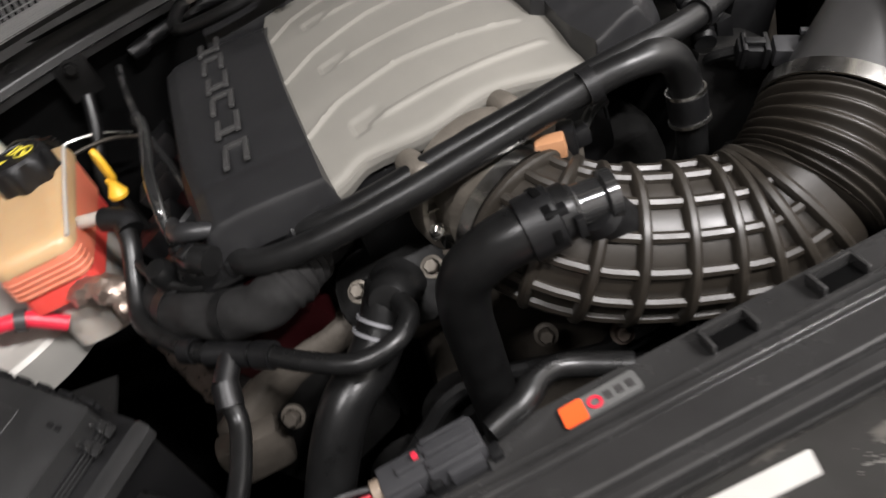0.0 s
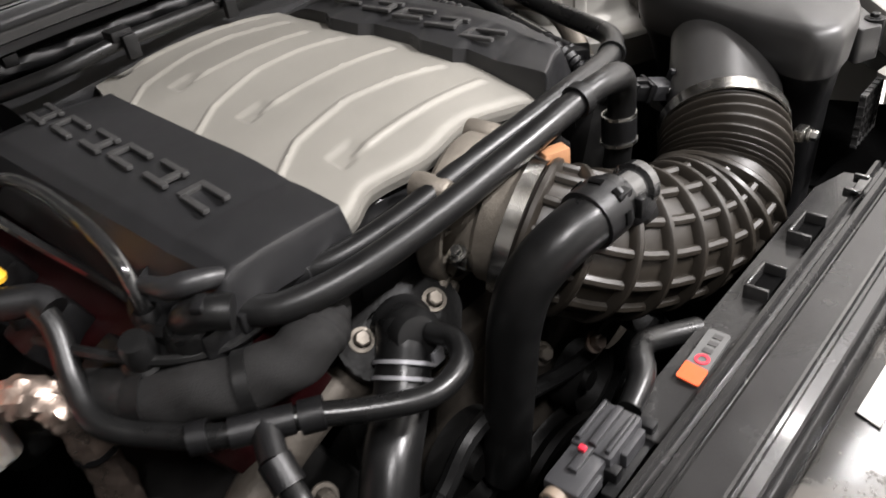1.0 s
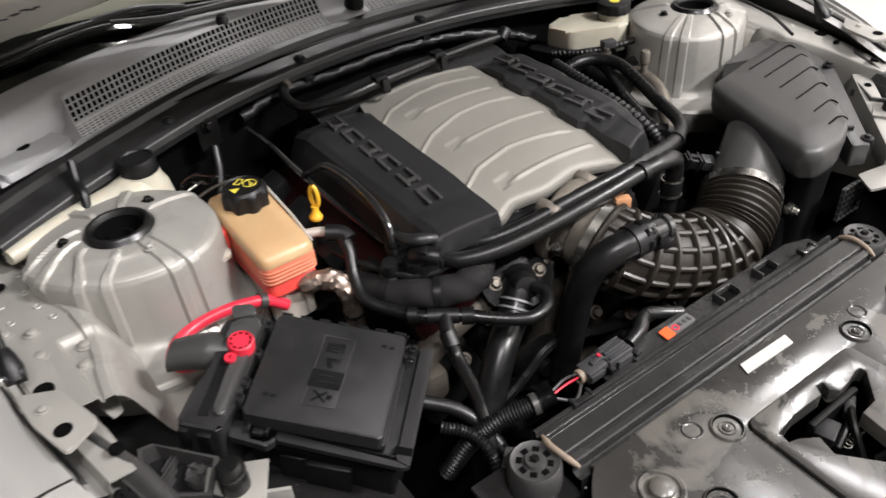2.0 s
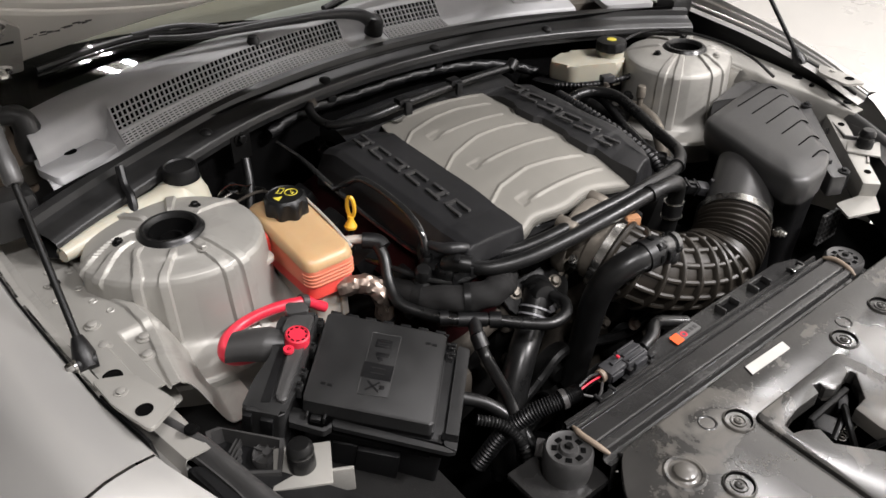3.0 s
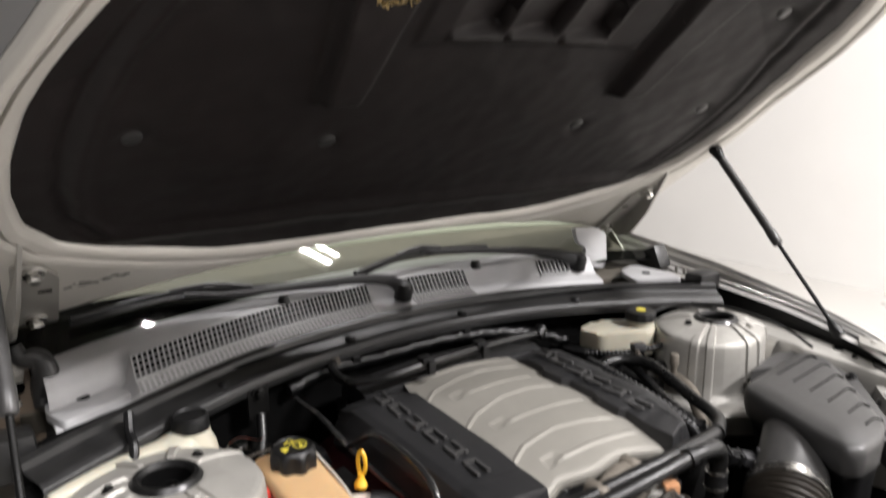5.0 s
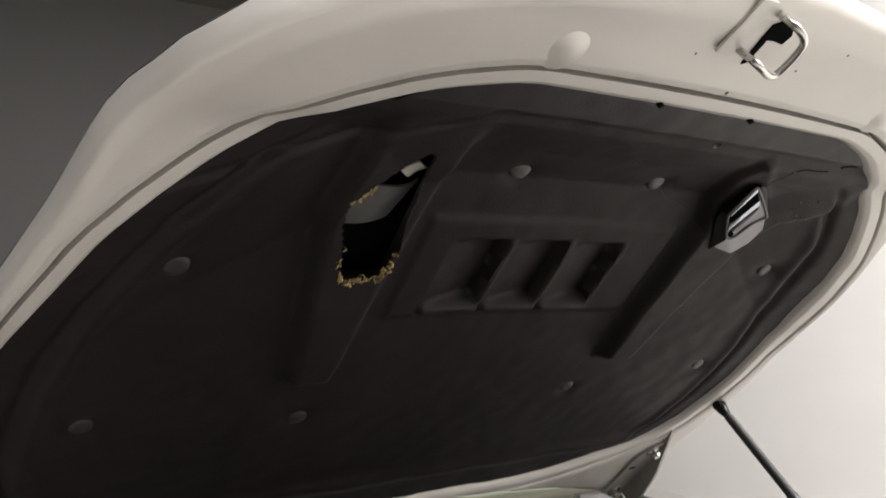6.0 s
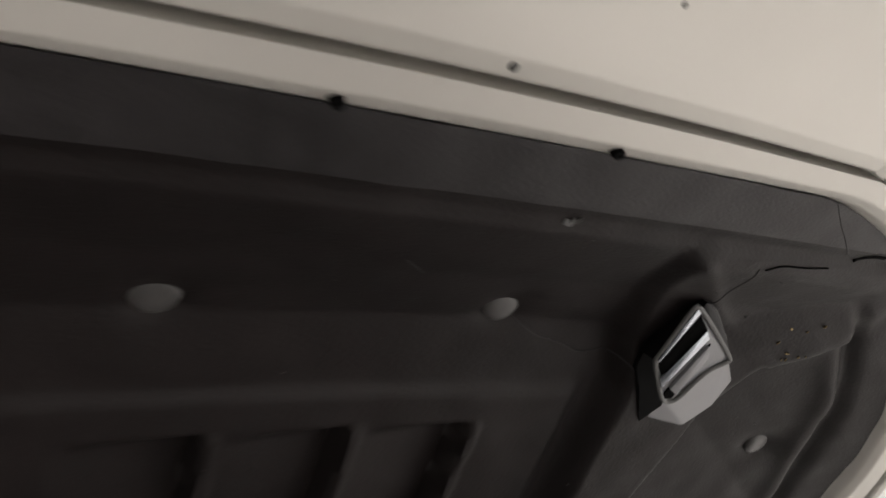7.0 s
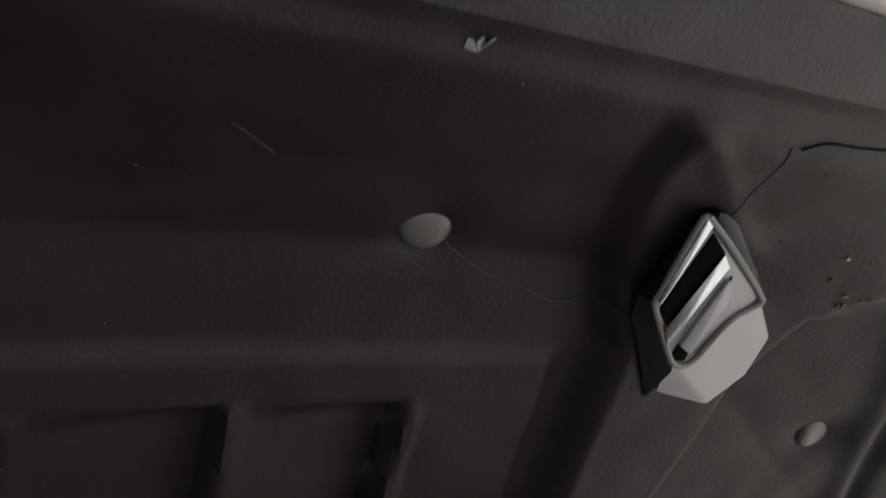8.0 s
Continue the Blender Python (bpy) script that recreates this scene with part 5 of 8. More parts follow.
    dr = part("dried_drops", bm, DUST, sup, "dried water drops and grit")
    dr["kind"] = "stuff"
    # latch deep in the opening
    latch = thing("hood_latch", (0.0, -0.66, 0.70), "black and steel hood latch in the cover opening", "hood latch")
    part("plate", box((0.0, -0.640, 0.728), (0.085, 0.008, 0.050), 0.003), DARK_STEEL, latch, "dark latch plate")
    part("bracket", join(box((-0.028, -0.652, 0.742), (0.030, 0.022, 0.012), 0.003, Matrix.Rotation(0.3, 3, "Z")), box((0.020, -0.648, 0.744), (0.030, 0.012, 0.010), 0.003, Matrix.Rotation(0.5, 3, "Z"))), BLACK_PLASTIC, latch, "black latch bracket")
    part("hook", hose([(-0.012, -0.690, 0.720), (-0.006, -0.672, 0.742), (0.006, -0.658, 0.750), (0.020, -0.650, 0.744)], 0.0042, 8, 6), DARK_STEEL, latch, "worn steel catch hook")
    part("lever", hose([(-0.030, -0.668, 0.732), (-0.008, -0.662, 0.740), (0.016, -0.654, 0.738)], 0.0036, 8, 6), DARK_STEEL, latch, "dark lever edge")
    part("spring", hose([(-0.018 + 0.0045 * math.cos(i * 0.9) + 0.0005 * i, -0.672 + 0.0045 * math.sin(i * 0.9), 0.728 + 0.0003 * i) for i in range(44)], 0.0010, 6, 2), STEEL, latch, "coil spring")
    part("cable", hose([(-0.010, -0.700, 0.730), (0.004, -0.712, 0.748), (0.040, -0.728, 0.756), (0.09, -0.745, 0.752), (0.16, -0.77, 0.74)], 0.0042, 8, 8), RUBBER, latch, "black release cable")
    # near-black floor gives the opening its depth of shade by colour
    part("recess", box((0.0, -0.69, 0.690), (0.22, 0.19, 0.006), 0.001), VOID, latch, "near-black floor for the shade in the recess")
    # radiator and its ribbed top rail
    rad = thing("radiator", (0, -0.49, 0.55), "black plastic radiator tank with a ribbed top rail", "radiator")
    prof = [(-0.458, 0.700), (-0.458, 0.748), (-0.4595, 0.7515), (-0.4625, 0.7520), (-0.4640, 0.7495), (-0.4645, 0.7455), (-0.4690, 0.7455), (-0.4700, 0.7520), (-0.4715, 0.7545), (-0.4755, 0.7550), (-0.4770, 0.7530), (-0.4780, 0.7500),
            (-0.4800, 0.7500), (-0.4810, 0.7555), (-0.4830, 0.7570), (-0.5060, 0.7590), (-0.5075, 0.7575), (-0.5085, 0.7535), (-0.5105, 0.7535), (-0.5115, 0.7570), (-0.5130, 0.7580), (-0.5200, 0.7580), (-0.5215, 0.7560), (-0.5225, 0.7440), (-0.5290, 0.7420), (-0.5350, 0.7440), (-0.5365, 0.7000)]

    def rail(u, v):
        q = v * (len(prof) - 1)
        i = list(range(len(prof)))
        return Vector((-0.276 + 0.552 * u, lerp(i, [p[0] for p in prof], q), lerp(i, [p[1] for p in prof], q)))
    part("top_rail", grid(30, (len(prof) - 1) * 2, rail), RAIL_BLACK, rad, "", 25)
    part("core", box((0, -0.50, 0.56), (0.60, 0.05, 0.30), 0.004), VOID, rad)
    for sx in (-1, 1):
        part("end_clip", hose([(sx * 0.276, -0.474, 0.756), (sx * 0.280, -0.490, 0.760), (sx * 0.277, -0.512, 0.759), (sx * 0.272, -0.528, 0.755)], lambda s: lerp([0, 0.2, 0.8, 1], [0.0022, 0.0040, 0.0036, 0.0022], s), 10, 6), PRIMER, rad, "dull tan plastic end clip")
    for x in (-0.205, 0.222):
        part("clip", join(box((x, -0.4635, 0.7545), (0.030, 0.008, 0.004), 0.001), box((x - 0.013, -0.4600, 0.7540), (0.004, 0.012, 0.008), 0.001), box((x + 0.013, -0.4600, 0.7540), (0.004, 0.012, 0.008), 0.001)), GLOSS_PIPE, rad, "glossy black retaining clip")
    # shroud flange with its windows and the warning label
    part("shroud_flange", grid(40, 6, lambda u, v: Vector((-0.105 + 0.365 * u, -0.4575 + lerp([0, 0.1, 0.9, 1], [0.018, 0.030, 0.030, 0.018], u) * v, 0.7440 - 0.002 * v)), thick=(0, 0, -0.012)), RAIL_BLACK, rad, "grey-black fan shroud flange", 30)
    for x in (0.068, 0.148):
        part("window_frame", join(box((x, -0.4400, 0.7440), (0.034, 0.003, 0.022), 0.001), box((x - 0.016, -0.4480, 0.7440), (0.003, 0.018, 0.022), 0.001), box((x + 0.016, -0.4480, 0.7440), (0.003, 0.018, 0.022), 0.001)), RAIL_BLACK, rad, "raised clip window")
        part("window", box((x, -0.4490, 0.7452), (0.029, 0.014, 0.003), 0.0005), VOID, rad, "dark window")
    warn = part("warning_label", slab(rounded([(-0.052, -0.4545), (0.004, -0.4520), (0.004, -0.4360), (-0.050, -0.4385)], 0.003), 0.7410, 0.7462), GREY_LABEL, rad, "grey warning label with an orange end")
    part("orange_field", slab(rounded([(-0.0525, -0.4550), (-0.0360, -0.4545), (-0.0345, -0.4376), (-0.0510, -0.4384)], 0.002), 0.7458, 0.7468), ORANGE, warn, "orange warning field")
    part("red_sign", lathe([(0.0030, 0), (0.0052, 0), (0.0052, 0.0006), (0.0030, 0.0006)], (-0.028, -0.4460, 0.7463), (0, 0, 1), 20), RED, warn, "small red ring sign")
    for i in range(3):
        part("pictogram", box((-0.0185 + 0.008 * i, -0.4452, 0.7465), (0.0045, 0.0065, 0.0008), 0.0), PIN, warn, "pale bar")
    part("fan_shroud", grid(24, 10, lambda u, v: Vector((-0.27 + 0.54 * u, -0.450 + 0.03 * v, 0.725 - 0.32 * v)), thick=(0, -0.004, 0)), BLACK_PLASTIC, rad, "black fan shroud")
    for sx in (-1, 1):
        c = Vector((sx * 0.304, -0.494, 0.742))
        mt = thing("radiator_mount", tuple(c), "round black rubber radiator mount with spoke slots", "radiator mount", "radiator mounts")
        part("cushion", lathe([(0, 0.018), (0.010, 0.018), (0.012, 0.0135), (0.021, 0.0135), (0.026, 0.016), (0.029, 0.012), (0.030, -0.012), (0.027, -0.03)], c, (0, 0, 1), 36), SATIN_PLASTIC, mt)
        for k in range(8):
            a = 2 * math.pi * k / 8
            part("slot", box(tuple(c + Vector((math.cos(a) * 0.0165, math.sin(a) * 0.0165, 0.0138))), (0.006, 0.0075, 0.0014), 0.0004, Matrix.Rotation(a, 3, "Z")), VOID, mt)
        part("stud", lathe([(0, 0.022), (0.004, 0.022), (0.0055, 0.019)], c, (0, 0, 1), 6), DARK_STEEL, mt)
        part("bracket", box(tuple(c + Vector((0.012 * sx, 0.0, -0.03))), (0.09, 0.08, 0.012), 0.003), RAIL_BLACK, mt)


build_body()
build_cowl()
build_front()


def bump_stops():
    for sx in (-1, 1):
        c = Vector((sx * 0.572, -0.368, 0.805))
        b = thing("headlight_bracket", tuple(c), "pale silver headlight bracket with a black rubber stop", "bracket", "headlight brackets")
        part("plate", box(tuple(c + Vector((0, 0, 0.004))), (0.060, 0.055, 0.004), 0.0015, Matrix.Rotation(radians(28 * sx), 3, "Z")), SILVER_BAY, b)
        part("leg", box(tuple(c + Vector((-0.02 * sx, -0.02, -0.015))), (0.05, 0.004, 0.034), 0.001, Matrix.Rotation(radians(28 * sx), 3, "Z")), SILVER_BAY, b)
        part("rubber_stop", lathe([(0, 0.040), (0.010, 0.039), (0.0135, 0.034), (0.0145, 0.028), (0.0125, 0.024), (0.0145, 0.018), (0.0145, 0.004)], c, (0, 0, 1), 24), RUBBER, b, "black rubber bump stop")
        h = thing("headlight_housing", (sx * 0.60, -0.47, 0.79), "black plastic headlight housing edge", "headlight", "headlights")
        m = None if sx > 0 else Matrix.Diagonal((-1, 1, 1))
        part("shell", slab(rounded([(0.672, -0.300), (0.640, -0.330), (0.600, -0.355), (0.470, -0.52), (0.38, -0.66), (0.44, -0.70), (0.55, -0.58), (0.640, -0.420)], 0.015), 0.70, 0.80, 0.006, m,
                           top=lambda x, y: 0.818 + 0.16 * (y + 0.33)), BLACK_PLASTIC, h)
        edge = [(0.634, -0.270), (0.620, -0.272), (0.572, -0.331), (0.596, -0.368), (0.622, -0.350), (0.638, -0.285)]
        part("tray", holed_plate([(sx * x, y) for x, y in edge], [(sx * (0.606 + (x - 0.606) * 0.86), -0.318 + (y + 0.318) * 0.90) for x, y in edge], 0.818, 0.024), SATIN_PLASTIC, h, "open black tray rim", 30)
        part("tray_floor", slab([(x, y) for x, y in edge], 0.792, 0.797, 0.0, m), BLACK_PLASTIC, h, "black tray floor")
        hub = Vector((sx * 0.591, -0.325, 0.797))
        part("tray_hub", lathe([(0, 0.010), (0.005, 0.010), (0.006, 0.006), (0.014, 0.005), (0.0155, 0.008), (0.017, 0.005), (0.017, 0.0)], hub, (0, 0, 1), 24), SATIN_PLASTIC, h, "round spoked hub")
        for k in range(6):
            a = k * math.pi / 3
            part("tray_rib", box(tuple(hub + Vector((math.cos(a) * 0.011, math.sin(a) * 0.011, 0.006))), (0.012, 0.0016, 0.006), 0.0, Matrix.Rotation(a, 3, "Z")), SATIN_PLASTIC, h)
        for k in range(4):
            part("tray_rib", box((sx * (0.612 + 0.005 * k), -0.292 - 0.010 * k, 0.801), (0.030, 0.0016, 0.012), 0.0, Matrix.Rotation(radians(-40 * sx), 3, "Z")), SATIN_PLASTIC, h)
        # curved trim plate between the fender gap and the tray
        inner_y, inner_x, outer_x = [-0.60, -0.53, -0.43, -0.355, -0.298, -0.240, -0.232], [0.47, 0.525, 0.590, 0.617, 0.632, 0.660, 0.674], [0.53, 0.585, 0.626, 0.642, 0.660, 0.6775, 0.6785]

        def trim(u, v, sx=sx):
            y = -0.60 + 0.368 * u
            k = lerp(inner_y, inner_x, y) + (lerp(inner_y, outer_x, y) - lerp(inner_y, inner_x, y)) * v
            return Vector((sx * k, y, lerp([-0.60, -0.43, -0.33, -0.24], [0.755, 0.800, 0.822, 0.836], y) + 0.010 * math.sin(math.pi * min(1.0, v * 1.1)) - 0.012 * step(0.15, 0.0, v)))
        part("trim_strip", grid(40, 14, trim, thick=(0, 0, -0.010)), SATIN_PLASTIC, h, "curved black trim plate")


bump_stops()


# ---------------------------------------------------------------- engine
def build_engine():
    eng = thing("engine", (0, 0, 0.5), "dark engine block with pulleys under the cover", "engine")
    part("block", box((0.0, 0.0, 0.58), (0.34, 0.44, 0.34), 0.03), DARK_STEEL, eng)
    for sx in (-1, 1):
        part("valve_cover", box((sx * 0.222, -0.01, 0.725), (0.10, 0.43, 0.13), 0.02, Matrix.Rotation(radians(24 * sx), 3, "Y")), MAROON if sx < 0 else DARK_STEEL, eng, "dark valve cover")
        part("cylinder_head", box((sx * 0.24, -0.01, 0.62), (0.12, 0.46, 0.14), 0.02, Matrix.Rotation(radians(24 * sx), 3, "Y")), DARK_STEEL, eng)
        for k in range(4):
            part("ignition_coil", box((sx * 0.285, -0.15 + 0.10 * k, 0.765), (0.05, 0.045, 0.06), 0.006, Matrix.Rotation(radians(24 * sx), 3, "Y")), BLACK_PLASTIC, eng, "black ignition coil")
    part("intake_manifold", box((0, -0.02, 0.775), (0.25, 0.40, 0.10), 0.03), BLACK_PLASTIC, eng, "black intake manifold")
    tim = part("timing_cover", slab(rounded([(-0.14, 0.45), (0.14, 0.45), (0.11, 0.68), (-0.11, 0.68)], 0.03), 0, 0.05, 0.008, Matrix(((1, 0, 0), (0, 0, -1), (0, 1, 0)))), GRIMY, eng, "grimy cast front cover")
    for v in tim.data.vertices:
        v.co.y -= 0.215
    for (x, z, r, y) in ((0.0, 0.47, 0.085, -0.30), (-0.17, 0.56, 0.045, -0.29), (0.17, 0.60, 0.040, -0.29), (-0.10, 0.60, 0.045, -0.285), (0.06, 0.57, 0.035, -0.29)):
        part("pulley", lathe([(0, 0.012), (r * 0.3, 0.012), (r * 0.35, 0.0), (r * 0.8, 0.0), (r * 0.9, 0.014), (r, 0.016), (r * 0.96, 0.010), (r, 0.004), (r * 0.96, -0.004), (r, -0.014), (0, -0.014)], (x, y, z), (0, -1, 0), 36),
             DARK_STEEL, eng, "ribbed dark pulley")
    belt = [(-0.15, -0.30, 0.62), (-0.205, -0.30, 0.56), (-0.08, -0.30, 0.44), (0.0, -0.30, 0.388), (0.085, -0.30, 0.46), (0.205, -0.30, 0.59), (0.17, -0.30, 0.637), (0.06, -0.30, 0.605), (-0.09, -0.30, 0.652), (-0.15, -0.30, 0.62)]
    part("belt", hose(belt, 0.008, 8, 8), RUBBER, eng, "black drive belt")
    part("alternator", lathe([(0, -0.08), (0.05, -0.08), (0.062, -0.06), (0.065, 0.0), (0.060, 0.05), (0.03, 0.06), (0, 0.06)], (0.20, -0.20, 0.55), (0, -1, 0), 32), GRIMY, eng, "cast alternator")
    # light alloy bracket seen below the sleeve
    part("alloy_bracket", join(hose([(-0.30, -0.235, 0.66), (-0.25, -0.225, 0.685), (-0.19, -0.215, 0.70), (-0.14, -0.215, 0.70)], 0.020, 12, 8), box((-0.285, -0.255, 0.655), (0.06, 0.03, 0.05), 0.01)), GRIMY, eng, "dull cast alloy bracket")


build_engine()


def cover_z(x, y):
    """Crown of the grey middle panel."""
    return 0.8665 - 0.75 * x * x + 0.025 * y - 1.1 * max(0.0, -0.08 - y) ** 2


# beads of the middle panel: across, back to front, with the place of each at three points
RIBS_FULL = (([-0.125, -0.085, -0.018, 0.038, 0.087], [-0.146, -0.124, -0.113, -0.119, -0.129]),
             ([-0.125, -0.083, -0.017, 0.038, 0.091], [-0.036, -0.008, 0.013, 0.016, 0.010]),
             ([-0.117, -0.089, -0.024, 0.030, 0.095], [0.078, 0.100, 0.114, 0.115, 0.108]))
RIBS_SHORT = ((-0.170, -0.074, 0.100), (-0.056, -0.074, 0.102), (0.060, -0.068, 0.090), (0.152, -0.080, 0.110))


def cover_relief(x, y):
    """Raised beads across the panel and the sunken pads at the start of the short ones."""
    o = 0.0
    for xs, ys in RIBS_FULL:
        if xs[0] <= x <= xs[-1] + 0.01:
            d = y - lerp(xs, ys, x)
            o += 0.0032 * math.exp(-(d / 0.0030) ** 2) * step(xs[-1] + 0.010, xs[-1] - 0.004, x)
    for r, a, b in RIBS_SHORT:
        k = step(a, a + 0.010, x) * step(b, b - 0.012, x)
        d = y - r + 0.35 * (x - 0.03) ** 2
        o += 0.0030 * k * math.exp(-(d / 0.0029) ** 2)
        o -= 0.0022 * step(a - 0.012, a - 0.008, x) * step(a + 0.024, a + 0.010, x) * step(-0.006, 0.000, d) * step(0.020, 0.012, d)
    return o


def build_cover():
    cov = thing("engine_cover", (0, 0, 0.80), "engine cover with a warm silver middle and black sides", "engine cover")

    def mid(u, v):
        x = -0.121 + 0.242 * u
        front = -0.212 + 0.006 * step(0.110, 0.085, abs(x)) + 0.004 * math.sin(52 * x)
        q = max(0.0, (v - 0.06) / 0.94)
        y = front + (0.190 - front) * q
        x *= 1 - 0.12 * step(0.10, 0.19, y) * (x < 0)
        lip = -0.006 * (1 - min(1.0, v / 0.06)) - 0.0025 * math.exp(-(q / 0.012) ** 2)
        return Vector((x, y - (0.004 if v < 0.06 else 0.0), cover_z(x, y) + cover_relief(x, y) + lip))
    part("middle_panel", grid(120, 200, mid, thick=(0, 0, -0.005)), COVER_GREY, cov, "satin warm silver panel with raised ribs", 60)
    step_y = [-0.215, -0.176, -0.128, -0.121, -0.082, -0.057, -0.002, 0.006, 0.050, 0.072, 0.20]
    step_x = [0.116, 0.110, 0.113, 0.103, 0.103, 0.117, 0.120, 0.108, 0.108, 0.122, 0.120]
    for sx in (-1, 1):
        def side(u, v, sx=sx):
            k = max(0.0, (u - 0.12) / 0.88)
            y = (-0.212 if sx < 0 else -0.205) + (0.362 if sx < 0 else 0.375) * k
            inner = lerp([-0.23, -0.05, 0.10, 0.16], [0.120, 0.1195, 0.116, 0.104], y) if sx < 0 else lerp(step_y, step_x, y)
            outer = lerp([-0.22, -0.10, 0.15], [0.222, 0.232, 0.236], y) if sx < 0 else lerp([-0.21, -0.19, -0.145, 0.0, 0.17], [0.163, 0.180, 0.196, 0.203, 0.210], y)
            i = list(range(10))
            q = [-0.004, 0.0, 0.0025, 0.022, 0.050, 0.70 * (outer - inner), 0.90 * (outer - inner), outer - inner, outer - inner + 0.010, outer - inner + 0.014]
            q = sorted(q)
            w = [-0.030, -0.008, 0.0025, 0.0040, 0.0060, 0.0070, 0.0060, 0.0005, -0.020, -0.050]
            x = inner + lerp(i, q, v * 9)
            z = cover_z(inner, max(y, -0.16)) + lerp(i, w, v * 9) - 0.004 * step(-0.170, -0.225, y) - 0.016 * step(0.10, 0.16, y) + (0.004 if sx < 0 else 0.009)
            t = 1 - min(1.0, u / 0.12)
            x -= 0.014 * t * step(0.16, 0.235, x)
            y -= lerp([0, 0.15, 0.3, 1.0], [0, 0.003, 0.0045, 0.007], t)
            z -= lerp([0, 0.15, 0.3, 1.0], [0, 0.0005, 0.0040, 0.034], t) * (1 - 0.3 * step(0.19, 0.235, x))
            if sx > 0:
                y -= 0.016 * step(0.16, 0.11, x) * (1 - k) ** 3
            return Vector((sx * x, y, z))
        sp = part("side_panel", grid(110, 54, side, thick=(0, 0.004, -0.006)), COVER_BLACK, cov, "satin black side panel", 30)
        # raised plain bars in place of the lettering
        for k in range(6):
            y = 0.112 - 0.0500 * k if sx < 0 else 0.105 - 0.0480 * k
            x = 0.181 if sx < 0 else lerp([-0.14, 0.13], [0.141, 0.161], y)
            z = cover_z(0.12, max(y, -0.16)) + (0.0135 if sx < 0 else 0.0185)
            lean = Matrix.Rotation(radians(4 * sx), 3, "Z")
            part("raised_bar", join(box((sx * (x - 0.010), y, z), (0.0055, 0.038, 0.004), 0.0012, lean), box((sx * (x + 0.009), y - 0.004, z), (0.0055, 0.034, 0.004), 0.0012, lean),
                                    box((sx * x, y + (0.016 if k % 2 else -0.012), z), (0.018, 0.007, 0.004), 0.0012, lean)), SATIN_PLASTIC, sp, "raised dark grey bar")
    part("rear_panel", grid(40, 14, lambda u, v: Vector((-0.185 + 0.39 * u, 0.158 + 0.090 * v, 0.8700 - 0.35 * (-0.20 + 0.40 * u) ** 2 + 0.010 * math.sin(2.6 * v) - 0.016 * v ** 3)), thick=(0, 0, -0.03)), COVER_BLACK, cov, "dark grey rear ledge")
    part("front_gasket", hose([(-0.112, -0.200, 0.808), (-0.070, -0.198, 0.818), (-0.02, -0.196, 0.826), (0.03, -0.196, 0.828), (0.075, -0.198, 0.820), (0.112, -0.202, 0.810)], 0.007, 10, 8), RUBBER, cov, "black foam edge")
    # the oil filler's scalloped corner
    part("corner_arch", hose([(-0.252, -0.165, 0.842), (-0.247, -0.190, 0.846), (-0.232, -0.204, 0.848), (-0.212, -0.208, 0.842)], lambda s: lerp([0, 0.5, 1], [0.006, 0.009, 0.006], s), 10, 6), COVER_BLACK, cov, "rounded cover corner")


build_cover()


def build_throttle():
    tb = thing("throttle_body", (-0.01, -0.23, 0.78), "cast aluminium throttle body on the engine front", "throttle body")
    c = Vector((-0.010, -0.229, 0.785))
    ax = Vector((0.22, -0.95, -0.14)).normalized()
    e1 = ax.cross(Vector((0, 0, 1))).normalized()
    e1 = e1 if e1.x > 0 else -e1
    e2 = e1.cross(ax).normalized()
    e2 = e2 if e2.z > 0 else -e2
    turn = Matrix((e1, ax, e2)).transposed()
    part("flange", lathe([(0.040, -0.014), (0.060, -0.014), (0.0635, -0.010), (0.0635, 0.004), (0.061, 0.008), (0.056, 0.008), (0.055, 0.002), (0.044, 0.002)], c, ax, 56), ALU, tb, "cast flange ring")
    part("barrel", lathe([(0.047, -0.010), (0.047, 0.026), (0.0505, 0.030), (0.0505, 0.052), (0.046, 0.053), (0.042, 0.0)], c, ax, 48), ALU, tb, "cast barrel")
    for k in range(12):
        a = radians(15 + 30 * k)
        d = e1 * math.cos(a) + e2 * math.sin(a)
        part("web", box(tuple(c + d * 0.051 + ax * 0.005), (0.011, 0.010, 0.0028), 0.0006, turn @ Matrix.Rotation(-a, 3, "Y")), ALU, tb, "thin casting web")
    for i, j in ((-1, 1), (1, 1), (-1, -1), (1, -1)):
        p = c + (e1 * i + e2 * j) * 0.0455
        part("flange_bolt", join(lathe([(0, -0.022), (0.0105, -0.022), (0.0115, -0.016), (0.0115, 0.006), (0.0100, 0.008), (0, 0.008)], p, ax, 20), bolt(tuple(p + ax * 0.008), ax, 0.0065, 0.008)), ALU, tb, "bolt boss")
    part("motor_housing", box(tuple(c + e1 * 0.066 - e2 * 0.012 + ax * 0.010), (0.040, 0.050, 0.070), 0.010, turn), ALU, tb, "cast motor housing")
    part("sensor_plug", box((0.040, -0.284, 0.824), (0.022, 0.014, 0.016), 0.002, Matrix.Rotation(radians(-25), 3, "Z")), COPPER, tb, "tan sensor plug")
    part("connector", join(box((0.056, -0.276, 0.818), (0.014, 0.020, 0.024), 0.003, Matrix.Rotation(radians(-25), 3, "Z")), box((0.068, -0.268, 0.812), (0.016, 0.016, 0.016), 0.003)), BLACK_PLASTIC, tb, "black wiring connector")
    part("connector_wire", hose([(0.074, -0.264, 0.812), (0.088, -0.252, 0.815), (0.104, -0.235, 0.808), (0.118, -0.21, 0.79)], 0.0045, 8, 6), RUBBER, tb, "taped wire")


build_throttle()


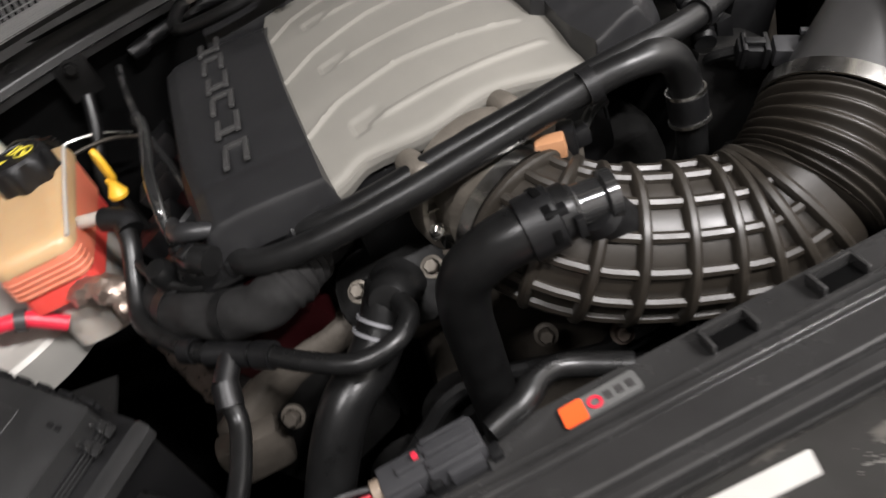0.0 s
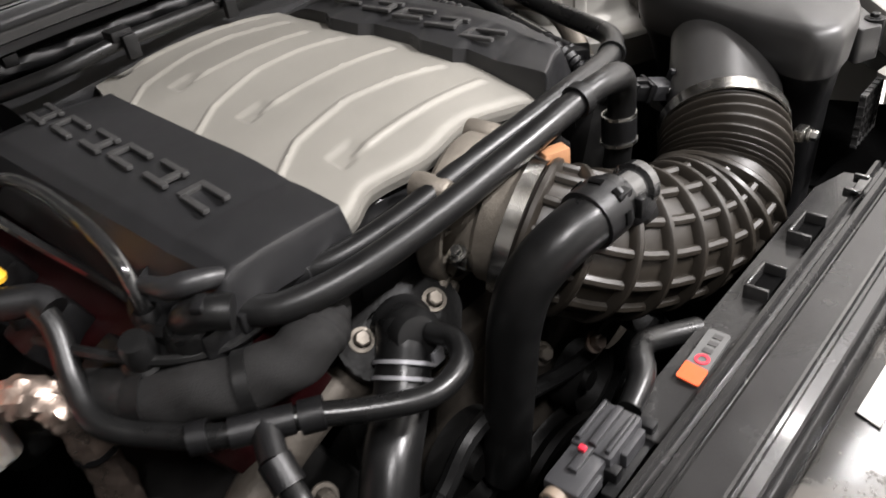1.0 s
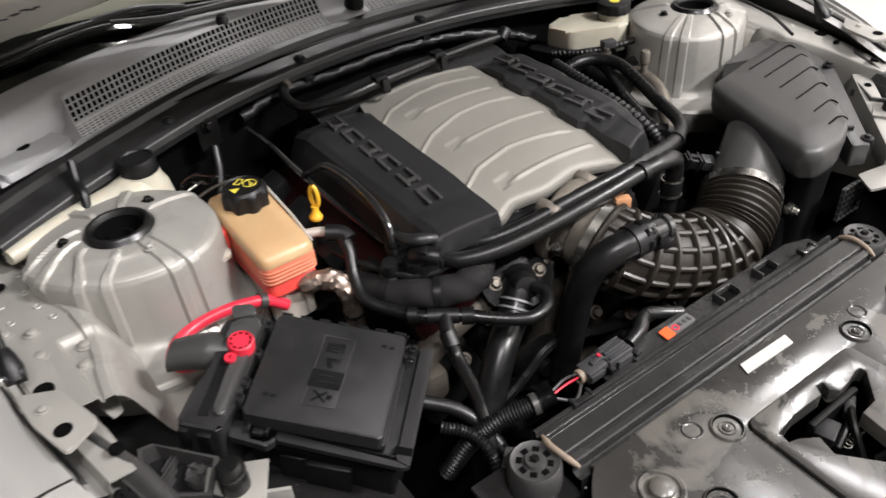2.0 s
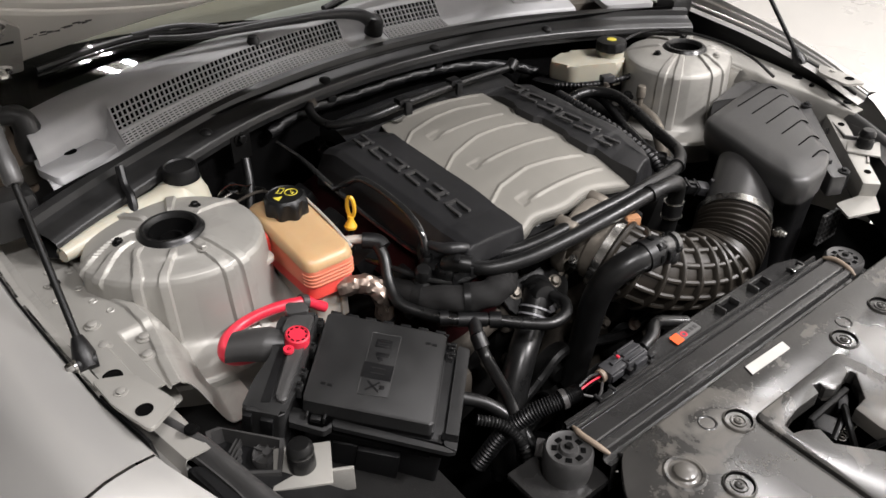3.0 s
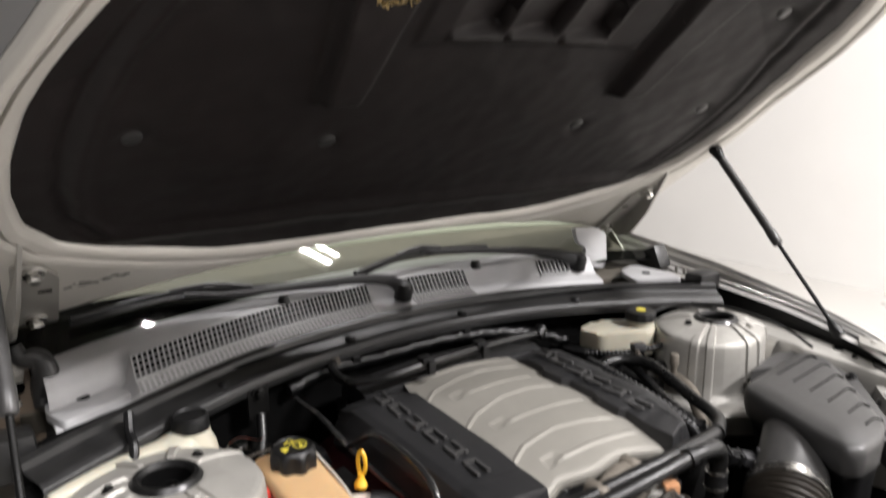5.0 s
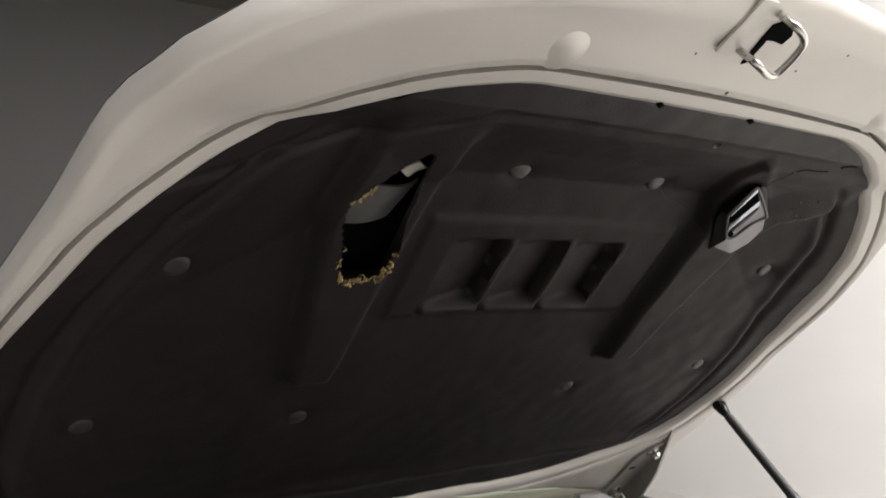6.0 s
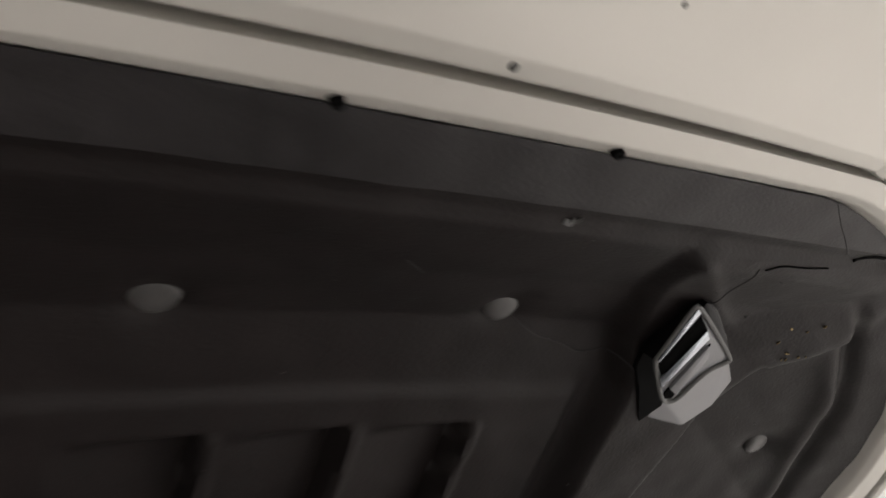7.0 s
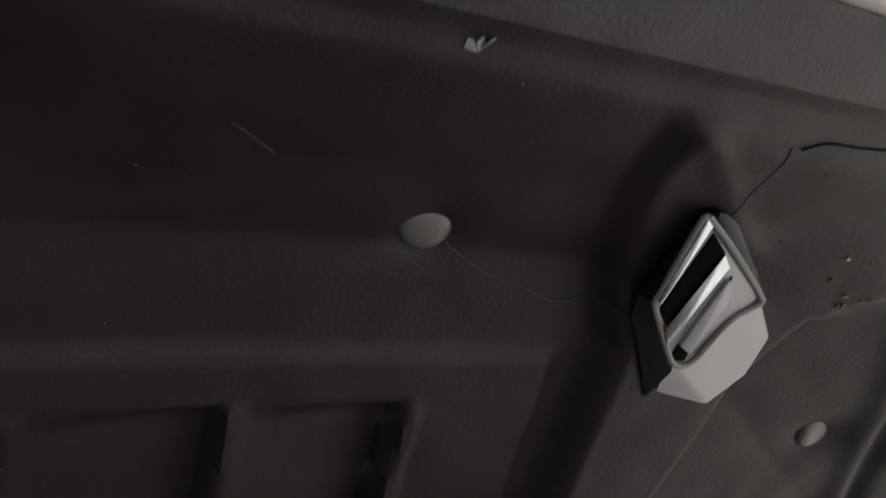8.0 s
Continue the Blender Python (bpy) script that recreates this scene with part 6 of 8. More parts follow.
def build_intake():
    tube = thing("intake_tube", (0.13, -0.33, 0.70), "ribbed black rubber intake tube with two steel clamps", "intake tube")
    body = [(0.000, -0.268, 0.779), (0.012, -0.300, 0.769), (0.044, -0.322, 0.750), (0.092, -0.338, 0.733), (0.142, -0.351, 0.723), (0.172, -0.356, 0.727), (0.196, -0.355, 0.737)]
    rad = ([0, 0.08, 0.3, 0.8, 1], [0.054, 0.054, 0.055, 0.056, 0.057])
    part("body", hose(body, lambda s: lerp(*rad, s), 40, 14, caps=False), TUBE_RUBBER, tube, "glossy dark rubber elbow")
    # crossing ribs, hoops first
    C = spline(body, 14)
    T, F = frames_along(C)
    last = len(C) - 1
    for k in range(9):
        i = int(last * (0.10 + 0.10 * k))
        r = lerp(*rad, i / last)
        part("hoop_rib", lathe([(r - 0.001, -0.0056), (r + 0.0060, -0.0040), (r + 0.0080, -0.0018), (r + 0.0080, 0.0018), (r + 0.0060, 0.0040), (r - 0.001, 0.0056)], C[i], T[i], 48), TUBE_RUBBER, tube, "raised rubber rib")
    for k in range(14):
        g = 2 * math.pi * k / 14
        pts = []
        for i in range(int(last * 0.10), int(last * 0.93), 4):
            r = lerp(*rad, i / last) + 0.0015
            pts.append(C[i] + (F[i][0] * math.cos(g) + F[i][1] * math.sin(g)) * r)
        part("long_rib", hose(pts, 0.0046, 8, 1, smooth_path=False), TUBE_RUBBER, tube, "raised rubber rib")
    # bellows up to the filter box
    bel = [(0.192, -0.355, 0.735), (0.206, -0.351, 0.742), (0.226, -0.343, 0.753), (0.247, -0.331, 0.764)]
    part("bellows", hose(bel, lambda s: 0.0575 - 0.001 * s, 40, 40, wave=lambda s, g: 0.0036 * math.sin(2 * math.pi * 8 * s) * step(0, .04, s) * step(1.0, .97, s)), TUBE_RUBBER, tube, "black rubber bellows", 70)
    ax = Vector((0.79, 0.50, 0.34)).normalized()
    part("clamp", ring_band((0.249, -0.330, 0.765), ax, 0.0585, 0.013, 0.0018, 56), STEEL, tube, "bright steel hose clamp")
    part("clamp_screw", join(box((0.281, -0.392, 0.760), (0.016, 0.010, 0.012), 0.002), bolt((0.283, -0.398, 0.759), (0, -1, 0), 0.005, 0.008)), STEEL, tube, "worm screw")
    part("clamp", ring_band((0.002, -0.276, 0.777), (0.30, -0.92, -0.26), 0.0578, 0.012, 0.0016, 56), STEEL, tube, "bright steel hose clamp")
    part("clamp_screw", join(box((-0.055, -0.262, 0.776), (0.010, 0.016, 0.014), 0.002, Matrix.Rotation(0.4, 3, "Y")), bolt((-0.060, -0.263, 0.784), (-0.45, -0.1, 0.88), 0.0050, 0.008)), STEEL, tube, "worm screw")
    part("port", lathe([(0.022, -0.03), (0.020, 0.0), (0.018, 0.018), (0.0195, 0.022), (0.016, 0.03), (0, 0.03)], (0.050, -0.348, 0.785), (-0.45, -0.15, 0.75), 24), BLACK_PLASTIC, tube, "black breather port")


build_intake()


def build_filter_box():
    ab = thing("air_filter_box", (0.45, -0.26, 0.75), "satin black plastic air filter box with pressed slots", "air filter box")
    top = [(0.360, -0.170), (0.586, -0.131), (0.613, -0.150), (0.603, -0.188), (0.414, -0.382), (0.366, -0.404), (0.304, -0.407), (0.286, -0.390), (0.300, -0.330)]
    o = rounded(top, 0.022, 5)

    def level(k, z, dx=0.0):
        cx, cy = 0.46, -0.25
        return [(cx + (x - cx) * k + dx, cy + (y - cy) * k, z) for x, y in o]
    bm = bmesh.new()
    rows = [level(0.965, 0.804, 0.003), level(0.985, 0.820), level(0.998, 0.834), level(0.998, 0.843), level(0.988, 0.849), level(0.970, 0.853), level(0.93, 0.856), level(0.70, 0.860)]
    V = [[bm.verts.new(p) for p in r] for r in rows]
    n = len(o)
    for a, b in zip(V, V[1:]):
        for i in range(n):
            bm.faces.new((a[i], a[(i + 1) % n], b[(i + 1) % n], b[i]))
    bm.faces.new(V[-1])
    lid = part("lid", bm, SATIN_PLASTIC, ab, "", 50)
    low = bmesh.new()
    W = [[low.verts.new(p) for p in r] for r in (level(0.80, 0.62, 0.02), level(0.85, 0.74, 0.016), level(0.90, 0.780, 0.010), level(0.955, 0.806, 0.003))]
    for a, b in zip(W, W[1:]):
        for i in range(n):
            low.faces.new((a[i], a[(i + 1) % n], b[(i + 1) % n], b[i]))
    part("housing", low, BLACK_PLASTIC, ab, "black lower housing", 50)
    # pressed slots, long to short
    ends = [(0.568, -0.168), (0.548, -0.204), (0.516, -0.245), (0.474, -0.288), (0.432, -0.332), (0.396, -0.370)]
    lens = [0.124, 0.112, 0.096, 0.070, 0.044, 0.026]
    d = Vector((-0.98, -0.12, 0)).normalized()
    for (x, y), l in zip(ends, lens):
        a = Vector((x, y, 0.8600))
        part("slot", hose([a + Vector((0.006, -0.013, -0.0006)), a + Vector((0.008, -0.004, 0.0)), a, a + d * l * 0.5, a + d * l], 0.0014, 6, 5), VOID, lid, "dark curved slot line")
    part("flange", slab(rounded([(0.47, -0.115), (0.590, -0.088), (0.640, -0.100), (0.632, -0.175), (0.600, -0.245), (0.458, -0.402), (0.430, -0.388), (0.570, -0.215), (0.570, -0.150), (0.54, -0.135)], 0.006), 0.770, 0.790, 0.003, None, top=lambda x, y: lerp([-0.42, -0.25, -0.10], [0.800, 0.833, 0.838], y)), SATIN_PLASTIC, ab, "black seam flange")
    part("base", slab([(0.47 + (x - 0.46) * 0.86, -0.24 + (y + 0.25) * 0.80) for x, y in o], 0.45, 0.70, 0.0), BLACK_PLASTIC, ab)
    neck = [Vector((0.2485, -0.332, 0.7655)) + Vector((0.87, 0.43, 0.235)) * q for q in (0.0, 0.012, 0.016, 0.05, 0.09, 0.13, 0.18)]
    part("neck", hose(neck, lambda s: lerp([0, 0.2, 0.22, 1], [0.0545, 0.0545, 0.0535, 0.0535], s), 48, 6), SATIN_PLASTIC, ab, "smooth black outlet neck", 60)
    R3 = Euler((0.15, 0.25, -0.5)).to_matrix()
    base = Vector((0.243, -0.248, 0.792))

    def at(x, y, z):
        return tuple(base + R3 @ Vector((x, y, z)))
    part("sensor", join(box(at(0.020, 0, 0), (0.022, 0.022, 0.016), 0.002, R3), box(at(0.036, 0, 0.006), (0.012, 0.018, 0.022), 0.002, R3), box(at(0.036, 0, 0.019), (0.020, 0.006, 0.004), 0.001, R3)), GREY_PLASTIC, ab, "grey air sensor")
    part("sensor_clip", join(box(at(0.030, -0.0125, 0.004), (0.018, 0.003, 0.006), 0.0008, R3), box(at(0.044, 0.004, 0.012), (0.005, 0.010, 0.008), 0.001, R3)), STEEL, ab, "bright spring clip")
    part("plug", join(box(at(-0.006, 0, -0.001), (0.026, 0.020, 0.016), 0.002, R3), box(at(-0.006, 0, 0.009), (0.016, 0.008, 0.004), 0.001, R3), box(at(-0.014, 0.0, 0.0), (0.004, 0.024, 0.020), 0.001, R3), box(at(0.003, 0.0, 0.0), (0.004, 0.024, 0.020), 0.001, R3)), BLACK_PLASTIC, ab, "ribbed black wiring plug")
    part("plug_wire", hose([at(-0.020, 0, 0), at(-0.036, 0.004, -0.010), at(-0.044, 0.018, -0.035), at(-0.030, 0.04, -0.06)], 0.0048, 8, 8), RUBBER, ab, "taped plug wire")
    for p in ((0.604, -0.232, 0.826), (0.466, -0.390, 0.798)):
        part("lid_screw", join(lathe([(0, 0.012), (0.010, 0.010), (0.011, -0.02), (0, -0.02)], p, (0, 0, 1), 16), bolt((p[0], p[1], p[2] + 0.010), (0, 0, 1), 0.005, 0.005)), BLACK_PLASTIC, ab, "lid screw post")
    for k in range(7):
        a = Vector((0.600, -0.190, 0.820)).lerp(Vector((0.450, -0.372, 0.800)), (k + 0.5) / 7)
        part("seam_rib", box(tuple(a), (0.020, 0.005, 0.030), 0.001, Matrix.Rotation(radians(-28), 3, "Z")), BLACK_PLASTIC, ab, "moulded seam rib")
    # open lattice snorkel bracket
    me_parts = []
    for i in range(6):
        me_parts.append(box((0.392 + 0.011 * i, -0.412, 0.726), (0.0022, 0.006, 0.060), 0.0))
    for j in range(6):
        me_parts.append(box((0.4195, -0.412, 0.699 + 0.011 * j), (0.060, 0.006, 0.0022), 0.0))
    part("lattice", join(*me_parts), SATIN_PLASTIC, ab, "black plastic lattice")


build_filter_box()


def build_reservoir():
    res = thing("coolant_reservoir", (-0.395, -0.05, 0.78), "frosted coolant tank, tan above and red with coolant below", "coolant tank")

    # foot
    o = rounded([(-0.418, 0.02), (-0.358, 0.02), (-0.358, -0.108), (-0.418, -0.108)], 0.018, 4)
    part("foot", slab(o, 0.735, 0.793, 0.0), CLEAR_TANK, res, "frosted clear tank foot")
    part("foot_rib", box((-0.372, -0.110, 0.766), (0.010, 0.008, 0.050), 0.002), CLEAR_TANK, res)
    o = rounded([(-0.428, 0.045), (-0.356, 0.045), (-0.354, -0.118), (-0.424, -0.118)], 0.016, 5)
    part("coolant", slab(o, 0.792, 0.815, 0.002, top=lambda x, y: lerp([-0.12, 0.05], [0.815, 0.840], y)), COOLANT, res, "tank filled with red coolant")
    mid_o = rounded([(-0.430, 0.047), (-0.354, 0.047), (-0.352, -0.120), (-0.426, -0.120)], 0.016, 5)
    part("middle_shell", slab(mid_o, 0.8125, 0.838, 0.002, top=lambda x, y: lerp([-0.12, 0.05], [0.840, 0.858], y)), PINK, res, "pink translucent middle of the tank")
    for k in range(4):
        part("tank_bead", hose([(x, y, 0.815 + 0.0056 * k) for x, y in mid_o + mid_o[:1] if y < -0.06], 0.0015, 6, 1, smooth_path=False), PINK, res, "moulded bead")
    top = rounded([(-0.432, 0.050), (-0.352, 0.050), (-0.351, -0.120), (-0.427, -0.120)], 0.018, 5)
    bm = bmesh.new()
    V = []
    cx, cy = -0.391, -0.035
    for k, lift in ((1.0, None), (1.0, 0.0), (0.985, 0.006), (0.94, 0.011), (0.86, 0.0135), (0.5, 0.014)):
        row = []
        for x, y in top:
            px, py = cx + (x - cx) * k, cy + (y - cy) * k
            zt = lerp([-0.12, -0.07, -0.045, 0.0, 0.05], [0.853, 0.857, 0.864, 0.868, 0.870], py)
            row.append(bm.verts.new((px, py, lerp([-0.12, 0.05], [0.838, 0.856], py) if lift is None else zt - 0.012 + lift)))
        V.append(row)
    n = len(top)
    for a, b in zip(V, V[1:]):
        for i in range(n):
            bm.faces.new((a[i], a[(i + 1) % n], b[(i + 1) % n], b[i]))
    bm.faces.new(V[-1])
    part("upper_shell", bm, TAN, res, "frosted tan upper tank", 60)
    part("side_wing", box((-0.440, 0.0, 0.838), (0.022, 0.05, 0.036), 0.010), COOLANT, res, "red-tinted moulded wing")
    part("ear", slab(rounded([(-0.440, -0.01), (-0.475, -0.02), (-0.482, -0.05), (-0.465, -0.06), (-0.438, -0.05)], 0.008), 0.832, 0.838, 0.001), CLEAR_TANK, res, "frosted mounting ear")
    part("ear_stud", lathe([(0, 0.024), (0.003, 0.024), (0.004, 0.002), (0.008, 0.002), (0.008, -0.004)], (-0.466, -0.036, 0.838), (0, 0, 1), 12), STEEL, res, "threaded stud")
    part("nipple", hose([(-0.352, -0.075, 0.838), (-0.330, -0.085, 0.838), (-0.312, -0.096, 0.836)], 0.0065, 12, 5), CLEAR_TANK, res, "frosted hose nipple")
    part("seam_edge", hose([(-0.353, 0.03, 0.872), (-0.352, -0.05, 0.862), (-0.353, -0.112, 0.850)], 0.0022, 6, 6), CLEAR_TANK, res, "pale weld seam")
    c = Vector((-0.388, 0.002, 0.862))
    cap = part("cap", lathe([(0.022, -0.004), (0.0285, 0.0), (0.0300, 0.004), (0.0300, 0.023), (0.0288, 0.0285), (0.0255, 0.0318), (0.0245, 0.0305), (0.0, 0.031)], c, (0, 0, 1), 64,
                            wobble=lambda a, h: (0.0022 * math.cos(8 * a) if 0.001 < h < 0.027 else 0.0)), BLACK_PLASTIC, res, "black screw cap with yellow signs")
    R = Matrix.Rotation(radians(40), 3, "Z")

    def sign(pts, w):
        P = [c + R @ Vector((x, y, 0.0312)) for x, y in pts]
        return hose(P + P[:1], w, 5, 1, caps=False, smooth_path=False)
    tri = [c + R @ Vector((x, y, 0.0316)) for x, y in ((-0.020, 0.001), (-0.006, 0.001), (-0.013, 0.013))]
    bm = bmesh.new()
    bm.faces.new([bm.verts.new(p) for p in tri])
    part("warning_triangle", bm, YELLOW_MARK, cap, "yellow warning triangle")
    part("round_sign", sign([(0.008 + 0.009 * math.cos(a), -0.006 + 0.009 * math.sin(a)) for a in [2 * math.pi * k / 24 for k in range(24)]], 0.0007), YELLOW_MARK, cap, "yellow ring sign")
    part("sign_stroke", sign([(0.003, -0.009), (0.013, -0.003), (0.008, -0.010)], 0.0008), YELLOW_MARK, cap)
    part("book_sign", sign([(0.001, 0.007), (0.008, 0.006), (0.015, 0.007), (0.015, 0.014), (0.008, 0.013), (0.001, 0.014)], 0.0006), YELLOW_MARK, cap, "yellow book sign")
    res.location.x += 0.007


build_reservoir()


def build_tanks():
    w = thing("washer_tank_neck", (-0.50, 0.16, 0.85), "cream plastic washer tank neck with a black cap", "washer tank")
    part("neck", hose([(-0.668, 0.078, 0.872), (-0.632, 0.095, 0.870), (-0.597, 0.108, 0.867), (-0.55, 0.124, 0.862), (-0.51, 0.137, 0.856), (-0.472, 0.145, 0.852)], lambda s: lerp([0, 0.3, 0.75, 0.9, 1], [0.010, 0.017, 0.030, 0.040, 0.034], s), 20, 10), CREAM, w, "cream moulded tank")
    part("collar", lathe([(0.036, -0.05), (0.037, -0.02), (0.034, 0.0), (0.027, 0.016), (0.027, 0.024)], (-0.474, 0.146, 0.866), (0, 0, 1), 36), CREAM, w)
    part("cap", lathe([(0.0245, 0.0), (0.0262, 0.002), (0.0262, 0.020), (0.0245, 0.024), (0.022, 0.0245), (0.020, 0.022), (0, 0.022)], (-0.474, 0.148, 0.886), (0, 0, 1), 40), BLACK_PLASTIC, w, "black snap cap")
    part("cap_mark", join(box((-0.474, 0.144, 0.9068), (0.022, 0.004, 0.0016), 0.0005, Matrix.Rotation(0.5, 3, "Z")), box((-0.472, 0.152, 0.9068), (0.018, 0.003, 0.0016), 0.0005, Matrix.Rotation(0.5, 3, "Z"))), SATIN_PLASTIC, w)
    part("strap", hose([(-0.552, 0.158, 0.930), (-0.556, 0.140, 0.908), (-0.556, 0.121, 0.896), (-0.562, 0.106, 0.868)], 0.0065, 8, 8), BLACK_PLASTIC, w, "black clip strap")
    b = thing("brake_fluid_tank", (0.40, 0.11, 0.86), "cream brake fluid tank with a black and yellow cap", "brake fluid tank")
    part("tank", slab(rounded([(0.318, 0.180), (0.385, 0.200), (0.465, 0.156), (0.476, 0.104), (0.430, 0.080), (0.335, 0.125)], 0.014), 0.820, 0.870, 0.010), CREAM, b, "cream moulded tank")
    part("neck", lathe([(0.030, -0.01), (0.028, 0.012), (0.026, 0.02)], (0.444, 0.126, 0.866), (0, 0, 1), 32), CREAM, b)
    cap = part("cap", lathe([(0.027, 0.0), (0.031, 0.002), (0.031, 0.016), (0.029, 0.020), (0.020, 0.0215), (0, 0.0215)], (0.444, 0.126, 0.880), (0, 0, 1), 40, wobble=lambda a, h: 0.0012 * math.cos(12 * a) if h < 0.018 else 0), BLACK_PLASTIC, b, "ribbed black cap")
    part("disc", lathe([(0.010, 0.0), (0.010, 0.0012), (0, 0.0014)], (0.444, 0.126, 0.9012), (0, 0, 1), 24), YELLOW_MARK, cap, "yellow centre disc")
    part("tray", slab(rounded([(0.28, 0.20), (0.46, 0.16), (0.47, 0.08), (0.31, 0.10)], 0.02), 0.800, 0.835, 0.006), BLACK_PLASTIC, b, "black bracket tray")
    part("cylinder", hose([(0.34, 0.28, 0.80), (0.36, 0.16, 0.79), (0.38, 0.02, 0.775)], 0.022, 14, 5), DARK_STEEL, b, "dark master cylinder")
    for x in (0.385, 0.41):
        part("fitting", bolt((x, 0.040, 0.812), (0, 0, 1), 0.008, 0.012), DARK_STEEL, b)
    # expansion pipe in front of the far tower
    p = thing("metal_pipe", (0.37, -0.05, 0.78), "tan metal coolant pipe with a capped valve", "metal pipe")
    part("pipe", hose([(0.40, 0.035, 0.80), (0.395, -0.010, 0.805), (0.375, -0.060, 0.80), (0.345, -0.105, 0.78), (0.325, -0.135, 0.75), (0.318, -0.145, 0.70)], 0.013, 14, 8), ALU, p)
    part("valve", lathe([(0.006, 0.0), (0.006, 0.02), (0.009, 0.022), (0.009, 0.040), (0.007, 0.044), (0, 0.044)], (0.392, -0.005, 0.812), (0, 0, 1), 12), ALU, p, "capped service valve")


build_tanks()


def build_fuse_box():
    fb = thing("fuse_box", (-0.44, -0.31, 0.78), "dusty charcoal fuse box with a moulded lid", "fuse box")
    c = Vector((-0.4351, -0.3062, 0.8233))
    U, V, N = Vector((0.7108, -0.6840, -0.1643)), Vector((-0.7017, -0.7057, -0.0980)), Vector((0.0490, -0.1850, 0.9815))
    M = Matrix((U, -V, N)).transposed()

    def W(u, v, h):
        """Across, towards the nose and up from the middle of the lid."""
        return c + U * u + V * v + N * h

    def lb(u, v, h, su, sv, sh, bev=0.002, turn=0.0):
        return box(tuple(W(u, v, h)), (su, sv, sh), bev, M @ Matrix.Rotation(turn, 3, "Z"))

    def lslab(pts, h0, h1, bev=0.002, r=0.006, top=None):
        bm = slab(rounded([(u, -v) for u, v in pts], r), h0, h1, bev, None, top=(lambda x, y: top(x, -y)) if top else None)
        bm.transform(Matrix.Translation(c) @ M.to_4x4())
        return bm
    part("base", lslab([(-0.086, -0.078), (0.092, -0.078), (0.092, 0.068), (-0.070, 0.062)], -0.20, -0.030, 0.004), BLACK_PLASTIC, fb, "black plastic base")
    lid = part("lid", lslab([(-0.075, -0.0695), (0.0745, -0.0685), (0.0745, 0.0685), (-0.073, 0.0665)], -0.020, 0.0, 0.0035, 0.005), FUSE_PLASTIC, fb, "flat charcoal lid with pictograms")
    part("lid_skirt", lslab([(-0.072, -0.066), (0.0765, -0.064), (0.0765, 0.0665), (-0.069, 0.0635)], -0.034, -0.016, 0.001, 0.004), BLACK_PLASTIC, lid, "dark stepped lid skirt")
    for k in range(4):
        part("skirt_line", lb(0.0770, 0.0, -0.019 - 0.004 * k, 0.0012, 0.122, 0.0014, 0.0), FUSE_PLASTIC, lid)
    # open frame round the lid
    part("rim", lslab([(0.0915, -0.078), (0.107, -0.076), (0.1055, 0.077), (0.0905, 0.073)], -0.036, -0.026, 0.002, 0.003), FUSE_PLASTIC, fb, "charcoal frame bar beside the lid")
    part("rim", lslab([(-0.038, 0.0635), (0.0905, 0.0735), (0.1055, 0.0775), (0.098, 0.0805), (-0.036, 0.0745)], -0.034, -0.027, 0.0015, 0.003), FUSE_PLASTIC, fb, "charcoal frame bar before the lid")
    part("rim", lslab([(-0.088, 0.060), (-0.066, 0.060), (-0.064, 0.0785), (-0.044, 0.0795), (-0.038, 0.0690), (-0.036, 0.0765), (-0.043, 0.0840), (-0.084, 0.0800)], -0.036, -0.026, 0.0015, 0.002), FUSE_PLASTIC, fb, "charcoal frame corner")
    part("slot", lb(0.0960, 0.0615, -0.0262, 0.0190, 0.0095, 0.0016, 0.0004), VOID, fb, "dark slot")
    # near-black strips paint the shade in the gaps round the lid
    part("gap", lb(0.0835, 0.0, -0.046, 0.0150, 0.146, 0.010, 0.0), VOID, fb, "near-black strip for the shaded gap beside the lid")
    part("gap", lb(0.015, 0.068, -0.048, 0.125, 0.012, 0.010, 0.0), VOID, fb, "near-black strip for the shaded gap before the lid")
    for u, v in ((0.0815, -0.062), (0.0815, -0.047)):
        part("latch", join(lb(u, v, -0.016, 0.010, 0.009, 0.010, 0.001), lb(u + 0.004, v, -0.010, 0.006, 0.005, 0.006, 0.001), lb(u - 0.003, v + 0.003, -0.008, 0.004, 0.003, 0.005, 0.0005)), GLOSS_PIPE, fb, "glossy black latch")
    part("latch", join(lb(-0.066, 0.066, -0.022, 0.003, 0.016, 0.010, 0.0006), lb(-0.046, 0.066, -0.022, 0.003, 0.016, 0.010, 0.0006), lb(-0.056, 0.0600, -0.020, 0.022, 0.003, 0.010, 0.0006), lb(-0.056, 0.068, -0.026, 0.012, 0.010, 0.006, 0.001)), GLOSS_PIPE, fb, "glossy black latch loop")
    for v in (-0.052, -0.012, 0.028, 0.048):
        part("clip", join(lb(-0.0805, v, -0.010, 0.008, 0.012, 0.014, 0.001), lb(-0.0815, v + 0.004, -0.002, 0.006, 0.003, 0.005, 0.0005), lb(-0.0815, v - 0.004, -0.002, 0.006, 0.003, 0.005, 0.0005)), GLOSS_PIPE, fb, "glossy black hinge clip")
    for k in range(7):
        u = -0.066 + 0.022 * k
        part("rear_tab", join(lb(u, -0.0725, -0.004, 0.013, 0.004, 0.006, 0.001), lb(u + 0.009, -0.0715, -0.006, 0.003, 0.003, 0.005, 0.0005)), BLACK_PLASTIC, fb, "small rear tab")
    part("front_block", join(lb(0.02, 0.074, -0.095, 0.050, 0.010, 0.075, 0.003), lb(-0.02, 0.070, -0.105, 0.030, 0.008, 0.095, 0.003)), BLACK_PLASTIC, fb, "black block below the frame")
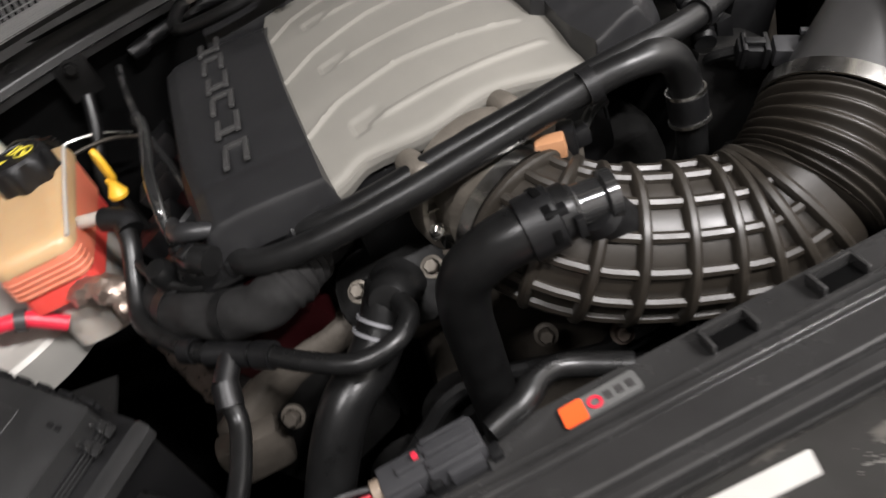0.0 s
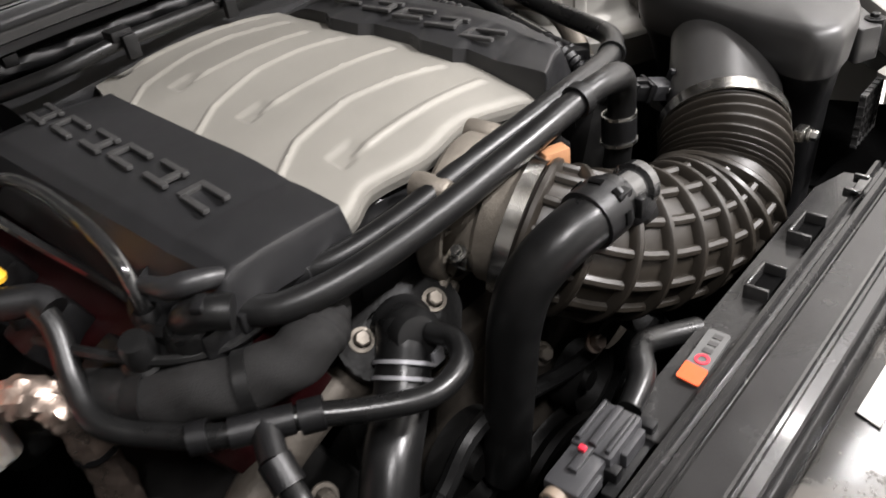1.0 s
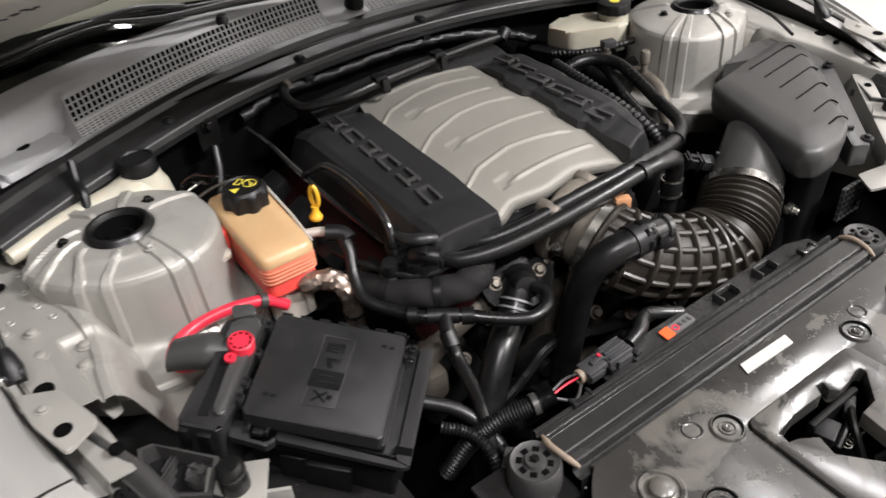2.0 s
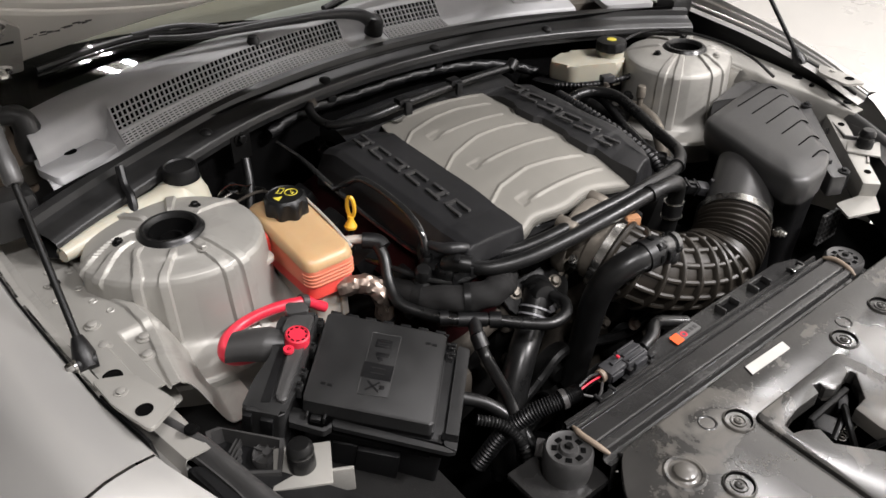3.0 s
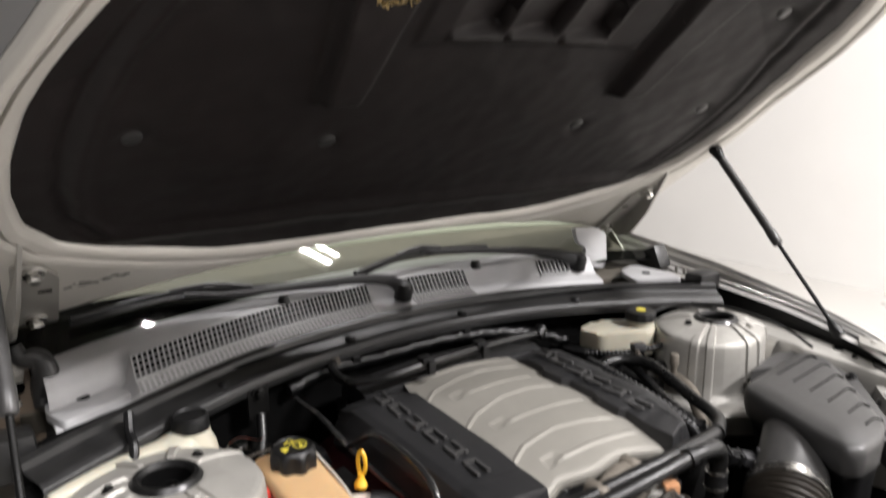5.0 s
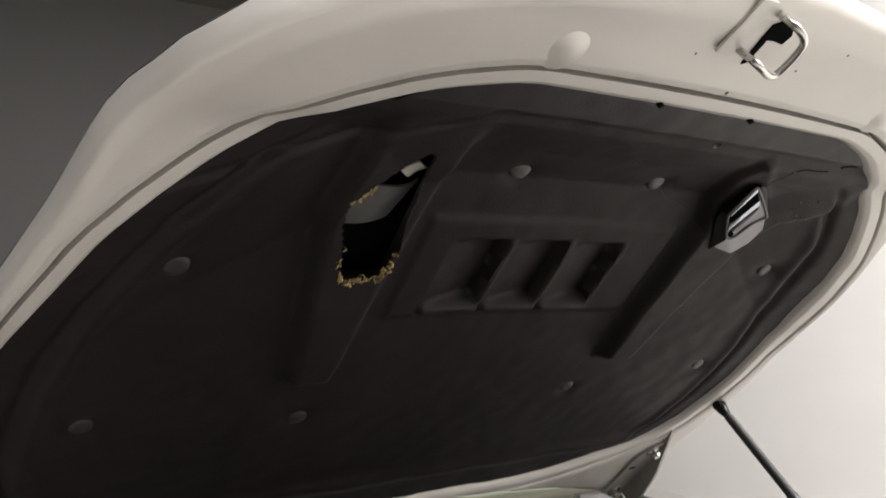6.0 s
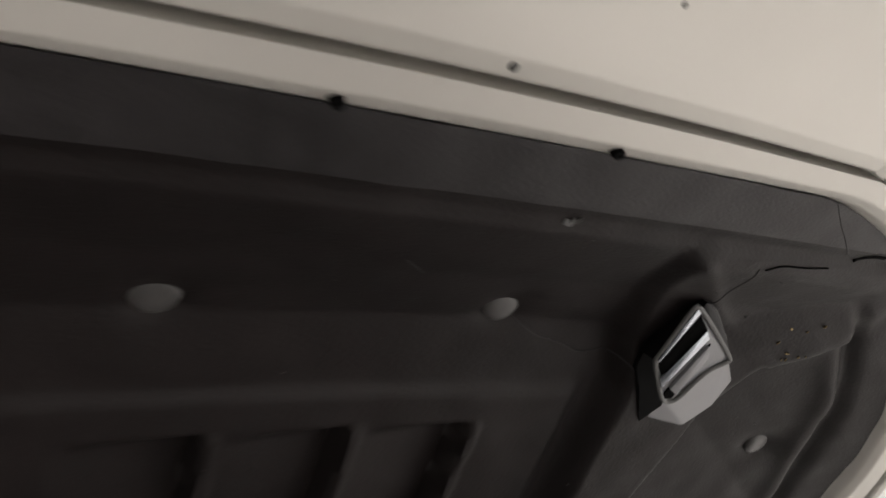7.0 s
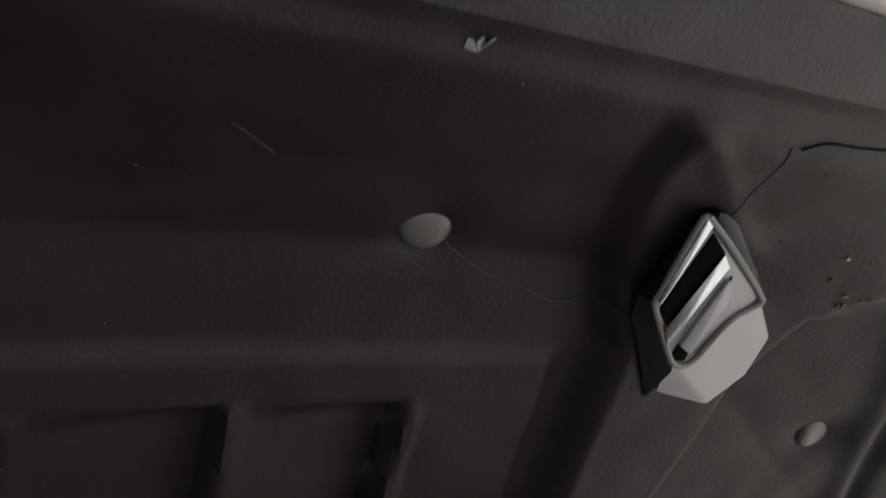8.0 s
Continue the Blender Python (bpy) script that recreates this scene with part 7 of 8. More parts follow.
    # pictogram panel
    part("sign_panel", lslab([(-0.0155, -0.050), (0.0195, -0.050), (0.0185, 0.043), (-0.0165, 0.045)], -0.001, 0.0006, 0.0003, 0.003), FUSE_PLASTIC, lid, "embossed sign panel")
    part("panel_edge", hose([tuple(W(u, v, 0.0006)) for u, v in ((-0.0155, -0.050), (0.0195, -0.050), (0.0185, 0.043), (-0.0165, 0.045), (-0.0155, -0.050))], 0.0004, 6, 1, smooth_path=False), SATIN_PLASTIC, lid, "fine embossed outline")
    part("sign_field", lslab([(-0.0165, -0.003), (0.0185, -0.003), (0.0175, 0.0205), (-0.0170, 0.0205)], -0.0005, 0.0010, 0.0, 0.001), BLACK_PLASTIC, lid, "dark sign field")
    for v in (0.004, 0.012):
        part("sign_line", lb(0.001, v, 0.0012, 0.016, 0.0008, 0.0006, 0.0), FUSE_PLASTIC, lid)
    part("sign_book", join(lb(0.001, -0.0345, 0.0008, 0.020, 0.0130, 0.0008, 0.0003)), BLACK_PLASTIC, lid, "dark book sign")
    for v in (-0.0385, -0.0345, -0.0305):
        part("sign_line", lb(0.001, v, 0.0014, 0.014, 0.0008, 0.0006, 0.0), FUSE_PLASTIC, lid)
    part("sign_tool", join(lb(0.002, -0.0170, 0.0008, 0.016, 0.0060, 0.0008, 0.0003), lb(0.0, -0.0100, 0.0008, 0.006, 0.0080, 0.0008, 0.0003, 0.5)), BLACK_PLASTIC, lid, "dark tool sign")
    for a in (0.75, -0.75):
        part("sign_cross", lb(-0.001, 0.0310, 0.0008, 0.020, 0.0026, 0.0008, 0.0, a), BLACK_PLASTIC, lid, "dark cross sign")
    part("sign_spot", lb(0.0095, 0.0310, 0.0008, 0.0060, 0.0060, 0.0008, 0.0006), BLACK_PLASTIC, lid)
    for u, v in ((0.0530, -0.0485), (0.0610, -0.0480), (-0.0560, 0.0390), (-0.0480, 0.0395)):
        part("mark", lb(u, v, 0.0002, 0.0055, 0.0036, 0.0010, 0.0), BLACK_PLASTIC, lid, "small moulded mark")
    # terminal cover with the red cap
    tc = part("terminal_cover", lslab([(-0.085, -0.063), (-0.125, -0.050), (-0.130, -0.034), (-0.127, -0.012), (-0.124, 0.012), (-0.133, 0.046), (-0.136, 0.086), (-0.088, 0.086), (-0.082, 0.040), (-0.084, -0.030)], -0.12, 0.0, 0.006, 0.006,
                                      top=lambda u, v: lerp([-0.06, -0.03, 0.0, 0.09], [0.004, 0.004, 0.0, -0.010], v)), FUSE_PLASTIC, fb, "black terminal cover")
    part("raised_step", lslab([(-0.088, -0.052), (-0.118, -0.044), (-0.120, -0.020), (-0.104, 0.004), (-0.103, 0.070), (-0.090, 0.072)], -0.02, 0.006, 0.003, 0.006, top=lambda u, v: lerp([-0.06, 0.0, 0.08], [0.010, 0.008, -0.004], v)), SATIN_PLASTIC, tc, "raised step")
    part("groove", lslab([(-0.1165, 0.000), (-0.108, 0.000), (-0.107, 0.072), (-0.1175, 0.074)], -0.03, 0.0006, 0.0, 0.002, top=lambda u, v: lerp([-0.06, 0.0, 0.08], [0.002, 0.0010, -0.0078], v)), BLACK_PLASTIC, tc, "sunken groove")
    part("cover_tooth", join(lb(-0.128, 0.088, -0.028, 0.010, 0.006, 0.028, 0.001), lb(-0.106, 0.088, -0.032, 0.014, 0.006, 0.030, 0.001)), BLACK_PLASTIC, tc)
    part("cable_mouth", grid(24, 28, lambda u, v: W(-0.108 - 0.070 * u, -0.016 + 0.012 * u * u + lerp([0, 0.4, 1], [0.017, 0.022, 0.019], u) * math.sin(-1.9 + 3.8 * v), -0.014 - 0.008 * u * u + lerp([0, 0.4, 1], [0.017, 0.021, 0.018], u) * math.cos(-1.9 + 3.8 * v)),
                              thick=N * -0.0025), SATIN_PLASTIC, tc, "hollow black cable scoop")
    # near-black plug paints the scoop's inner shade
    part("mouth_hollow", hose([tuple(W(-0.112, -0.014, -0.020)), tuple(W(-0.150, -0.010, -0.022))], 0.0125, 14, 3), VOID, tc, "near-black plug for the shade in the cable scoop")
    part("tower_wedge", lslab([(-0.128, -0.062), (-0.104, -0.070), (-0.096, -0.056), (-0.120, -0.044)], -0.05, 0.010, 0.003, 0.004), SATIN_PLASTIC, tc, "moulded wedge")
    p = W(-0.0995, -0.0125, 0.006)
    rc = part("red_cap", join(lathe([(0.0145, -0.006), (0.0148, 0.005), (0.0142, 0.0082), (0.0126, 0.0096), (0.0120, 0.0082), (0, 0.0082)], p, N, 36),
                         lathe([(0.0026, 0.002), (0.0062, 0.002), (0.0062, 0.006), (0.0026, 0.006), (0.0026, 0.002)], W(-0.1040, 0.0085, 0.005), N, 16), lb(-0.1020, 0.0040, 0.007, 0.005, 0.009, 0.004, 0.001)), RED, fb, "pinkish red terminal cap")
    for k in range(10):
        a = 2 * math.pi * k / 10
        part("cap_slot", box(tuple(p + M @ Vector((math.cos(a) * 0.0104, math.sin(a) * 0.0104, 0.0084))), (0.0016, 0.0040, 0.001), 0.0, M @ Matrix.Rotation(a, 3, "Z")), VOID, rc)
    cab = thing("red_cable", (-0.54, -0.14, 0.79), "thick red battery cable", "cable")
    part("cable", hose([(-0.398, -0.112, 0.770), (-0.420, -0.112, 0.790), (-0.4314, -0.1125, 0.796), (-0.470, -0.107, 0.800), (-0.510, -0.105, 0.797), (-0.540, -0.117, 0.796), (-0.556, -0.138, 0.797), (-0.558, -0.156, 0.798), (-0.548, -0.170, 0.800), (-0.528, -0.180, 0.803)],
                       0.0078, 14, 10), RED, cab)
    part("collar", hose([(-0.424, -0.1122, 0.7925), (-0.433, -0.1125, 0.7965)], 0.0106, 12, 2), SATIN_PLASTIC, cab, "grey cable collar")


build_fuse_box()


def hose_thing(name, loc_pts, r, material, label, category, n=14, per=10, wave=None, extra=()):
    h = thing(name, tuple(loc_pts[0]), label, category)
    part("tube", hose(loc_pts, r, n, per, wave), material, h)
    for nm, bm, m, lb in extra:
        part(nm, bm, m, h, lb)
    return h


def build_hoses():
    # breather line across the front and round behind the far side of the cover
    main = [(-0.215, -0.211, 0.8135), (-0.196, -0.234, 0.815), (-0.150, -0.254, 0.821), (-0.080, -0.267, 0.831), (0.0, -0.276, 0.844), (0.081, -0.281, 0.855), (0.1145, -0.284, 0.857), (0.142, -0.281, 0.850), (0.156, -0.276, 0.828), (0.160, -0.272, 0.790), (0.160, -0.268, 0.745)]
    hose_thing("breather_hose", main, lambda q: 0.0112 + 0.0016 * step(0.60, 0.66, q), RUBBER, "long black rubber breather hose over the engine front", "hose", 16, 10,
               extra=[("clip", ring_band((0.081, -0.281, 0.855), (0.95, -0.06, 0.10), 0.0118, 0.010, 0.0022, 24), BLACK_PLASTIC, "black hose clip"),
                      ("connector", lathe([(0.013, -0.014), (0.016, -0.012), (0.016, 0.012), (0.013, 0.014)], (0.160, -0.271, 0.793), (0, 0, 1), 20), BLACK_PLASTIC, "quick connector"),
                      ("spring_clip", ring_band((0.160, -0.271, 0.806), (0, 0.1, 1), 0.0145, 0.003, 0.0016, 20), STEEL, "bright spring clip"),
                      ("spring_clip", ring_band((0.160, -0.271, 0.780), (0, 0.1, 1), 0.0155, 0.003, 0.0016, 20), STEEL, "bright spring clip")])
    hose_thing("vacuum_hose", [(-0.173, -0.200, 0.808), (-0.140, -0.224, 0.815), (-0.090, -0.238, 0.824), (-0.020, -0.247, 0.836), (0.050, -0.253, 0.844), (0.110, -0.254, 0.848), (0.180, -0.245, 0.845), (0.228, -0.224, 0.840), (0.2553, -0.200, 0.837),
                               (0.275, -0.165, 0.835), (0.292, -0.120, 0.836), (0.318, -0.060, 0.838), (0.340, 0.010, 0.842), (0.325, 0.055, 0.842), (0.285, 0.070, 0.838), (0.25, 0.072, 0.82), (0.23, 0.075, 0.79)], 0.0105, RUBBER,
               "black hose behind the breather hose and round the cover", "hose", 14, 10,
               extra=[("clip", ring_band((0.200, -0.239, 0.843), (0.85, 0.35, -0.1), 0.0110, 0.008, 0.0020, 24), BLACK_PLASTIC, "black hose clip"),
                      ("socket", lathe([(0.0105, -0.012), (0.0135, -0.010), (0.0135, 0.010), (0.0105, 0.012)], (-0.165, -0.206, 0.810), (0.7, -0.5, 0.15), 18), BLACK_PLASTIC, "black socket")])
    # ribbed wiring conduit beside the cover
    hose_thing("wiring_conduit", [(0.385, 0.204, 0.8), (0.358, 0.12, 0.815), (0.343, 0.048, 0.822), (0.28, -0.064, 0.825), (0.252, -0.129, 0.822), (0.244, -0.172, 0.815), (0.248, -0.186, 0.79)], 0.0075, BLACK_PLASTIC, "ribbed black wiring conduit beside the engine cover", "conduit", 12, 16,
               wave=lambda s, g: 0.0010 * math.sin(2 * math.pi * 46 * s) * (1 - step(0.52, 0.55, s) * step(0.76, 0.73, s)),
               extra=[("taped_joint", hose([(0.28, -0.064, 0.825), (0.252, -0.129, 0.822)], 0.0088, 12, 4), GLOSS_PIPE, "glossy taped joint"),
                      ("connector", join(box((0.244, -0.172, 0.815), (0.022, 0.026, 0.018), 0.003, Matrix.Rotation(0.6, 3, "Z")), box((0.248, -0.186, 0.79), (0.016, 0.016, 0.022), 0.002)), BLACK_PLASTIC, "black connector"),
                      ("sensor_nut", bolt((0.247, -0.147, 0.8), (-0.4, -0.5, 0.7), 0.009, 0.014), STEEL, "bright sensor nut")])
    # breather elbow off the intake tube
    hose_thing("crankcase_elbow", [(0.020, -0.350, 0.817), (-0.010, -0.349, 0.817), (-0.040, -0.341, 0.808), (-0.062, -0.330, 0.786), (-0.071, -0.322, 0.750), (-0.074, -0.316, 0.700), (-0.077, -0.310, 0.640), (-0.08, -0.305, 0.580)], 0.0205, RUBBER,
               "thick black rubber elbow from the intake tube", "hose", 18, 10,
               extra=[("collar", lathe([(0.019, -0.012), (0.0235, -0.010), (0.0235, 0.014), (0.019, 0.016)], (0.000, -0.349, 0.817), (-0.97, 0.1, -0.08), 28), BLACK_PLASTIC, "slotted black collar"),
                      ("collar_slot", join(*[box((0.001, -0.349 + 0.0232 * math.sin(g), 0.817 + 0.0232 * math.cos(g)), (0.006, 0.010, 0.003), 0.0008, Matrix.Rotation(-g, 3, "X")) for g in (-1.5, -0.7, 0.1, 0.9)]), VOID, "dark cut-out"),
                      ("release_tab", join(box((0.006, -0.364, 0.832), (0.016, 0.008, 0.006), 0.001), box((0.018, -0.372, 0.818), (0.006, 0.006, 0.016), 0.001)), BLACK_PLASTIC, "release tab"),
                      ("fitting", lathe([(0.0, -0.02), (0.016, -0.02), (0.018, -0.008), (0.0155, -0.006), (0.0155, 0.012), (0.019, 0.014), (0.019, 0.022), (0, 0.024)], (0.030, -0.350, 0.816), (0.95, -0.05, -0.1), 24), GLOSS_PIPE, "glossy black snap fitting")])
    # coolant line from the tank to the pump, with its tee
    line = [(-0.318, -0.094, 0.838), (-0.305, -0.105, 0.836), (-0.303, -0.125, 0.822), (-0.314, -0.152, 0.796), (-0.318, -0.180, 0.780), (-0.300, -0.210, 0.772), (-0.271, -0.246, 0.768), (-0.230, -0.272, 0.764), (-0.196, -0.298, 0.757), (-0.160, -0.320, 0.752), (-0.128, -0.318, 0.752), (-0.110, -0.298, 0.752), (-0.112, -0.275, 0.750)]
    hose_thing("coolant_line", line, 0.0085, RUBBER, "thin black coolant line with a tee piece", "hose", 12, 10,
               extra=[("tank_end", hose([(-0.318, -0.094, 0.839), (-0.300, -0.107, 0.836), (-0.297, -0.118, 0.830)], 0.0115, 12, 4), BLACK_PLASTIC, "black quick connector"),
                      ("tee", join(hose([(-0.268, -0.248, 0.768), (-0.234, -0.270, 0.765)], 0.0105, 12, 1, smooth_path=False), hose([(-0.250, -0.260, 0.767), (-0.262, -0.283, 0.759)], 0.0098, 12, 1, smooth_path=False)), BLACK_PLASTIC, "black tee piece"),
                      ("band", ring_band((-0.224, -0.276, 0.763), (0.8, -0.6, 0), 0.0088, 0.016, 0.0028, 20), BLACK_PLASTIC, "black crimp"),
                      ("band", ring_band((-0.282, -0.236, 0.770), (0.8, -0.6, 0), 0.0088, 0.012, 0.0022, 20), BLACK_PLASTIC, "black crimp"),
                      ("branch_socket", hose([(-0.261, -0.281, 0.760), (-0.264, -0.296, 0.748)], 0.0112, 14, 1, smooth_path=False), BLACK_PLASTIC, "black socket"),
                      ("branch", hose([(-0.263, -0.290, 0.752), (-0.264, -0.304, 0.736), (-0.270, -0.331, 0.728), (-0.278, -0.358, 0.724), (-0.288, -0.384, 0.722), (-0.298, -0.410, 0.705), (-0.305, -0.43, 0.66)], 0.0085, 12, 8), RUBBER, "black branch hose")])
    # woven sleeve
    hose_thing("sleeved_hose", [(-0.35, -0.05, 0.70), (-0.328, -0.095, 0.745), (-0.308, -0.140, 0.772), (-0.283, -0.190, 0.779), (-0.250, -0.226, 0.781), (-0.215, -0.246, 0.785), (-0.187, -0.246, 0.790), (-0.168, -0.226, 0.788), (-0.155, -0.195, 0.778), (-0.125, -0.16, 0.76)], 0.0205, SLEEVE,
               "grey-black woven sleeve round a coolant hose", "hose", 20, 16, wave=lambda s, g: 0.0009 * math.sin(60 * s + 3 * math.cos(g)) + 0.0016 * math.sin(230 * s) * step(0.62, 0.68, s) * step(0.9, 0.8, s),
               extra=[("tape", ring_band((-0.239, -0.234, 0.782), (0.8, -0.58, 0.05), 0.0210, 0.009, 0.0012, 24), RUBBER, "black tape wrap"), ("tape", ring_band((-0.285, -0.186, 0.779), (0.55, -0.83, 0.08), 0.0210, 0.012, 0.0012, 24), RUBBER, "black tape wrap")])
    vc = thing("vent_connector", (-0.24, -0.20, 0.81), "black quick connectors on the valve cover breather", "connector")
    for (x, y, z, r) in ((-0.246, -0.192, 0.795, 0.017), (-0.275, -0.178, 0.796, 0.013)):
        body = part("socket", lathe([(r, -0.03), (r, -0.004), (r * 1.12, -0.002), (r * 1.12, 0.008), (r * 0.92, 0.010), (r * 0.92, 0.024), (r * 0.7, 0.030), (0, 0.031)], (x, y, z), (-0.15, -0.3, 1), 24), RUBBER, vc, "glossy black socket")
        part("tag", hose([(x - r * 1.14, y - 0.004, z - 0.006), (x - r * 0.6, y - r * 1.02, z - 0.004), (x + r * 0.3, y - r * 1.12, z - 0.003)], 0.0030, 6, 6), CREAM, body, "cream clip edge")
    part("elbow", hose([(-0.228, -0.226, 0.830), (-0.240, -0.214, 0.832), (-0.247, -0.200, 0.825), (-0.247, -0.193, 0.812)], 0.0122, 14, 6), RUBBER, vc, "black elbow")
    part("release_tab", box((-0.243, -0.216, 0.842), (0.016, 0.008, 0.006), 0.002, Matrix.Rotation(0.7, 3, "Z")), BLACK_PLASTIC, vc)
    part("wire", hose([(-0.31, -0.09, 0.80), (-0.300, -0.15, 0.812), (-0.272, -0.195, 0.806), (-0.235, -0.215, 0.800), (-0.20, -0.222, 0.806)], 0.004, 8, 8), RUBBER, vc, "taped black wire")
    # pump outlet and the big radiator hose
    wp = thing("pump_outlet", (-0.11, -0.235, 0.735), "black outlet flange with two bolts on a cast pump", "water pump")
    nrm = Vector((-0.18, -0.60, 0.78)).normalized()
    across = Vector((0.067, 0.0, -0.019))
    across = (across - nrm * across.dot(nrm)).normalized()
    R = Matrix((across, nrm.cross(across), nrm)).transposed()
    mid = Vector((-0.108, -0.236, 0.7400))
    part("pump_body", join(lathe([(0.046, -0.07), (0.046, -0.016), (0.044, -0.012), (0, -0.012)], mid, nrm, 32), box(tuple(mid + Vector((0.01, 0.03, -0.050))), (0.125, 0.05, 0.05), 0.012)), ALU, wp, "cast aluminium pump housing")
    ob = part("outlet_flange", slab(rounded([(-0.054, -0.020), (-0.032, -0.042), (0.032, -0.042), (0.054, -0.012), (0.054, 0.018), (0.024, 0.036), (-0.036, 0.036), (-0.054, 0.018)], 0.010), -0.010, 0.0, 0.002, R), DARK_STEEL, wp, "black outlet flange")
    for v in ob.data.vertices:
        v.co += mid
    part("outlet_dome", lathe([(0.026, 0.0), (0.0225, 0.006), (0.0215, 0.014), (0.0212, 0.030), (0.016, 0.037), (0, 0.039)], mid + R @ Vector((0, -0.006, 0)), nrm * 0.5 + Vector((-0.25, -0.55, -0.02)), 28), RUBBER, wp, "black outlet dome")
    for d in (-0.0335, 0.0335):
        part("flange_bolt", bolt(tuple(mid + across * d), nrm, 0.0068, 0.009), ALU, wp, "yellowed plated bolt")
    for k, a in enumerate((-0.3, 0.9, 2.0)):
        part("casting_web", box(tuple(mid + Vector((0.045 * math.cos(a), 0.03 * math.sin(a) + 0.012, -0.042))), (0.012, 0.05, 0.030), 0.004, Matrix.Rotation(a, 3, "Z")), ALU, wp, "cast web")
    hose_thing("radiator_hose", [(-0.113, -0.248, 0.749), (-0.123, -0.256, 0.737), (-0.136, -0.264, 0.722), (-0.158, -0.278, 0.706), (-0.190, -0.298, 0.695), (-0.222, -0.318, 0.660), (-0.252, -0.338, 0.61), (-0.268, -0.36, 0.55)], 0.0215, RUBBER,
               "thick satin black radiator hose", "hose", 20, 10,
               extra=[("spring_clamp", ring_band((-0.132, -0.262, 0.726), (-0.58, -0.36, -0.60), 0.022, 0.003, 0.0020, 36), VENT_GREY, "pale spring clamp"),
                      ("spring_clamp", ring_band((-0.140, -0.267, 0.719), (-0.58, -0.36, -0.60), 0.022, 0.003, 0.0020, 36), VENT_GREY, "pale spring clamp"),
                      ("clamp_tab", box((-0.112, -0.276, 0.728), (0.012, 0.010, 0.014), 0.002), VENT_GREY, "clamp tab")])
    # heater pipe along the valve cover
    hose_thing("fuel_pipe", [(-0.292, 0.20, 0.868), (-0.285, 0.129, 0.864), (-0.279, 0.074, 0.850), (-0.270, 0.028, 0.834), (-0.260, -0.010, 0.818), (-0.250, -0.060, 0.806), (-0.247, -0.120, 0.804), (-0.240, -0.145, 0.806)], 0.0042, GLOSS_PIPE, "thin black metal fuel pipe", "pipe", 8)
    hose_thing("vapour_pipe", [(-0.275, 0.050, 0.842), (-0.270, 0.022, 0.862), (-0.262, -0.004, 0.879), (-0.255, -0.040, 0.879), (-0.254, -0.086, 0.876), (-0.255, -0.124, 0.871), (-0.256, -0.150, 0.858), (-0.258, -0.164, 0.838), (-0.258, -0.168, 0.800), (-0.255, -0.17, 0.77)], 0.0055, GLOSS_PIPE, "bent black pipe beside the engine cover", "pipe", 10, 10,
               extra=[("connector", lathe([(0.008, -0.02), (0.010, -0.016), (0.010, 0.016), (0.008, 0.02)], (-0.258, -0.168, 0.806), (0.0, -0.1, -1), 14), BLACK_PLASTIC, "black quick connector")])
    oil = thing("oil_filler", (-0.225, -0.165, 0.80), "dark oil filler neck below the cover edge", "oil filler")
    part("neck", lathe([(0.034, -0.06), (0.034, -0.01), (0.038, -0.006), (0.038, 0.014), (0.032, 0.018), (0.030, 0.014), (0, 0.014)], (-0.228, -0.168, 0.815), (-0.3, -0.2, 1), 32), BLACK_PLASTIC, oil)
    part("label", box((-0.205, -0.206, 0.790), (0.020, 0.002, 0.010), 0.0005, Matrix.Rotation(0.5, 3, "Z")), CREAM, oil, "small cream tag")
    part("plug", join(box((-0.235, -0.205, 0.805), (0.030, 0.022, 0.024), 0.004), box((-0.215, -0.215, 0.812), (0.018, 0.016, 0.016), 0.003)), BLACK_PLASTIC, oil, "black wiring plug")
    dip = thing("dipstick", (-0.309, -0.049, 0.83), "yellow ring-handled oil dipstick", "dipstick")
    ring_turn = Matrix.Rotation(radians(-62), 3, "Z")
    part("ring", join(hose([Vector((-0.304, -0.046, 0.866)) + ring_turn @ Vector((0.0060 * math.sin(a), 0, 0.0165 * math.cos(a))) for a in [2 * math.pi * k / 18 for k in range(19)]], 0.0030, 8, 1, caps=False, smooth_path=False),
                      lathe([(0.0085, 0.0), (0.0095, 0.004), (0.0070, 0.009), (0.0045, 0.014), (0.0050, 0.020), (0, 0.020)], (-0.308, -0.048, 0.832), (0.1, 0.05, 1), 16)), YELLOW, dip, "yellow plastic ring")
    part("tube", hose([(-0.308, -0.048, 0.836), (-0.306, -0.042, 0.78), (-0.295, -0.03, 0.68), (-0.27, -0.01, 0.58)], 0.005, 10, 6), DARK_STEEL, dip)
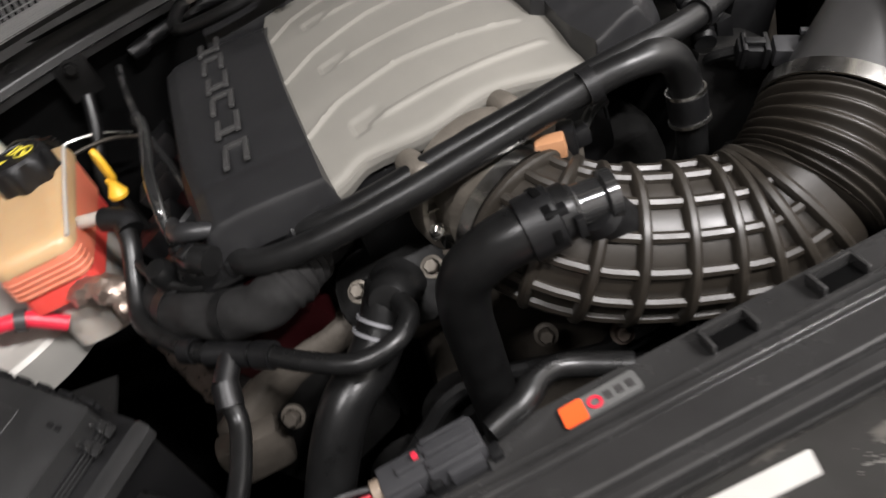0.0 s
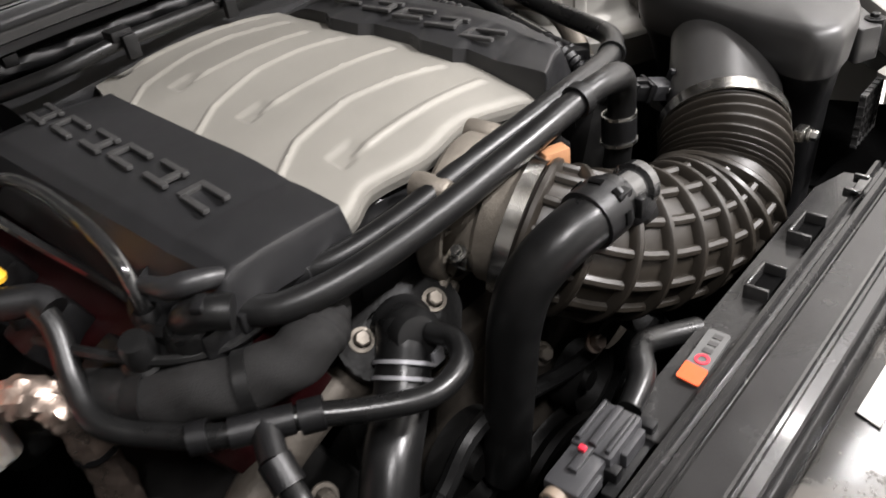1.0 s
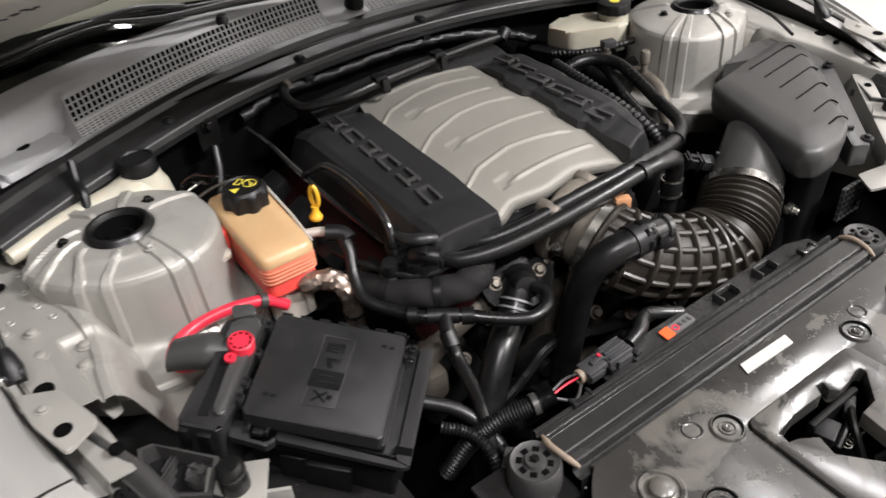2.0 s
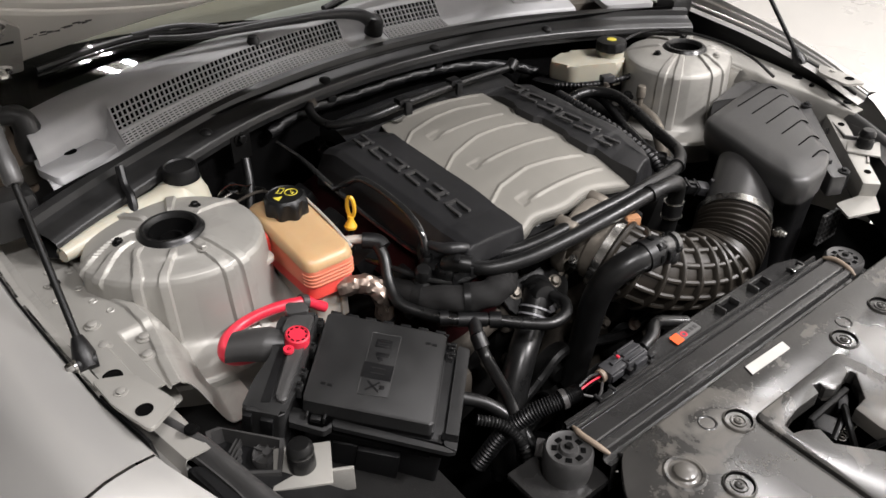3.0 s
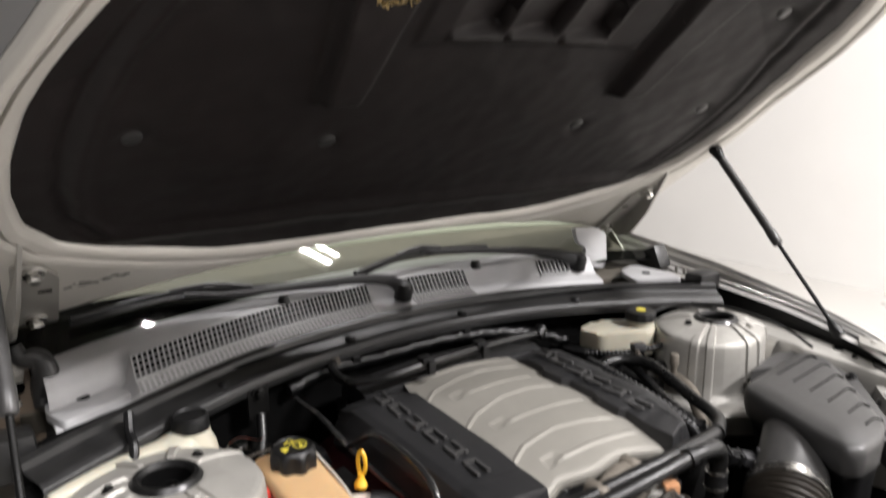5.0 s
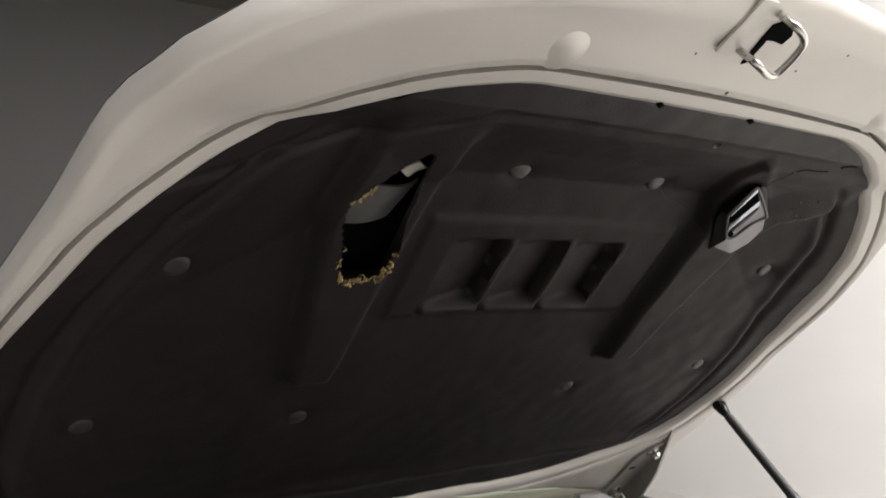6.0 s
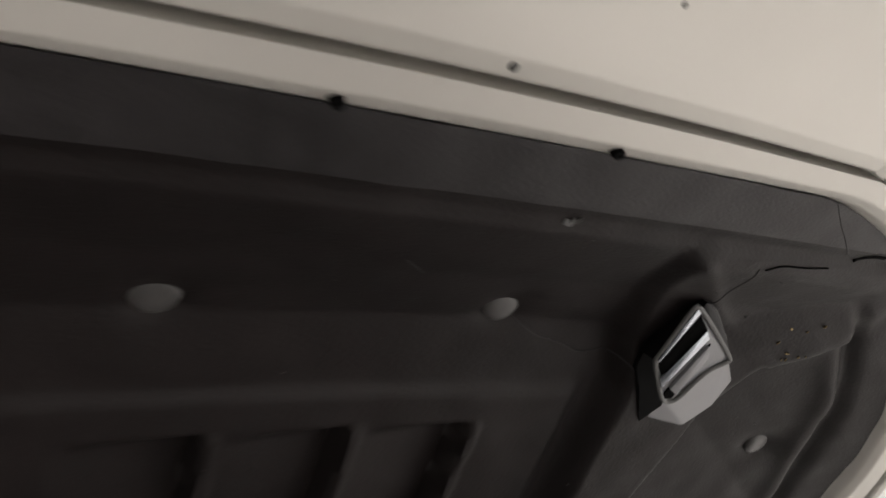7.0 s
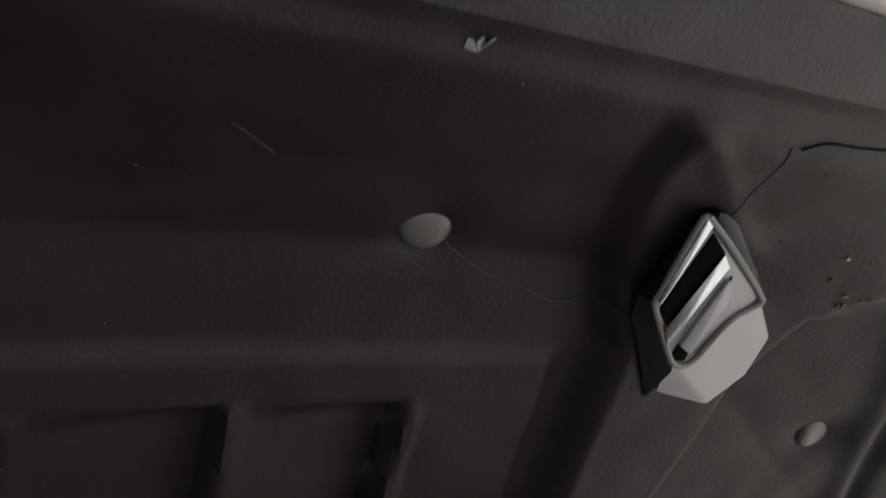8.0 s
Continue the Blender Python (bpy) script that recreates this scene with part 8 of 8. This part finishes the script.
    # rear line clipped on the cover
    hose_thing("rear_line", [(-0.190, 0.262, 0.888), (-0.204, 0.240, 0.886), (-0.210, 0.205, 0.884), (-0.204, 0.174, 0.884), (-0.180, 0.157, 0.887), (-0.140, 0.142, 0.892), (-0.078, 0.140, 0.898), (-0.010, 0.150, 0.896), (0.052, 0.160, 0.893), (0.125, 0.168, 0.890), (0.205, 0.170, 0.888)], 0.0078, RUBBER, "black line clipped along the cover rear", "hose", 12, 10,
               extra=[("line_clip", join(box((-0.078, 0.140, 0.906), (0.022, 0.020, 0.010), 0.002), box((-0.074, 0.128, 0.894), (0.014, 0.008, 0.024), 0.002)), BLACK_PLASTIC, "black line clip"),
                      ("line_clip", join(box((0.052, 0.160, 0.901), (0.022, 0.020, 0.010), 0.002), box((0.056, 0.148, 0.889), (0.014, 0.008, 0.024), 0.002)), BLACK_PLASTIC, "black line clip"),
                      ("end_fitting", lathe([(0.008, -0.012), (0.010, -0.008), (0.010, 0.010), (0.006, 0.014), (0, 0.014)], (-0.189, 0.264, 0.892), (-0.2, 0.5, 0.9), 16), GRIMY, "dull end fitting"),
                      ("end_fitting", lathe([(0.010, -0.01), (0.012, 0.0), (0.011, 0.012), (0, 0.016)], (0.205, 0.170, 0.889), (0.5, 0.2, 0.3), 16), BLACK_PLASTIC, "black end cap")])
    # wiring by the radiator
    hose_thing("wiring_conduit", [(-0.345, -0.385, 0.655), (-0.316, -0.397, 0.703), (-0.287, -0.414, 0.735), (-0.254, -0.431, 0.751), (-0.226, -0.437, 0.754)], 0.0105, BLACK_PLASTIC, "ribbed black wiring conduit", "wiring", 14, 56, wave=lambda s, g: 0.0010 * math.sin(2 * math.pi * 44 * s),
               extra=[("band", ring_band((-0.250, -0.4325, 0.752), (0.95, -0.3, 0.15), 0.0118, 0.007, 0.0012, 20), PIN, "pale tape band"),
                      ("wire", hose([(-0.226, -0.437, 0.755), (-0.202, -0.434, 0.753), (-0.178, -0.430, 0.745)], 0.0013, 6, 6), RED, "red wire"),
                      ("wire", hose([(-0.226, -0.440, 0.751), (-0.200, -0.448, 0.738), (-0.175, -0.432, 0.740)], 0.0018, 6, 6), SATIN_PLASTIC, "black wire"),
                      ("wire", hose([(-0.226, -0.434, 0.757), (-0.202, -0.430, 0.758), (-0.178, -0.427, 0.748)], 0.0022, 6, 6), BLACK_PLASTIC, "black wire")])
    con = thing("wiring_connector", (-0.13, -0.43, 0.745), "grey fan connector clipped to the shroud", "connector")
    Mz = Matrix.Rotation(radians(2), 3, "Z")
    part("plug", join(box((-0.156, -0.430, 0.745), (0.034, 0.024, 0.018), 0.003, Mz), box((-0.150, -0.430, 0.7555), (0.020, 0.006, 0.004), 0.001, Mz), box((-0.160, -0.4425, 0.745), (0.022, 0.004, 0.010), 0.001, Mz)), GREY_PLASTIC, con, "dark grey plug")
    part("body", join(box((-0.122, -0.430, 0.746), (0.040, 0.028, 0.020), 0.003, Mz), box((-0.122, -0.430, 0.7575), (0.034, 0.005, 0.005), 0.001, Mz), box((-0.122, -0.420, 0.7575), (0.034, 0.003, 0.004), 0.001, Mz),
                      box((-0.122, -0.440, 0.7575), (0.034, 0.003, 0.004), 0.001, Mz), box((-0.118, -0.4455, 0.745), (0.024, 0.005, 0.012), 0.001, Mz)), GREY_PLASTIC, con, "ribbed dark grey body")
    part("collar", lathe([(0.007, -0.004), (0.009, -0.003), (0.009, 0.003), (0.007, 0.004)], (-0.176, -0.429, 0.744), (1, 0, 0), 18), PRIMER, con, "dull yellow-brown seal ring")
    part("holder", join(box((-0.118, -0.448, 0.735), (0.070, 0.010, 0.010), 0.002, Mz), box((-0.140, -0.444, 0.741), (0.008, 0.012, 0.016), 0.002, Mz), box((-0.098, -0.444, 0.741), (0.008, 0.012, 0.016), 0.002, Mz)), BLACK_PLASTIC, con, "black holder")
    part("latch", box((-0.145, -0.428, 0.7590), (0.004, 0.005, 0.003), 0.001), RED, con, "small red latch")
    part("tail", hose([(-0.095, -0.430, 0.748), (-0.070, -0.424, 0.751), (-0.052, -0.413, 0.752), (-0.036, -0.408, 0.748), (-0.018, -0.412, 0.742), (0.01, -0.425, 0.735)], lambda s: lerp([0, .3, .5, 1], [0.008, 0.010, 0.0085, 0.009], s), 12, 8), RUBBER, con, "taped wiring tail")
    # corrugated loom beside the cover
    hose_thing("corrugated_loom", [(0.27, 0.10, 0.835), (0.255, 0.05, 0.840), (0.245, -0.02, 0.838), (0.240, -0.10, 0.828), (0.232, -0.17, 0.815), (0.215, -0.215, 0.80)], 0.0095, BLACK_PLASTIC, "ribbed black wiring loom beside the cover", "wiring", 12, 24, wave=lambda s, g: 0.0013 * math.sin(2 * math.pi * 30 * s))
    # insulated pipe ends behind the fuse box
    hose_thing("foil_pipe", [(-0.372, -0.112, 0.792), (-0.348, -0.128, 0.796), (-0.332, -0.142, 0.792), (-0.325, -0.151, 0.775), (-0.322, -0.150, 0.745), (-0.321, -0.146, 0.70), (-0.320, -0.145, 0.64)], lambda s: 0.0135 + 0.0008 * math.sin(31 * s), FOIL, "crinkled foil wrapped pipe", "pipe", 18, 12,
               wave=lambda s, g: 0.0011 * math.sin(7 * g + 30 * s) + 0.0007 * math.sin(13 * g - 70 * s),
               extra=[("tie", ring_band((-0.3215, -0.149, 0.738), (0, 0.05, 1), 0.0142, 0.005, 0.0012, 24), BLACK_PLASTIC, "black cable tie")])
    cable = thing("release_cable", (0.60, 0.10, 0.87), "thin black cable draped over the far tower", "cable")
    part("cable", hose([(0.50, 0.145, 0.880), (0.57, 0.135, 0.890), (0.62, 0.08, 0.892), (0.645, 0.0, 0.886), (0.640, -0.08, 0.876), (0.610, -0.150, 0.865)], 0.003, 8, 10), RUBBER, cable)


build_hoses()


def build_clutter():
    hose_thing("heater_hose", [(-0.17, 0.285, 0.80), (-0.19, 0.22, 0.795), (-0.215, 0.15, 0.780), (-0.235, 0.06, 0.760), (-0.25, -0.05, 0.73)], 0.011, RUBBER, "black heater hose from the firewall", "hose",
               extra=[("spring_clamp", ring_band((-0.182, 0.245, 0.798), (-0.2, -0.9, -0.1), 0.0115, 0.005, 0.0016, 24), STEEL, "dull spring clamp")])
    br = thing("firewall_bracket", (-0.345, 0.215, 0.86), "dark steel bracket bolted to the firewall", "bracket")
    part("plate", box((-0.345, 0.225, 0.875), (0.040, 0.005, 0.060), 0.002, Matrix.Rotation(0.25, 3, "Z")), DARK_STEEL, br)
    part("bolt", bolt((-0.345, 0.221, 0.885), (0.2, -1, 0), 0.008, 0.009), DARK_STEEL, br, "dark bolt head")
    part("strut", hose([(-0.345, 0.215, 0.850), (-0.355, 0.190, 0.815), (-0.375, 0.165, 0.770), (-0.385, 0.150, 0.70)], 0.008, 10, 8), RUBBER, br, "black strut")
    hose_thing("brake_pipe", [(-0.325, 0.205, 0.79), (-0.36, 0.185, 0.815), (-0.405, 0.165, 0.825), (-0.44, 0.150, 0.815), (-0.455, 0.135, 0.78)], 0.0026, STEEL, "thin steel brake pipe", "pipe", 8)
    hose_thing("brake_pipe", [(-0.315, 0.205, 0.78), (-0.35, 0.178, 0.805), (-0.40, 0.155, 0.812), (-0.435, 0.140, 0.80), (-0.45, 0.125, 0.76)], 0.0026, GRIMY, "thin dull brake pipe", "pipe", 8)
    sh = thing("heat_shield", (-0.41, 0.12, 0.84), "small bright steel shield behind the tower", "shield")
    part("sheet", grid(6, 8, lambda u, v: Vector((-0.430 + 0.05 * u, 0.150 - 0.03 * v, 0.835 + 0.028 * v + 0.006 * math.sin(5 * u))), thick=(0, 0, -0.002)), STEEL, sh)
    part("bolt", bolt((-0.405, 0.135, 0.852), (0, -0.6, 0.8), 0.006, 0.007), DARK_STEEL, sh)
    hose_thing("firewall_harness", [(-0.28, 0.255, 0.86), (-0.20, 0.275, 0.872), (-0.08, 0.288, 0.868), (0.05, 0.288, 0.872), (0.17, 0.278, 0.866), (0.27, 0.255, 0.85), (0.33, 0.22, 0.83)], 0.010, BLACK_PLASTIC, "taped black wiring along the firewall", "wiring", 10, 10,
               wave=lambda s, g: 0.0010 * math.sin(90 * s + 2 * g),
               extra=[("clip", box((-0.14, 0.280, 0.880), (0.016, 0.018, 0.012), 0.002), BLACK_PLASTIC, "black clip"), ("clip", box((0.11, 0.284, 0.882), (0.016, 0.018, 0.012), 0.002), BLACK_PLASTIC, "black clip")])
    hose_thing("brake_harness", [(0.52, -0.01, 0.855), (0.47, 0.045, 0.850), (0.41, 0.062, 0.845), (0.34, 0.085, 0.842), (0.29, 0.13, 0.84)], 0.006, BLACK_PLASTIC, "black wiring below the brake fluid tank", "wiring", 10, 24, wave=lambda s, g: 0.0008 * math.sin(2 * math.pi * 34 * s),
               extra=[("plug", box((0.375, 0.070, 0.852), (0.026, 0.018, 0.014), 0.002, Matrix.Rotation(-0.3, 3, "Z")), GREY_PLASTIC, "grey plug"), ("stud", bolt((0.352, 0.052, 0.845), (0, 0, 1), 0.006, 0.010), GRIMY, "dull nut")])
    # harness dropping from the fuse box towards the radiator
    hose_thing("fuse_harness", [(-0.345, -0.380, 0.735), (-0.322, -0.402, 0.728), (-0.312, -0.428, 0.712), (-0.318, -0.455, 0.68), (-0.335, -0.475, 0.64)], 0.0068, RUBBER, "thin ribbed harness leaving the fuse box", "wiring", 12, 40, wave=lambda s, g: 0.0008 * math.sin(2 * math.pi * 30 * s))
    hose_thing("lower_harness", [(-0.345, -0.335, 0.740), (-0.310, -0.365, 0.725), (-0.290, -0.40, 0.70), (-0.285, -0.44, 0.665), (-0.29, -0.48, 0.62)], 0.009, RUBBER, "black hose beside the fuse box", "hose", 12, 10)
    cl = thing("horn_bracket", (-0.30, -0.47, 0.70), "pale plastic clip and bolt beside the radiator", "bracket")
    part("clip", join(box((-0.305, -0.452, 0.716), (0.030, 0.012, 0.012), 0.003, Matrix.Rotation(0.7, 3, "Z")), box((-0.318, -0.468, 0.712), (0.010, 0.028, 0.008), 0.002, Matrix.Rotation(0.4, 3, "Z"))), PIN, cl, "pale grey clip")
    part("bolt", bolt((-0.285, -0.462, 0.722), (0, 0, 1), 0.006, 0.008), GRIMY, cl)
    # bolts and small fittings low on the engine front
    fit = thing("sensor_wire", (0.03, -0.30, 0.62), "small sensor and bolts low on the engine front", "sensor")
    for (x, y, z, m) in ((0.045, -0.315, 0.640, FOIL), (0.115, -0.310, 0.655, GRIMY), (-0.015, -0.300, 0.665, GRIMY), (-0.185, -0.265, 0.66, GRIMY), (-0.235, -0.275, 0.69, GRIMY)):
        part("bolt", bolt((x, y, z), (-0.2, -0.8, 0.5), 0.007, 0.012), m, fit)
    part("wire", hose([(0.045, -0.318, 0.645), (0.07, -0.335, 0.665), (0.085, -0.36, 0.66), (0.08, -0.39, 0.62)], 0.003, 8, 8), RUBBER, fit, "black sensor wire")


build_clutter()
